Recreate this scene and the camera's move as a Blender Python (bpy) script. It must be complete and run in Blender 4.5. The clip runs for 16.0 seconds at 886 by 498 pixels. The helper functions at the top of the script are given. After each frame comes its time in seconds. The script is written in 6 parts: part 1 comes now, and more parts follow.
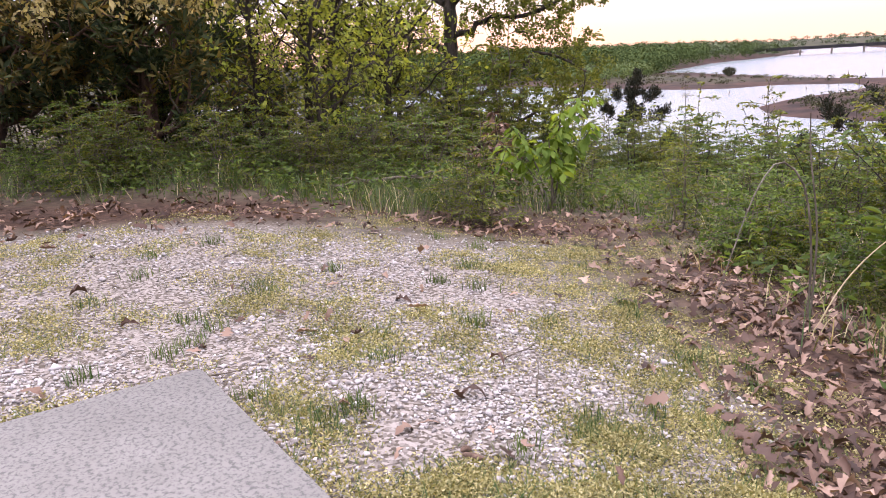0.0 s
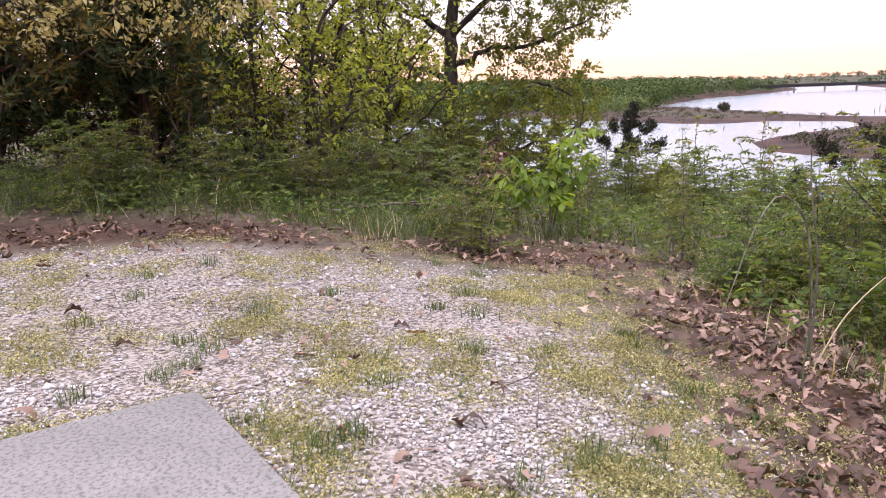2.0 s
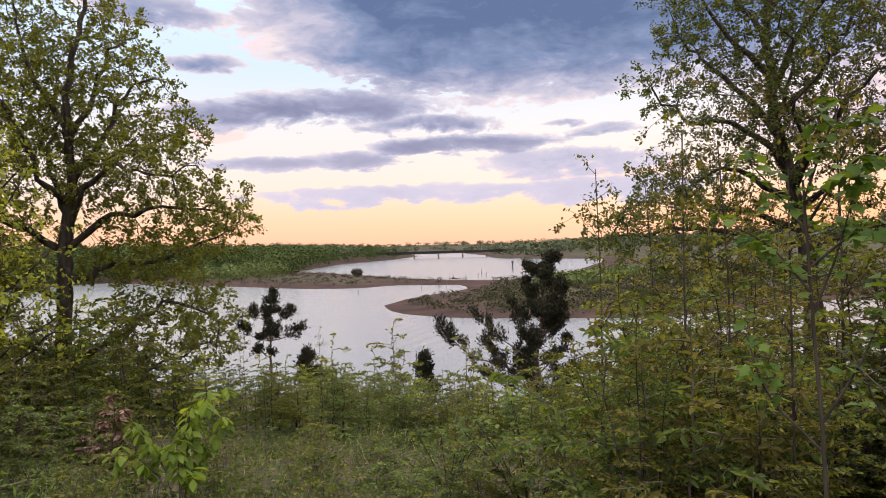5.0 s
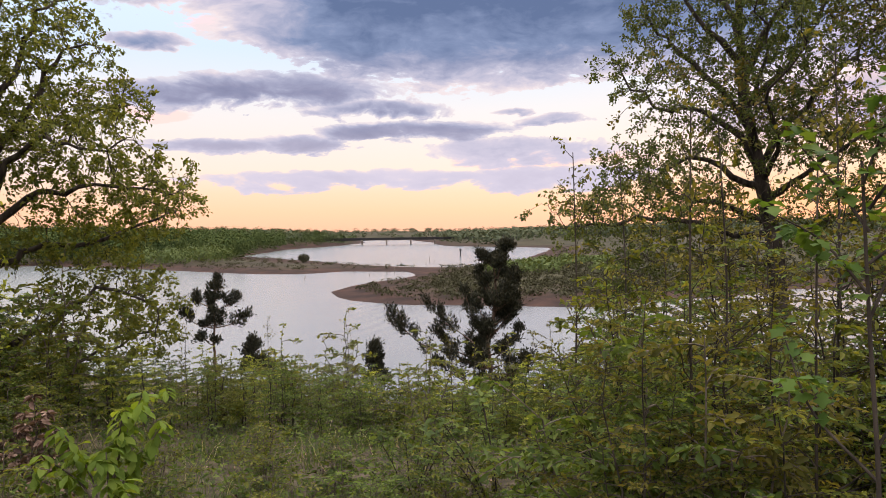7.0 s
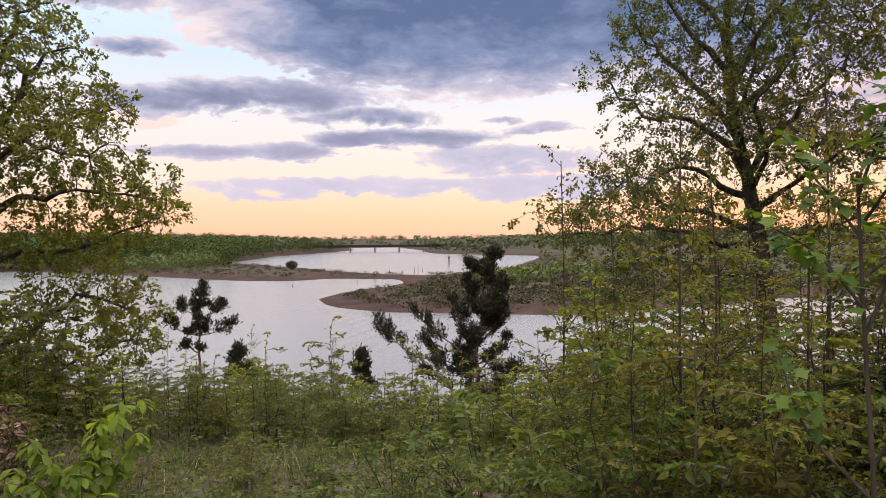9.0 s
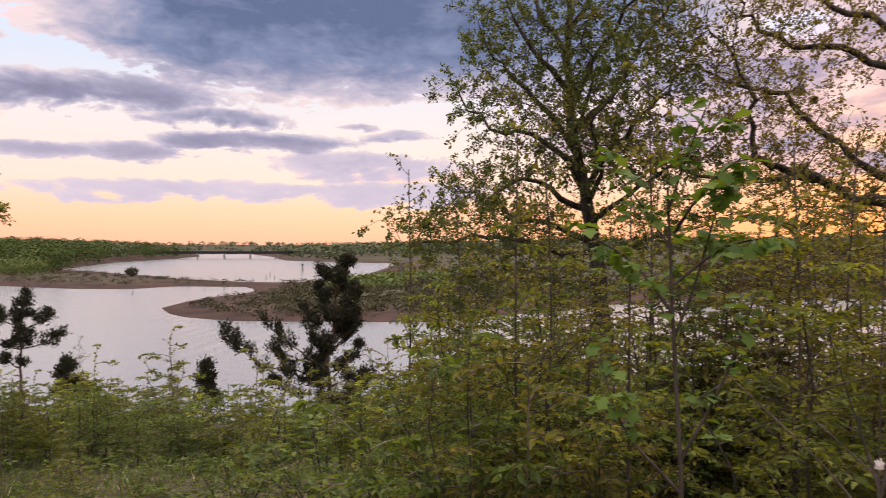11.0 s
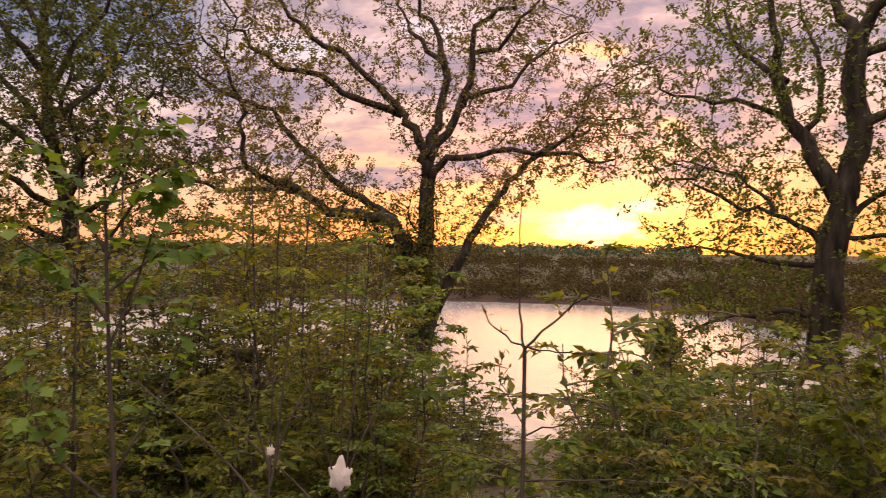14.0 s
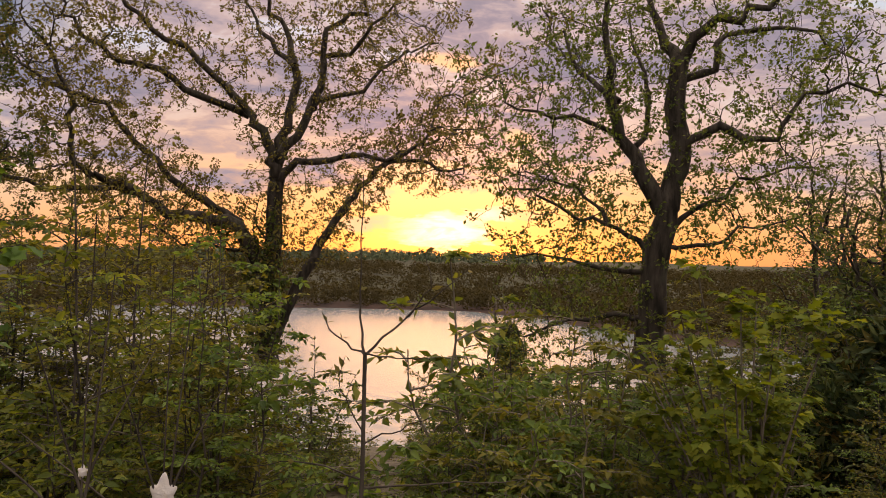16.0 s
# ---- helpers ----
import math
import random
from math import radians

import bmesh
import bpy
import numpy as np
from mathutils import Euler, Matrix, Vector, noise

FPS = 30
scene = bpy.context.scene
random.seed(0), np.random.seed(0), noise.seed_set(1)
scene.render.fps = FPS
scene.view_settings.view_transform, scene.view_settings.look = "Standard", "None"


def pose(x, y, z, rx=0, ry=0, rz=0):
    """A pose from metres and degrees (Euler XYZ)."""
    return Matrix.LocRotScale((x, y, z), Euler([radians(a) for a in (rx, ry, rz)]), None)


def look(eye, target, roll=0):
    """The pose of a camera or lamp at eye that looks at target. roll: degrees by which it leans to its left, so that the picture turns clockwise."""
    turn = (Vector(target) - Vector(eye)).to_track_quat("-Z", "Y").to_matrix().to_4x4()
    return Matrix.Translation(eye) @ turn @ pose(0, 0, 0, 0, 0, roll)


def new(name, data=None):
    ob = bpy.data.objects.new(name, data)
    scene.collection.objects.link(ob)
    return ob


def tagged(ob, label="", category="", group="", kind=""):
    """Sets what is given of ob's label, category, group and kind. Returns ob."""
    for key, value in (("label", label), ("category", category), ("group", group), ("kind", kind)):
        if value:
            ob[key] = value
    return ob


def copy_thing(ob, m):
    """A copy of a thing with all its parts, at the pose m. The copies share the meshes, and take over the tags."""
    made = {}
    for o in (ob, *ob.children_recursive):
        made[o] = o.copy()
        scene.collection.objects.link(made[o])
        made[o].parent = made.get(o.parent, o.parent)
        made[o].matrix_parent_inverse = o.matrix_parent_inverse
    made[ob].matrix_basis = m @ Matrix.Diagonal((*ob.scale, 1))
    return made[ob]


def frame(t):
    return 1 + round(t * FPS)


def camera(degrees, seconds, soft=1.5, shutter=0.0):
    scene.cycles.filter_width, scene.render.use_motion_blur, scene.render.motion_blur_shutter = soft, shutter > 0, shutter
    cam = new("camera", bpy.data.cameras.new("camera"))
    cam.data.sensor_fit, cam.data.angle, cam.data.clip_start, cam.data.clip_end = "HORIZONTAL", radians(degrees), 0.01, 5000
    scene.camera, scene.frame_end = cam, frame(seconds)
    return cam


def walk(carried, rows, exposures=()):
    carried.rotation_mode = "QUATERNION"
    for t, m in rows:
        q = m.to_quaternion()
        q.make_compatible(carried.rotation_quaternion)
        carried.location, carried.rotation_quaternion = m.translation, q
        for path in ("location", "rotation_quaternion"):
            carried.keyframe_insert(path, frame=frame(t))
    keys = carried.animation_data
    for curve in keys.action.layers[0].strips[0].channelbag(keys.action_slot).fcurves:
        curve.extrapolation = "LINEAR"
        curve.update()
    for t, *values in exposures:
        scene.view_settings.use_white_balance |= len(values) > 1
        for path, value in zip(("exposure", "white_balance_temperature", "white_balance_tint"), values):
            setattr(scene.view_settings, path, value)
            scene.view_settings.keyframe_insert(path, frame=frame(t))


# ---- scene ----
cam = camera(62.7, 16.0, soft=0.9, shutter=0.3)
METRES, EYE, TILT, LEAN, TURN = 1.85, 0.98, 0.0, 6.3, 0.0
ROWS = [
    (0.0, 0.0, 0.0, 0.0, 0.75, -14.36, -2.93),
    (0.5, -0.0124, 0.0001, -0.0073, 1.6, -13.94, -3.08),
    (1.0, -0.0158, 0.0001, -0.009, 1.99, -13.56, -3.29),
    (1.5, -0.0156, 0.0031, -0.0103, 1.78, -13.14, -3.62),
    (2.0, -0.0134, 0.0066, -0.0062, 0.6, -12.18, -4.21),
    (2.5, -0.0051, 0.0189, 0.0494, -1.87, -10.28, -5.31),
    (3.0, 0.0153, 0.0372, 0.164, -5.93, -7.07, -6.3),
    (3.5, 0.0545, 0.0587, 0.2904, -11.73, -2.88, -6.53),
    (4.0, 0.0648, 0.0678, 0.3465, -18.26, 0.2, -5.65),
    (4.5, 0.0402, 0.1036, 0.3793, -23.77, 2.14, -4.5),
    (5.0, 0.0137, 0.1335, 0.3884, -26.97, 2.68, -3.96),
    (7.5, 0.0882, 0.4432, 0.3975, -31.33, 1.95, -4.87),
    (8.0, 0.0979, 0.4464, 0.4, -31.47, 2.34, -4.92),
    (10.5, 0.121, 0.4429, 0.4049, -38.12, 3.69, -4.84),
    (11.0, 0.136, 0.434, 0.4066, -43.47, 4.21, -4.73),
    (11.5, 0.1444, 0.4229, 0.4085, -49.6, 4.78, -4.48),
    (12.0, 0.1552, 0.4112, 0.41, -55.8, 5.3, -4.1),
    (12.5, 0.1669, 0.396, 0.4125, -62.43, 5.76, -3.55),
    (13.0, 0.1767, 0.3795, 0.4133, -68.92, 6.15, -2.92),
    (13.5, 0.1838, 0.3558, 0.4121, -75.45, 6.48, -2.33),
    (14.0, 0.1915, 0.3388, 0.415, -80.95, 6.77, -1.84),
    (14.5, 0.1955, 0.329, 0.4141, -85.19, 6.98, -1.45),
    (15.0, 0.1948, 0.3204, 0.4168, -88.67, 7.13, -1.18),
    (15.5, 0.1946, 0.3205, 0.4177, -91.13, 7.33, -1.0),
    (16.0, 0.196, 0.3186, 0.417, -92.52, 7.5, -0.91),
]
EXPOSURES = [(0.0, 1.72, 6100, 28), (2.0, 1.72, 6100, 28), (2.6, 1.70, 5850, 28), (3.1, 1.74, 5750, 33), (3.6, 1.60, 5950, 31), (4.2, 1.20, 6550, 22), (5.0, 1.02, 6800, 20), (8.0, 0.99, 6850, 20), (11.0, 0.94, 7250, 27), (13.0, 0.85, 8400, 34), (14.5, 0.82, 8500, 32), (15.3, 0.70, 8300, 28), (16.0, 0.52, 7900, 21)]
walk(cam, [(t, pose(0, 0, EYE, TILT, LEAN, TURN) @ pose(METRES * x, METRES * y, METRES * z, 90 + pitch, roll, yaw)) for t, x, y, z, yaw, pitch, roll in ROWS], EXPOSURES)

# ---- node helpers ----
def nd(tree, kind, inputs=(), **props):
    """A node with its inputs set by value or linked from a socket."""
    node = tree.nodes.new(kind)
    if "operation" in props:
        node.operation = props["operation"]
    if "use_clamp" in props:
        node.use_clamp = props["use_clamp"]
    if "data_type" in props:
        node.data_type, node.blend_type, node.clamp_result = props["data_type"], props["blend_type"], False
    if "sky_type" in props:
        node.sky_type, node.sun_disc = props["sky_type"], False
        node.sun_elevation, node.sun_rotation = props["sun_elevation"], props["sun_rotation"]
    if "attribute_name" in props:
        node.attribute_name = props["attribute_name"]
    for key, value in dict(inputs).items():
        if isinstance(value, bpy.types.NodeSocket):
            tree.links.new(value, node.inputs[key])
        else:
            node.inputs[key].default_value = value
    return node


def mth(tree, op, a, b=0.0, clamp=False):
    return nd(tree, "ShaderNodeMath", {0: a, 1: b}, operation=op, use_clamp=clamp).outputs[0]


def ramp(tree, fac, stops, mode="LINEAR"):
    node = nd(tree, "ShaderNodeValToRGB", {0: fac})
    node.color_ramp.interpolation = mode
    els = node.color_ramp.elements
    while len(els) < len(stops):
        els.new(0.5)
    for el, (pos, col) in zip(els, stops):
        el.position = pos
        el.color = (col, col, col, 1) if isinstance(col, (int, float)) else (*col, 1)
    return node.outputs[0]


def mix(tree, fac, a, b, blend="MIX"):
    node = nd(tree, "ShaderNodeMix", {0: fac}, data_type="RGBA", blend_type=blend)
    for slot, value in ((6, a), (7, b)):
        if isinstance(value, bpy.types.NodeSocket):
            tree.links.new(value, node.inputs[slot])
        else:
            node.inputs[slot].default_value = (*value, 1) if len(value) == 3 else value
    return node.outputs[2]


def rnoise(tree, vec, scale, detail=4.0, rough=0.55):
    return nd(tree, "ShaderNodeTexNoise", {"Vector": vec, "Scale": scale, "Detail": detail, "Roughness": rough}).outputs[0]


# ---- world: evening sky with broken cloud ----
SUN_BEARING, SUN_UP = 93.0, 2.8
sun_way = Vector((math.sin(radians(SUN_BEARING)) * math.cos(radians(SUN_UP)), math.cos(radians(SUN_BEARING)) * math.cos(radians(SUN_UP)), math.sin(radians(SUN_UP))))


def build_world():
    world = bpy.data.worlds.new("evening_sky")
    scene.world = world
    world.use_nodes = True
    t = world.node_tree
    t.nodes.clear()
    way = nd(t, "ShaderNodeTexCoord").outputs["Generated"]
    axes = nd(t, "ShaderNodeSeparateXYZ", {0: way})
    x, y, z = axes.outputs
    up = mth(t, "MAXIMUM", z, 0.0)
    near_sun = nd(t, "ShaderNodeVectorMath", {0: way, 1: sun_way}, operation="DOT_PRODUCT").outputs["Value"]
    # bearing from north in radians, and how far the sky faces the sunset
    bearing = mth(t, "ARCTAN2", x, y)
    off = mth(t, "ABSOLUTE", mth(t, "SUBTRACT", bearing, radians(SUN_BEARING)))
    west = ramp(t, off, [(0.0, 1.0), (0.30, 0.92), (0.62, 0.35), (0.95, 0.0)], "EASE")
    # clear sky behind the clouds; overhead, out of view, brightened to fill the foliage
    cool = ramp(t, up, [(0.0, (0.57, 0.315, 0.215)), (0.030, (0.59, 0.350, 0.235)), (0.055, (0.54, 0.375, 0.275)), (0.085, (0.475, 0.415, 0.370)), (0.16, (0.430, 0.440, 0.445)), (0.24, (0.330, 0.430, 0.520)), (0.38, (0.36, 0.50, 0.66)), (0.60, (1.45, 1.43, 1.42)), (1.0, (1.80, 1.72, 1.65))])
    warm = ramp(t, up, [(0.0, (0.53, 0.180, 0.075)), (0.045, (0.56, 0.215, 0.098)), (0.10, (0.54, 0.285, 0.165)), (0.17, (0.44, 0.320, 0.300)), (0.27, (0.36, 0.40, 0.52)), (0.40, (0.38, 0.49, 0.64)), (0.60, (1.45, 1.41, 1.39)), (1.0, (1.80, 1.72, 1.65))])
    clear = mix(t, west, cool, warm)
    air = nd(t, "ShaderNodeTexSky", sky_type="NISHITA", sun_elevation=radians(SUN_UP), sun_rotation=radians(SUN_BEARING))
    clear = mix(t, 0.025, clear, air.outputs[0], "ADD")
    # coordinates along the sky, bent by noise: bearing in degrees and height
    level = nd(t, "ShaderNodeCombineXYZ", {0: mth(t, "MULTIPLY", bearing, 3.4), 1: mth(t, "MULTIPLY", mth(t, "POWER", up, 0.75), 9.0), 2: 0.35}).outputs[0]
    warp = nd(t, "ShaderNodeTexNoise", {"Vector": level, "Scale": 2.2, "Detail": 3.0}).outputs[1]
    bent = nd(t, "ShaderNodeVectorMath", {0: level, 1: nd(t, "ShaderNodeVectorMath", {0: warp, 3: 0.42}, operation="SCALE").outputs[0]}, operation="ADD").outputs[0]
    soft = rnoise(t, bent, 1.5, 4.0, 0.55)
    fine = rnoise(t, bent, 5.0, 6.0, 0.62)
    heap = nd(t, "ShaderNodeCombineXYZ", {0: mth(t, "MULTIPLY", bearing, 6.5), 1: mth(t, "MULTIPLY", up, 15.0), 2: 0.8}).outputs[0]
    heap = nd(t, "ShaderNodeVectorMath", {0: heap, 1: nd(t, "ShaderNodeVectorMath", {0: warp, 3: 0.5}, operation="SCALE").outputs[0]}, operation="ADD").outputs[0]
    mound = rnoise(t, heap, 2.4, 5.0, 0.58)
    wisp = rnoise(t, heap, 6.5, 5.0, 0.58)
    billow = mth(t, "SUBTRACT", mth(t, "ADD", mth(t, "MULTIPLY", mound, 0.62), mth(t, "MULTIPLY", wisp, 0.38)), 0.5)
    across = mth(t, "ADD", mth(t, "MULTIPLY", bearing, 180 / math.pi), mth(t, "MULTIPLY", mth(t, "SUBTRACT", soft, 0.5), 9.0))
    along = mth(t, "ADD", up, mth(t, "MULTIPLY", mth(t, "SUBTRACT", mound, 0.5), 0.028))

    def puffs(spots, rough):
        """How far into a cloud of the group the sky lies, and how heavy it is there."""
        cover, depth = -2.0, 0.0
        for b0, e0, wide, tall, heavy in spots:
            q = mth(t, "SUBTRACT", 1.0, mth(t, "ADD", mth(t, "POWER", mth(t, "ABSOLUTE", mth(t, "DIVIDE", mth(t, "SUBTRACT", across, b0), wide)), 2.0), mth(t, "POWER", mth(t, "ABSOLUTE", mth(t, "DIVIDE", mth(t, "SUBTRACT", along, e0), tall)), 2.0)))
            cover = mth(t, "MAXIMUM", q, cover)
            depth = mth(t, "MAXIMUM", mth(t, "MULTIPLY", q, heavy), depth)
        return mth(t, "ADD", cover, mth(t, "MULTIPLY", billow, rough)), depth

    # the bank, the drifts under it and the low bars over the horizon
    bank, heavy_part = puffs([(33, 0.318, 24, 0.130, 0.92), (50, 0.300, 16, 0.108, 0.80)], 2.2)
    cover, depth = puffs([(18.5, 0.190, 10.0, 0.026, 0.55), (11, 0.180, 7.5, 0.020, 0.40), (26, 0.167, 6.0, 0.013, 0.45),
                          (9.2, 0.243, 2.6, 0.011, 0.45), (5.0, 0.300, 5.5, 0.022, 0.5), (15, 0.117, 6.5, 0.010, 0.45), (20.5, 0.121, 5.0, 0.013, 0.5), (29.5, 0.138, 8.5, 0.015, 0.5),
                          (36.5, 0.110, 8.0, 0.021, 0.3), (25, 0.073, 14, 0.015, 0.35), (40, 0.073, 9.0, 0.017, 0.28), (39.8, 0.150, 3.2, 0.009, 0.3), (36, 0.163, 2.0, 0.005, 0.35)], 4.0)
    cover, depth = mth(t, "MAXIMUM", cover, bank), mth(t, "MAXIMUM", depth, heavy_part)
    thick_drift = mth(t, "MAXIMUM", ramp(t, cover, [(0.0, 0.0), (0.16, 0.7), (0.5, 1.0)], "EASE"), ramp(t, bank, [(0.02, 0.0), (0.10, 0.85), (0.20, 1.0)], "EASE"))
    depth = mth(t, "ADD", depth, mth(t, "MULTIPLY", mth(t, "ADD", billow, mth(t, "SUBTRACT", soft, 0.5)), 0.9))
    shade_drift = ramp(t, depth, [(0.0, (0.44, 0.415, 0.425)), (0.18, (0.305, 0.315, 0.380)), (0.36, (0.205, 0.235, 0.320)), (0.55, (0.118, 0.165, 0.262)), (0.85, (0.062, 0.098, 0.178))])
    shade_drift = mix(t, mth(t, "MULTIPLY", ramp(t, along, [(0.195, 0.75), (0.245, 0.0)]), ramp(t, depth, [(0.3, 0.0), (0.5, 0.6)])), shade_drift, (0.165, 0.152, 0.208))
    shade_drift = mix(t, ramp(t, along, [(0.085, 0.75), (0.15, 0.0)]), shade_drift, (0.365, 0.360, 0.425))
    blush, _ = puffs([(11.8, 0.268, 1.2, 0.010, 1.0), (9.5, 0.155, 3.6, 0.012, 1.0), (38, 0.098, 9.0, 0.012, 1.0)], 3.5)
    # the paler, streaked cover elsewhere
    body = mth(t, "ADD", mth(t, "MULTIPLY", soft, 0.60), mth(t, "MULTIPLY", fine, 0.40))
    layers = ramp(t, mth(t, "ADD", up, mth(t, "MULTIPLY", mth(t, "SUBTRACT", soft, 0.5), 0.035)), [(0.0, 0.0), (0.075, 0.15), (0.10, 0.50), (0.20, 0.56), (0.27, 0.62), (0.38, 0.55), (0.48, 0.36)])
    body = mth(t, "ADD", body, mth(t, "MULTIPLY", mth(t, "SUBTRACT", layers, 0.5), 0.75))
    beyond = ramp(t, mth(t, "DIVIDE", across, 100.0), [(0.46, 0.0), (0.58, 1.0)], "EASE")
    behind = ramp(t, mth(t, "ADD", mth(t, "DIVIDE", across, 100.0), 1.0), [(0.80, 1.0), (0.98, 0.0)], "EASE")
    thick_cover = mth(t, "MULTIPLY", ramp(t, body, [(0.44, 0.0), (0.54, 0.8), (0.62, 1.0)], "EASE"), mth(t, "MAXIMUM", beyond, behind))
    shade_cool = ramp(t, body, [(0.47, (0.49, 0.42, 0.43)), (0.53, (0.335, 0.315, 0.39)), (0.60, (0.225, 0.245, 0.335)), (0.72, (0.115, 0.155, 0.250))])
    shade_warm = ramp(t, body, [(0.44, (0.54, 0.355, 0.26)), (0.53, (0.40, 0.295, 0.290)), (0.60, (0.270, 0.240, 0.300)), (0.70, (0.19, 0.195, 0.270))])
    sky = mix(t, thick_cover, clear, mix(t, west, shade_cool, shade_warm))
    sky = mix(t, mth(t, "MULTIPLY", ramp(t, blush, [(0.0, 0.0), (0.5, 0.6)], "EASE"), 1.0), sky, (0.60, 0.385, 0.345))
    sky = mix(t, thick_drift, sky, shade_drift)
    # glow round the low sun, and lit rifts in the cloud over it
    halo = ramp(t, near_sun, [(0.955, 0.0), (0.985, 0.25), (0.9965, 1.0)], "EASE")
    sky = mix(t, 1.0, sky, mix(t, halo, (0, 0, 0), (0.22, 0.085, 0.050)), "ADD")
    rifts, _ = puffs([(93, 0.046, 4.6, 0.030, 1.0), (88.6, 0.126, 2.8, 0.014, 1.0), (98, 0.174, 1.8, 0.012, 1.0), (97.2, 0.070, 2.6, 0.014, 1.0), (85.5, 0.095, 2.4, 0.012, 1.0), (87, 0.055, 3.6, 0.012, 1.0), (91, 0.27, 4.0, 0.012, 1.0)], 4.5)
    lit = ramp(t, rifts, [(0.0, 0.0), (0.5, 0.55), (1.0, 1.0)], "EASE")
    sky = mix(t, lit, sky, mix(t, ramp(t, near_sun, [(0.9955, 0.0), (0.9990, 1.0)], "EASE"), (0.98, 0.55, 0.30), (2.0, 1.36, 0.85)))
    below = mth(t, "LESS_THAN", z, -0.02)
    sky = mix(t, below, sky, (0.10, 0.09, 0.07))
    back = nd(t, "ShaderNodeBackground", {0: sky, 1: 1.0})
    t.links.new(back.outputs[0], nd(t, "ShaderNodeOutputWorld").inputs[0])


build_world()
lamp = bpy.data.lights.new("sun", "SUN")
lamp.energy, lamp.angle, lamp.color = 0.17, radians(24.0), (1.0, 0.58, 0.27)
sun = new("sun", lamp)
sun.matrix_world = look((0, 0, 0), -sun_way)

# ---- materials ----
def surface(name, colour, rough=0.8, bump=None, bump_scale=0.3, translucent=0.0, spec=0.3, build=None):
    """A material; colour(tree) returns the base colour's socket, bump(tree) a height socket."""
    m = bpy.data.materials.new(name)
    m.use_nodes = True
    t = m.node_tree
    bsdf = t.nodes["Principled BSDF"]
    col = colour(t) if callable(colour) else (*colour, 1)
    if isinstance(col, bpy.types.NodeSocket):
        t.links.new(col, bsdf.inputs["Base Color"])
    else:
        bsdf.inputs["Base Color"].default_value = col
    bsdf.inputs["Roughness"].default_value = rough
    bsdf.inputs["Specular IOR Level"].default_value = spec
    if bump:
        b = nd(t, "ShaderNodeBump", {"Height": bump(t), "Strength": bump_scale, "Distance": 0.02})
        t.links.new(b.outputs[0], bsdf.inputs["Normal"])
    if translucent:
        out = t.nodes["Material Output"]
        thin = nd(t, "ShaderNodeBsdfTranslucent")
        if isinstance(col, bpy.types.NodeSocket):
            bright = mix(t, 1.0, col, (1.42, 1.24, 0.46), "MULTIPLY")
            t.links.new(bright, thin.inputs[0])
        both = nd(t, "ShaderNodeMixShader", {0: translucent, 1: bsdf.outputs[0], 2: thin.outputs[0]})
        t.links.new(both.outputs[0], out.inputs[0])
    return m


def place(t):
    return nd(t, "ShaderNodeNewGeometry").outputs["Position"]


def own(t):
    return nd(t, "ShaderNodeTexCoord").outputs["Object"]


def island(t):
    return nd(t, "ShaderNodeNewGeometry").outputs["Random Per Island"]


def leafy(name, dark, mid, light, translucent=0.4, rough=0.6, spec=0.17):
    def colour(t):
        base = ramp(t, island(t), [(0.0, dark), (0.55, mid), (1.0, light)])
        blotch = rnoise(t, place(t), 1.6, 3.0)
        tone = ramp(t, blotch, [(0.3, 0.72), (0.7, 1.2)])
        return mix(t, 1.0, base, tone, "MULTIPLY")
    return surface(name, colour, rough, translucent=translucent, spec=spec)


def barky(name, dark, light, scale=14.0, lichen=(0.22, 0.24, 0.17)):
    def stretched(t):
        return nd(t, "ShaderNodeMapping", {0: own(t), 3: (1.0, 1.0, 0.22)}).outputs[0]

    def colour(t):
        c = mix(t, ramp(t, rnoise(t, stretched(t), scale, 5.0), [(0.35, 0.0), (0.68, 1.0)]), dark, light)
        return mix(t, ramp(t, rnoise(t, own(t), 3.0, 4.0), [(0.56, 0.0), (0.72, 0.55)]), c, lichen)
    return surface(name, colour, 0.92, lambda t: rnoise(t, stretched(t), scale * 1.6, 6.0), 0.9, spec=0.15)


BARK_OAK = barky("oak_bark", (0.018, 0.015, 0.012), (0.075, 0.062, 0.050), lichen=(0.085, 0.083, 0.058))
BARK_CEDAR = barky("cedar_bark", (0.05, 0.032, 0.024), (0.17, 0.115, 0.085), 22.0)
BARK_YOUNG = barky("young_bark", (0.055, 0.045, 0.034), (0.17, 0.145, 0.11), 30.0)
LEAF_OAK = leafy("oak_leaf", (0.055, 0.085, 0.020), (0.098, 0.140, 0.032), (0.16, 0.180, 0.050), 0.45)
LEAF_OAK_RUST = leafy("spring_oak_leaf", (0.075, 0.068, 0.020), (0.125, 0.115, 0.032), (0.19, 0.15, 0.05), 0.45)
# deeper green copy of LEAF_OAK, with the wood's shade put into it
LEAF_DEEP = leafy("shade_toned_oak_leaf", (0.040, 0.062, 0.020), (0.074, 0.104, 0.032), (0.130, 0.150, 0.048), 0.45)
LEAF_BRIGHT = leafy("fresh_leaf", (0.050, 0.104, 0.020), (0.080, 0.148, 0.028), (0.125, 0.200, 0.042), 0.45)
LEAF_SHRUB = leafy("shrub_leaf", (0.050, 0.076, 0.016), (0.108, 0.136, 0.026), (0.20, 0.212, 0.046), 0.5)
LEAF_OLIVE = leafy("olive_leaf", (0.054, 0.062, 0.016), (0.114, 0.116, 0.025), (0.195, 0.178, 0.044), 0.5)
LEAF_CATKIN = leafy("flowering_oak_leaf", (0.27, 0.25, 0.125), (0.41, 0.37, 0.195), (0.56, 0.50, 0.29), 0.5)
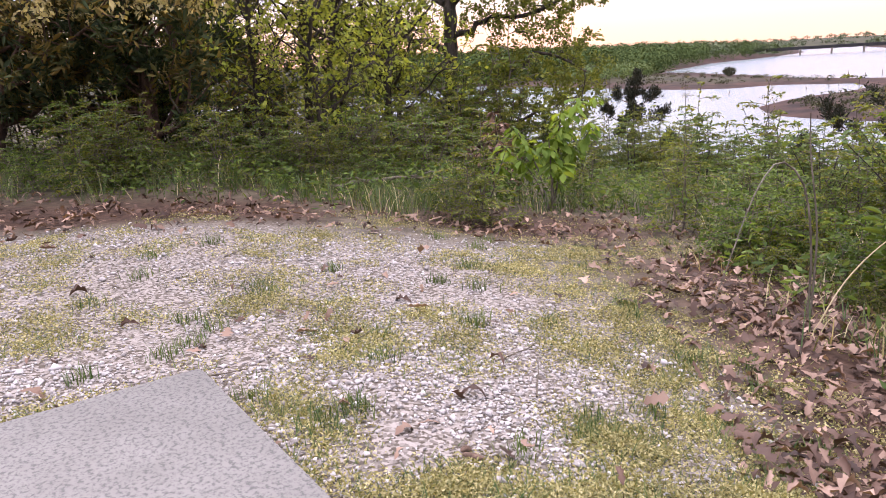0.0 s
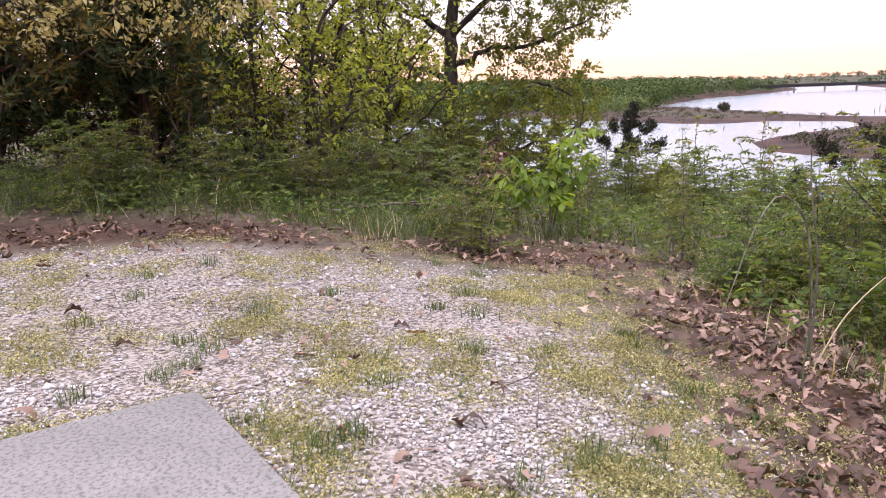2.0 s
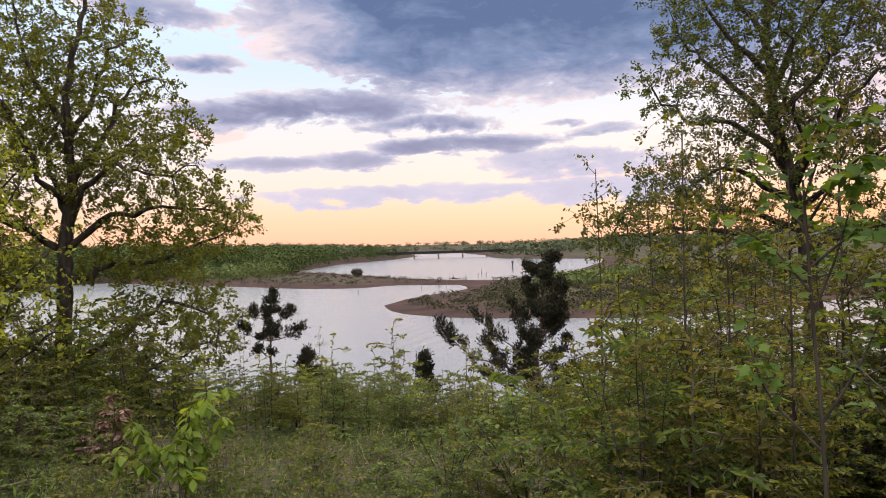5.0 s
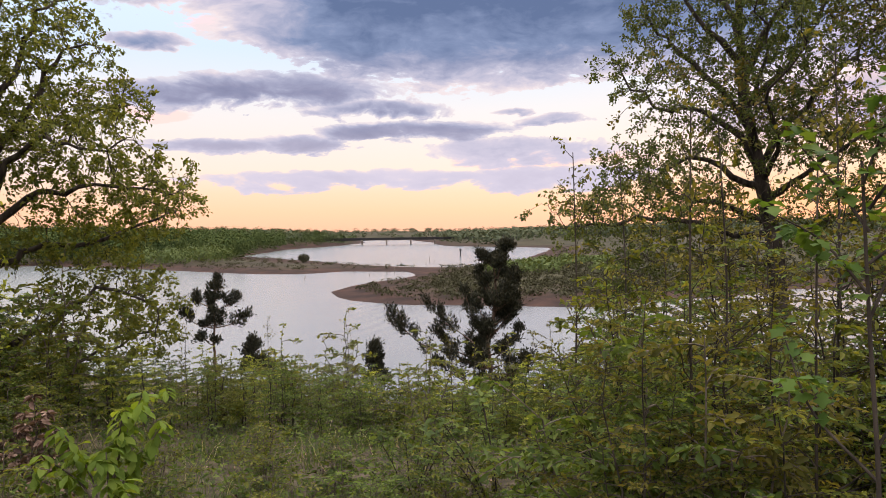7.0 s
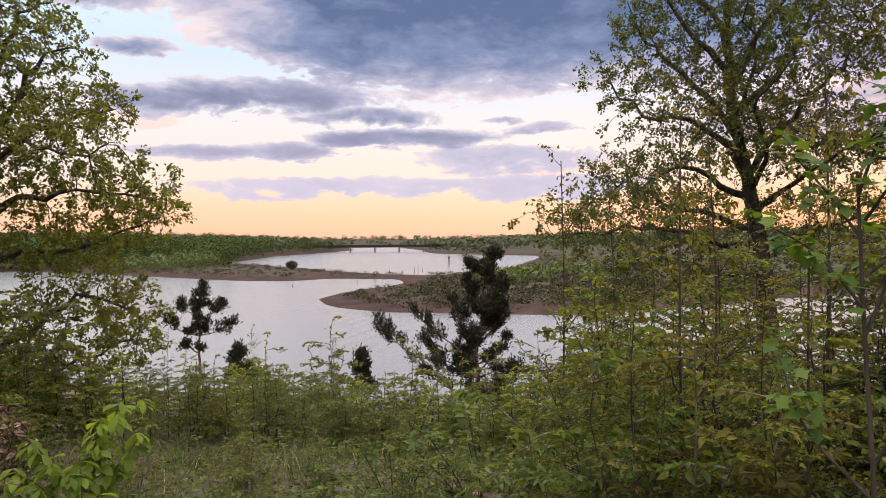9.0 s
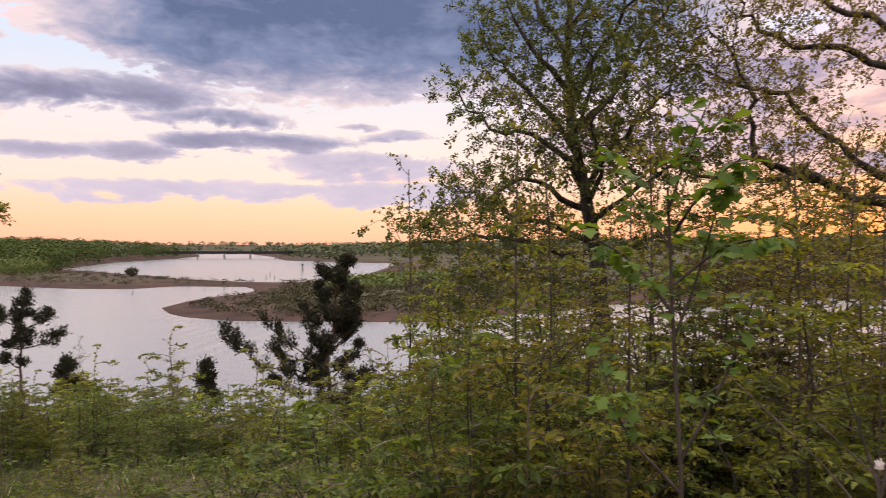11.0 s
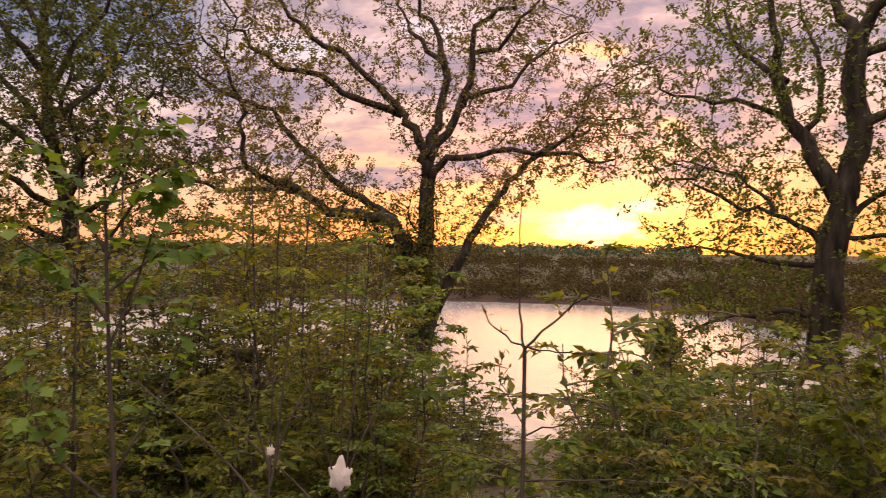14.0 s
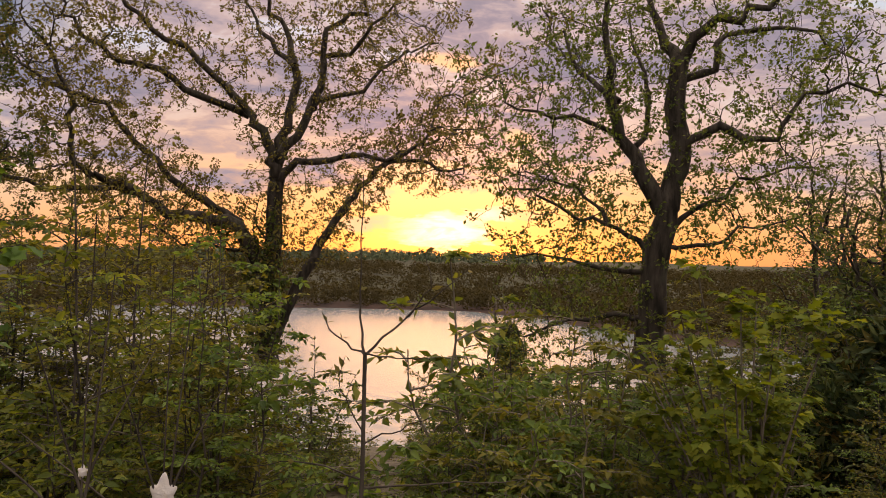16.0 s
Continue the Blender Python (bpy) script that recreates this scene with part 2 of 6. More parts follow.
CEDAR_DARK = leafy("cedar_spray", (0.026, 0.044, 0.022), (0.050, 0.075, 0.032), (0.10, 0.115, 0.042), 0.2)
# rusty copy of CEDAR_DARK: low warm sunlight put into the spray colour
CEDAR_SUN_TONED = leafy("sun_toned_cedar_spray", (0.070, 0.072, 0.024), (0.145, 0.120, 0.036), (0.26, 0.185, 0.050), 0.25)
GRASS = leafy("grass_blade", (0.038, 0.070, 0.022), (0.070, 0.110, 0.036), (0.150, 0.170, 0.066), 0.35)
GRASS_DRY = leafy("dry_grass", (0.17, 0.145, 0.070), (0.33, 0.285, 0.150), (0.58, 0.51, 0.33), 0.25)
TURF = leafy("yellowing_weed", (0.13, 0.125, 0.048), (0.28, 0.262, 0.115), (0.50, 0.45, 0.25), 0.3)
DRY_LEAF = leafy("dry_oak_leaf", (0.034, 0.021, 0.017), (0.115, 0.070, 0.052), (0.34, 0.235, 0.180), 0.12, 0.6)
LEAF_LIME = leafy("lime_leaf", (0.085, 0.15, 0.020), (0.135, 0.215, 0.030), (0.20, 0.28, 0.05), 0.5)
# yellow-green oak leaf with golden sunlight put into the colour
LEAF_GOLD = leafy("sun_toned_oak_leaf", (0.060, 0.088, 0.012), (0.105, 0.138, 0.018), (0.19, 0.205, 0.030), 0.5, 0.65, 0.1)
LEAF_OAK_YOUNG = leafy("young_oak_leaf", (0.068, 0.092, 0.021), (0.116, 0.142, 0.032), (0.19, 0.205, 0.052), 0.5)
LEAF_ROW = leafy("brow_tree_leaf", (0.042, 0.075, 0.020), (0.088, 0.138, 0.033), (0.165, 0.228, 0.058), 0.5)
# yellow-green leaf, its colour raised further to carry sunlight on the young trees
LEAF_YELLOW = leafy("sun_brightened_leaf", (0.17, 0.225, 0.036), (0.27, 0.33, 0.056), (0.37, 0.42, 0.088), 0.55)
STONE = surface("limestone_chip", lambda t: mix(t, ramp(t, rnoise(t, place(t), 60.0, 3.0), [(0.35, 0.0), (0.7, 1.0)]), ramp(t, island(t), [(0.0, (0.10, 0.085, 0.078)), (0.4, (0.255, 0.234, 0.226)), (1.0, (0.50, 0.478, 0.480))]), (0.42, 0.39, 0.37)), 0.85, lambda t: rnoise(t, place(t), 220.0, 3.0), 0.4)
CONCRETE = surface("weathered_concrete", lambda t: mix(t, ramp(t, rnoise(t, own(t), 75.0, 3.0, 0.7), [(0.48, 0.0), (0.62, 0.85)]), mix(t, ramp(t, rnoise(t, own(t), 5.0, 5.0), [(0.3, 0.0), (0.75, 1.0)]), (0.205, 0.197, 0.182), (0.262, 0.253, 0.236)), (0.105, 0.102, 0.100)), 0.9, lambda t: rnoise(t, own(t), 260.0, 4.0, 0.7), 0.28)
STEEL = surface("bridge_girder", lambda t: mix(t, rnoise(t, place(t), 0.2), (0.018, 0.018, 0.02), (0.04, 0.037, 0.035)), 0.8)
PIER = surface("pier_concrete", lambda t: mix(t, rnoise(t, place(t), 0.4), (0.12, 0.10, 0.085), (0.22, 0.18, 0.15)), 0.9)
WEB = surface("silk_web", lambda t: mix(t, rnoise(t, own(t), 40.0), (0.45, 0.43, 0.43), (0.68, 0.66, 0.66)), 0.75, lambda t: rnoise(t, own(t), 120.0), 0.3, translucent=0.3)
FAR_LEAF = leafy("far_woodland", (0.028, 0.048, 0.020), (0.052, 0.078, 0.028), (0.090, 0.115, 0.042), 0.1, 1.0, 0.0)
FAR_WILLOW = leafy("far_willow", (0.052, 0.080, 0.028), (0.078, 0.112, 0.036), (0.110, 0.142, 0.050), 0.2, 0.8)
# paler and greyer than FAR_LEAF: distance haze put into the leaf colour
FAR_RIDGE = leafy("haze_toned_ridge_woodland", (0.060, 0.078, 0.052), (0.085, 0.105, 0.066), (0.115, 0.130, 0.080), 0.1, 1.0, 0.0)
# dark brown of woods against the sunset, backlight and warm haze painted in
FAR_DUSK = leafy("far_backlit_woodland", (0.040, 0.033, 0.018), (0.050, 0.041, 0.021), (0.061, 0.050, 0.026), 0.3, 1.0, 0.0)
# near-black copy of CEDAR_DARK with shade put into the spray colour
CEDAR_SHADE = leafy("shade_toned_cedar_spray", (0.012, 0.015, 0.010), (0.024, 0.027, 0.016), (0.052, 0.050, 0.028), 0.08)
FAR_BRUSH = leafy("far_brush", (0.038, 0.040, 0.026), (0.056, 0.057, 0.036), (0.080, 0.080, 0.048), 0.1, 1.0, 0.0)


def water_material():
    m = bpy.data.materials.new("lake_water")
    m.use_nodes = True
    t = m.node_tree
    bsdf = t.nodes["Principled BSDF"]
    for key, value in {"Base Color": (0.145, 0.163, 0.168, 1), "Roughness": 0.22, "IOR": 1.42, "Specular IOR Level": 0.75}.items():
        bsdf.inputs[key].default_value = value
    p = nd(t, "ShaderNodeMapping", {0: place(t), 2: (0, 0, radians(-28)), 3: (1.0, 0.35, 1.0)}).outputs[0]
    swell = nd(t, "ShaderNodeTexWave", {"Vector": nd(t, "ShaderNodeMapping", {0: place(t), 2: (0, 0, radians(48))}).outputs[0], "Scale": 0.085, "Distortion": 1.5, "Detail": 1.0, "Detail Scale": 0.3}).outputs[1]
    calm = ramp(t, rnoise(t, place(t), 0.018, 2.0), [(0.48, 0.0), (0.60, 1.0)])
    wave = mth(t, "ADD", mth(t, "MULTIPLY", rnoise(t, p, 1.1, 3.0), 0.6), mth(t, "MULTIPLY", rnoise(t, p, 0.16, 3.0), 1.2))
    wave = mth(t, "ADD", wave, mth(t, "MULTIPLY", mth(t, "MULTIPLY", swell, calm), 1.1))
    b = nd(t, "ShaderNodeBump", {"Height": wave, "Strength": 0.34, "Distance": 0.10})
    t.links.new(b.outputs[0], bsdf.inputs["Normal"])
    return m


WATER = water_material()


def ground_material():
    """Soil, gravel, litter and shore mud, laid out by the sheet's zone attribute."""
    def colour(t):
        zone = nd(t, "ShaderNodeSeparateColor", {0: nd(t, "ShaderNodeAttribute", attribute_name="zone").outputs["Color"]})
        gravel, litter, shore = zone.outputs
        p = place(t)
        soil = mix(t, ramp(t, rnoise(t, p, 7.0, 5.0), [(0.35, 0.0), (0.65, 1.0)]), (0.050, 0.042, 0.030), (0.12, 0.10, 0.07))
        chips = nd(t, "ShaderNodeTexVoronoi", {"Vector": p, "Scale": 85.0}).outputs["Color"]
        grit = mix(t, ramp(t, nd(t, "ShaderNodeSeparateColor", {0: chips}).outputs[0], [(0.2, 0.0), (0.8, 1.0)]), (0.070, 0.058, 0.046), (0.25, 0.225, 0.205))
        duff = mix(t, ramp(t, rnoise(t, p, 16.0, 4.0), [(0.3, 0.0), (0.7, 1.0)]), (0.030, 0.020, 0.015), (0.085, 0.052, 0.038))
        far_field = mix(t, ramp(t, rnoise(t, p, 0.05, 6.0), [(0.35, 0.0), (0.65, 1.0)]), (0.034, 0.032, 0.022), (0.062, 0.060, 0.034))
        mud = mix(t, ramp(t, rnoise(t, p, 0.12, 6.0), [(0.35, 0.0), (0.65, 1.0)]), (0.022, 0.016, 0.014), (0.060, 0.034, 0.026))
        far = nd(t, "ShaderNodeAttribute", attribute_name="zone").outputs["Alpha"]
        c = mix(t, gravel, soil, grit)
        c = mix(t, litter, c, duff)
        c = mix(t, far, c, far_field)
        return mix(t, shore, c, mud)
    return surface("ground_cover", colour, 0.95, lambda t: rnoise(t, place(t), 30.0, 6.0), 0.6, spec=0.1)


GROUND = ground_material()

# ---- mesh helpers ----
rng = np.random.default_rng(7)


def raw_mesh(name, verts, faces, material, smooth=False):
    """A mesh from an (n, 3) array and an (m, 3) or (m, 4) array of faces."""
    verts, faces = np.asarray(verts, np.float32), np.asarray(faces, np.int32)
    me = bpy.data.meshes.new(name)
    n, k = faces.shape
    me.vertices.add(len(verts))
    me.vertices.foreach_set("co", verts.ravel())
    me.loops.add(n * k)
    me.loops.foreach_set("vertex_index", faces.ravel())
    me.polygons.add(n)
    me.polygons.foreach_set("loop_start", np.arange(0, n * k, k, dtype=np.int32))
    if smooth:
        me.polygons.foreach_set("use_smooth", np.ones(n, bool))
    me.update(calc_edges=True)
    me.materials.append(material)
    return me


def raw_part(name, verts, faces, material, parent=None, label="", smooth=False):
    ob = new(name, raw_mesh(name, verts, faces, material, smooth))
    ob.parent = parent
    return tagged(ob, label)


def part(name, bm, material, parent=None, label=""):
    me = bpy.data.meshes.new(name)
    bm.to_mesh(me)
    bm.free()
    me.materials.append(material)
    ob = new(name, me)
    ob.parent = parent
    return tagged(ob, label)


def unit(v):
    return v / np.maximum(np.linalg.norm(v, axis=-1, keepdims=True), 1e-9)


def tubes(paths, sides=6):
    """Tapered tubes along paths of (points, radii): one vertex array and one quad array."""
    verts, faces, at = [], [], 0
    ang = np.arange(sides) * 2 * np.pi / sides
    for pts, rad in paths:
        n = len(pts)
        tan = unit(np.gradient(pts, axis=0))
        a = np.empty((n, 3))
        side = np.zeros(3)
        side[np.argmin(np.abs(tan.mean(0)))] = 1.0
        for k in range(n):
            side = side - tan[k] * side.dot(tan[k])
            side = side / math.sqrt(side.dot(side) + 1e-12)
            a[k] = side
        b = np.cross(tan, a)
        ring = pts[:, None] + rad[:, None, None] * (np.cos(ang)[None, :, None] * a[:, None] + np.sin(ang)[None, :, None] * b[:, None])
        verts.append(ring.reshape(-1, 3))
        i = at + np.arange(n - 1)[:, None] * sides + np.arange(sides)[None]
        j = at + np.arange(n - 1)[:, None] * sides + (np.arange(sides)[None] + 1) % sides
        faces.append(np.stack([i, j, j + sides, i + sides], -1).reshape(-1, 4))
        at += n * sides
    return np.concatenate(verts), np.concatenate(faces)


def leaves(pos, way, length, width, fold=0.25, r=None, flat=0.0):
    """Folded leaves, two halves each, from their stalk ends along way."""
    r = r or rng
    n = len(pos)
    way = unit(way)
    side = unit(np.cross(way, unit(r.normal(size=(n, 3))) + [0, 0, flat]))
    up = np.cross(side, way)
    length, width = np.broadcast_to(length, n)[:, None], np.broadcast_to(width, n)[:, None]
    mid = pos + way * length * 0.5 + up * width * fold
    v = np.stack([pos, mid + side * width * 0.5, pos + way * length, mid - side * width * 0.5], 1).reshape(-1, 3)
    k = np.arange(n)[:, None] * 4
    f = np.concatenate([k + [0, 1, 2], k + [0, 2, 3]], 0)
    return v, f


def lobed_leaves(pos, way, length, width, r=None):
    """Larger lobed leaves, drooping, six faces each."""
    r = r or rng
    n = len(pos)
    way = unit(way)
    side = unit(np.cross(way, unit(r.normal(size=(n, 3)) * 0.4 + [0, 0, 1])))
    up = np.cross(side, way)
    length, width = np.broadcast_to(length, n)[:, None], np.broadcast_to(width, n)[:, None]
    rows = [(0, 0, 0), (0.30, 0.36, 0.09), (0.42, 0.24, 0.05), (0.66, 0.5, 0.06), (0.74, 0.26, -0.03), (1.0, 0.0, -0.14), (0.74, -0.26, -0.03), (0.66, -0.5, 0.02), (0.42, -0.24, 0.03), (0.30, -0.36, 0.05)]
    v = np.stack([pos + way * length * a + side * width * b + up * length * c for a, b, c in rows], 1).reshape(-1, 3)
    k = np.arange(n)[:, None] * 10
    f = np.concatenate([k + q for q in ([0, 1, 2], [0, 8, 9], [0, 2, 8], [2, 3, 4], [8, 6, 7], [2, 4, 8], [4, 6, 8], [4, 5, 6])], 0)
    return v, f


def spline(ctrl, n):
    """A smooth polyline through control points."""
    c = np.asarray(ctrl, float)
    c = np.vstack([2 * c[0] - c[1], c, 2 * c[-1] - c[-2]])
    out = []
    for s in np.linspace(0, len(c) - 3 - 1e-6, n):
        i, u = int(s), s - int(s)
        p0, p1, p2, p3 = c[i : i + 4]
        out.append(0.5 * (2 * p1 + (p2 - p0) * u + (2 * p0 - 5 * p1 + 4 * p2 - p3) * u**2 + (3 * p1 - p0 - 3 * p2 + p3) * u**3))
    return np.array(out)


def wander(r, start, way, length, n, twist, lift):
    """A crooked twig path."""
    pts, d = [np.array(start, float)], unit(np.array(way, float))
    for _ in range(n - 1):
        d = unit(d + r.normal(size=3) * twist + np.array([0, 0, lift]))
        pts.append(pts[-1] + d * length / (n - 1))
    return np.array(pts)


def sprout(r, path, rad, count, length, twist, lift, start=0.25, spread=0.9, n=6):
    """Side shoots of a path: a list of (points, radii)."""
    out = []
    m = len(path)
    for s in np.sort(r.uniform(start, 1.0, count)):
        i = min(int(s * (m - 1)), m - 2)
        p = path[i] + (path[i + 1] - path[i]) * (s * (m - 1) - i)
        along = unit(path[i + 1] - path[i])
        off = unit(np.cross(along, r.normal(size=3)))
        d = along * (1 - spread * 0.5) + off * spread
        long = length * r.uniform(0.55, 1.25) * (1.15 - 0.5 * s)
        r0 = min(rad[i] * 0.62, long * 0.022 + 0.002)
        pts = wander(r, p, d, long, n, twist, lift)
        out.append((pts, np.linspace(r0, r0 * 0.3, n)))
    return out


def outgrow(r, nodes, goals, step=0.13, reach=0.9, near=0.17, lift=0.05, rounds=70):
    """Branches that grow from the nodes towards scattered goals until each is met: all nodes, and each one's parent."""
    nodes = np.asarray(nodes, float)
    parent = -np.ones(len(nodes), int)
    gap, who = np.full(len(goals), 1e9), np.zeros(len(goals), int)
    fresh, kids = 0, np.zeros(len(nodes), int)
    for _ in range(rounds):
        if len(nodes) > fresh:
            d = np.linalg.norm(goals[:, None] - nodes[None, fresh:], axis=2)
            k = d.argmin(1)
            best = d[np.arange(len(goals)), k]
            closer = best < gap
            gap[closer], who[closer] = best[closer], k[closer] + fresh
        keep = gap > near
        goals, gap, who = goals[keep], gap[keep], who[keep]
        pull = (gap < reach) & (kids[who] < 3)
        if not pull.any():
            break
        owners, inv = np.unique(who[pull], return_inverse=True)
        way = np.zeros((len(owners), 3))
        np.add.at(way, inv, unit(goals[pull] - nodes[who[pull]]))
        way = unit(unit(way) + r.normal(size=way.shape) * 0.16 + [0, 0, lift])
        fresh = len(nodes)
        nodes = np.vstack([nodes, nodes[owners] + way * step])
        parent = np.append(parent, owners)
        kids[owners] += 1
        kids = np.append(kids, np.zeros(len(owners), int))
    return nodes, parent


def boughs_of(nodes, parent, count, thin=0.0028, power=2.3):
    """Tapered paths through grown nodes, the first count of which are older wood, and the shoots' end stretches."""
    n = len(nodes)
    load = np.full(n, thin**power)
    inner = np.zeros(n, bool)
    inner[parent[parent >= 0]] = True
    load[inner] = 0
    main = -np.ones(n, int)
    for k in range(n - 1, count - 1, -1):
        p = parent[k]
        load[p] += load[k]
        if main[p] < 0 or load[k] > load[main[p]]:
            main[p] = k
    rad = load ** (1 / power)
    paths, tips = [], []
    for k in range(count, n):
        p = parent[k]
        if p >= count and main[p] == k:
            continue
        chain = [p, k]
        while main[chain[-1]] >= 0:
            chain.append(main[chain[-1]])
        width = rad[chain].copy()
        width[0] = width[1] * 1.1
        paths.append((nodes[chain], width))
        tips.append(nodes[chain[-4:]])
        if len(chain) > 8:
            tips += [nodes[chain[j : j + 2]] for j in range(4, len(chain) - 4, 3)]
    return paths, tips


def broad_tree(name, base, limbs, seed, label, category="tree", bark=None, leaf=None, goals=150, bush=0.5, deep=0.45, leaf_n=13, leaf_size=0.06, trunk_end=1, lift=0.05, group="", near=0.13, step=0.10, first=0.22, reach=0.8, bare=0.2):
    """A crooked broadleaf tree. limbs: (control points, thick, thin) in metres from the base; the first is the trunk. goals: twig ends per metre of limb."""
    r = np.random.default_rng(seed)
    root = tagged(new(name), label, category, group)
    root.location = base
    old, ends = [], []
    axis = spline(limbs[0][0], 30)
    for n, (ctrl, thick, thin) in enumerate(limbs):
        c = np.asarray(ctrl, float)
        size = np.linalg.norm(np.diff(c, axis=0), axis=1).sum()
        m = max(8, int(size * 6))
        pts = spline(c, m)
        jag = r.normal(size=(m, 3)) * (0.010 if n < trunk_end else 0.026) * min(size, 2.0)
        jag[0] = jag[-1] = 0
        pts = pts + jag * np.linspace(0.3, 1, m)[:, None]
        rad = thick + (thin - thick) * np.linspace(0, 1, m) ** 0.8
        if n < trunk_end:
            rad[: max(2, m // 8)] *= np.linspace(1.35, 1.0, max(2, m // 8))
        rad = rad * (1 + 0.06 * r.normal(size=m))
        shown = np.vstack([pts, pts[-1:] + (pts[-1:] - pts[-2:-1]) * 0.3])
        v, f = tubes([(shown, np.append(rad, 0.001))], 9 if thick > 0.06 else 7)
        raw_part("trunk" if n < trunk_end else "limb", v, f, bark or BARK_OAK, root, smooth=True)
        begin = 0.55 if n < trunk_end else first
        old.append(pts[int(begin * m) :])
        k = int(goals * size * (1 - begin))
        at = r.uniform(begin, 1.01, k) * (m - 1)
        i = np.minimum(at.astype(int), m - 2)
        p = pts[i] + (pts[i + 1] - pts[i]) * (at - i)[:, None]
        out = unit(r.normal(size=(k, 3))) * (bush * r.uniform(0.1, 1.0, (k, 1)) ** 0.6)
        away = np.abs(p[:, 0] - np.interp(p[:, 2], axis[:, 2], axis[:, 0]))
        out[:, 1] += r.normal(size=k) * deep * (0.3 + away)
        ends.append(p + out + [0, 0, 0.08])
    old, ends = np.concatenate(old), np.concatenate(ends)
    ends = ends[np.array([np.min(((old - e) ** 2).sum(1)) for e in ends]) > bare**2]
    nodes, parent = outgrow(r, old, ends, step, reach, near, lift)
    paths, tips = boughs_of(nodes, parent, len(old))
    v, f = tubes([q for q in paths if q[1][1] > 0.006] or paths[:1], 5)
    tagged(raw_part("branchwork", v, f, bark or BARK_OAK, root), kind="stuff")
    v, f = tubes([q for q in paths if q[1][1] <= 0.006] or paths[:1], 3)
    tagged(raw_part("twiggage", v, f, bark or BARK_OAK, root), kind="stuff")
    pos, way = [], []
    for p in tips:
        k = r.poisson(leaf_n * (1.0 if len(p) > 2 else 0.5))
        s = r.beta(3.6, 1.0, k) * (len(p) - 1.001)
        i = s.astype(int)
        pos.append(p[i] + (p[i + 1] - p[i]) * (s - i)[:, None] + r.normal(size=(k, 3)) * 0.03)
        way.append(unit(p[i + 1] - p[i]) * 0.55 + r.normal(size=(k, 3)) * 0.7 + [0, 0, -0.15])
    pos, way = np.concatenate(pos), np.concatenate(way)
    size = leaf_size * r.uniform(0.6, 1.35, len(pos))
    v, f = leaves(pos, way, size, size * 0.55, r=r, flat=0.7)
    tagged(raw_part("crown", v, f, leaf or LEAF_OAK, root), kind="stuff")
    return root


def cedar(name, base, height, width, seed, label, sparse=1.0, sun_tint=0.3, lean=(0, 0), start=0.12, spray=0.10, density=1.0, tuft=False):
    """A juniper: central stem, layered ragged boughs, tufts of scale-leaf sprays."""
    r = np.random.default_rng(seed)
    root = tagged(new(name), label, "tree")
    root.location = base
    m = 12
    hs = np.linspace(0, 1, m)
    stem = np.stack([hs**1.5 * lean[0] + r.normal(size=m) * 0.02 * height * 0.3, hs**1.5 * lean[1] + r.normal(size=m) * 0.02 * height * 0.3, hs * height], 1)
    stem[0] = 0
    rad = np.linspace(0.015, 0.003, m) * height
    v, f = tubes([(stem, rad)], 8)
    raw_part("trunk", v, f, BARK_CEDAR, root, smooth=True)
    boughs, tips = [], []
    for k in range(int(42 * sparse)):
        s = start + (1 - start) * r.uniform() ** 1.05
        i = min(int(s * (m - 1)), m - 2)
        p = stem[i] + (stem[i + 1] - stem[i]) * (s * (m - 1) - i)
        reach = width * (1 - s) ** 0.7 * r.uniform(0.25 if tuft else 0.35, 1.3) + 0.10 * width
        a = r.uniform(0, 2 * np.pi)
        path = wander(r, p, (np.cos(a), np.sin(a), 0.15 + 0.6 * s), reach, 7, 0.20, 0.12)
        boughs.append((path, np.linspace(0.010 + 0.010 * reach, 0.003, 7)))
        for q in sprout(r, path, boughs[-1][1], int(1 + reach * 2.2) if tuft else int(3 + reach * 5), 0.26 * reach + 0.10, 0.3, 0.12, 0.45 if tuft else 0.3, n=4):
            boughs.append(q)
            tips.append(q[0])
        tips.append(path[3:])
    tips.append(stem[-4:])
    v, f = tubes(boughs, 4)
    tagged(raw_part("branchwork", v, f, BARK_CEDAR, root), kind="stuff")
    # a random share of tips takes the copy with sunlight in its colour
    for share, mat, nm in ((1 - sun_tint, CEDAR_DARK, "foliage"), (sun_tint, CEDAR_SUN_TONED, "foliage")):
        pos, way = [], []
        for p in tips:
            if r.uniform() > share:
                continue
            k = r.poisson(34 * density)
            s = r.uniform(0.45 if tuft else 0.1, 1, k) * (len(p) - 1.001)
            i = s.astype(int)
            pos.append(p[i] + (p[i + 1] - p[i]) * (s - i)[:, None] + r.normal(size=(k, 3)) * (0.07 if tuft else 0.045))
            way.append(unit(p[i + 1] - p[i]) * 0.6 + r.normal(size=(k, 3)) * 0.6 + [0, 0, 0.25])
        if pos and sum(map(len, pos)):
            pos, way = np.concatenate(pos), np.concatenate(way)
            size = spray * r.uniform(0.6, 1.4, len(pos))
            v, f = leaves(pos, way, size, size * 0.30, 0.3, r)
            tagged(raw_part(nm, v, f, mat, root), kind="stuff")
    return root


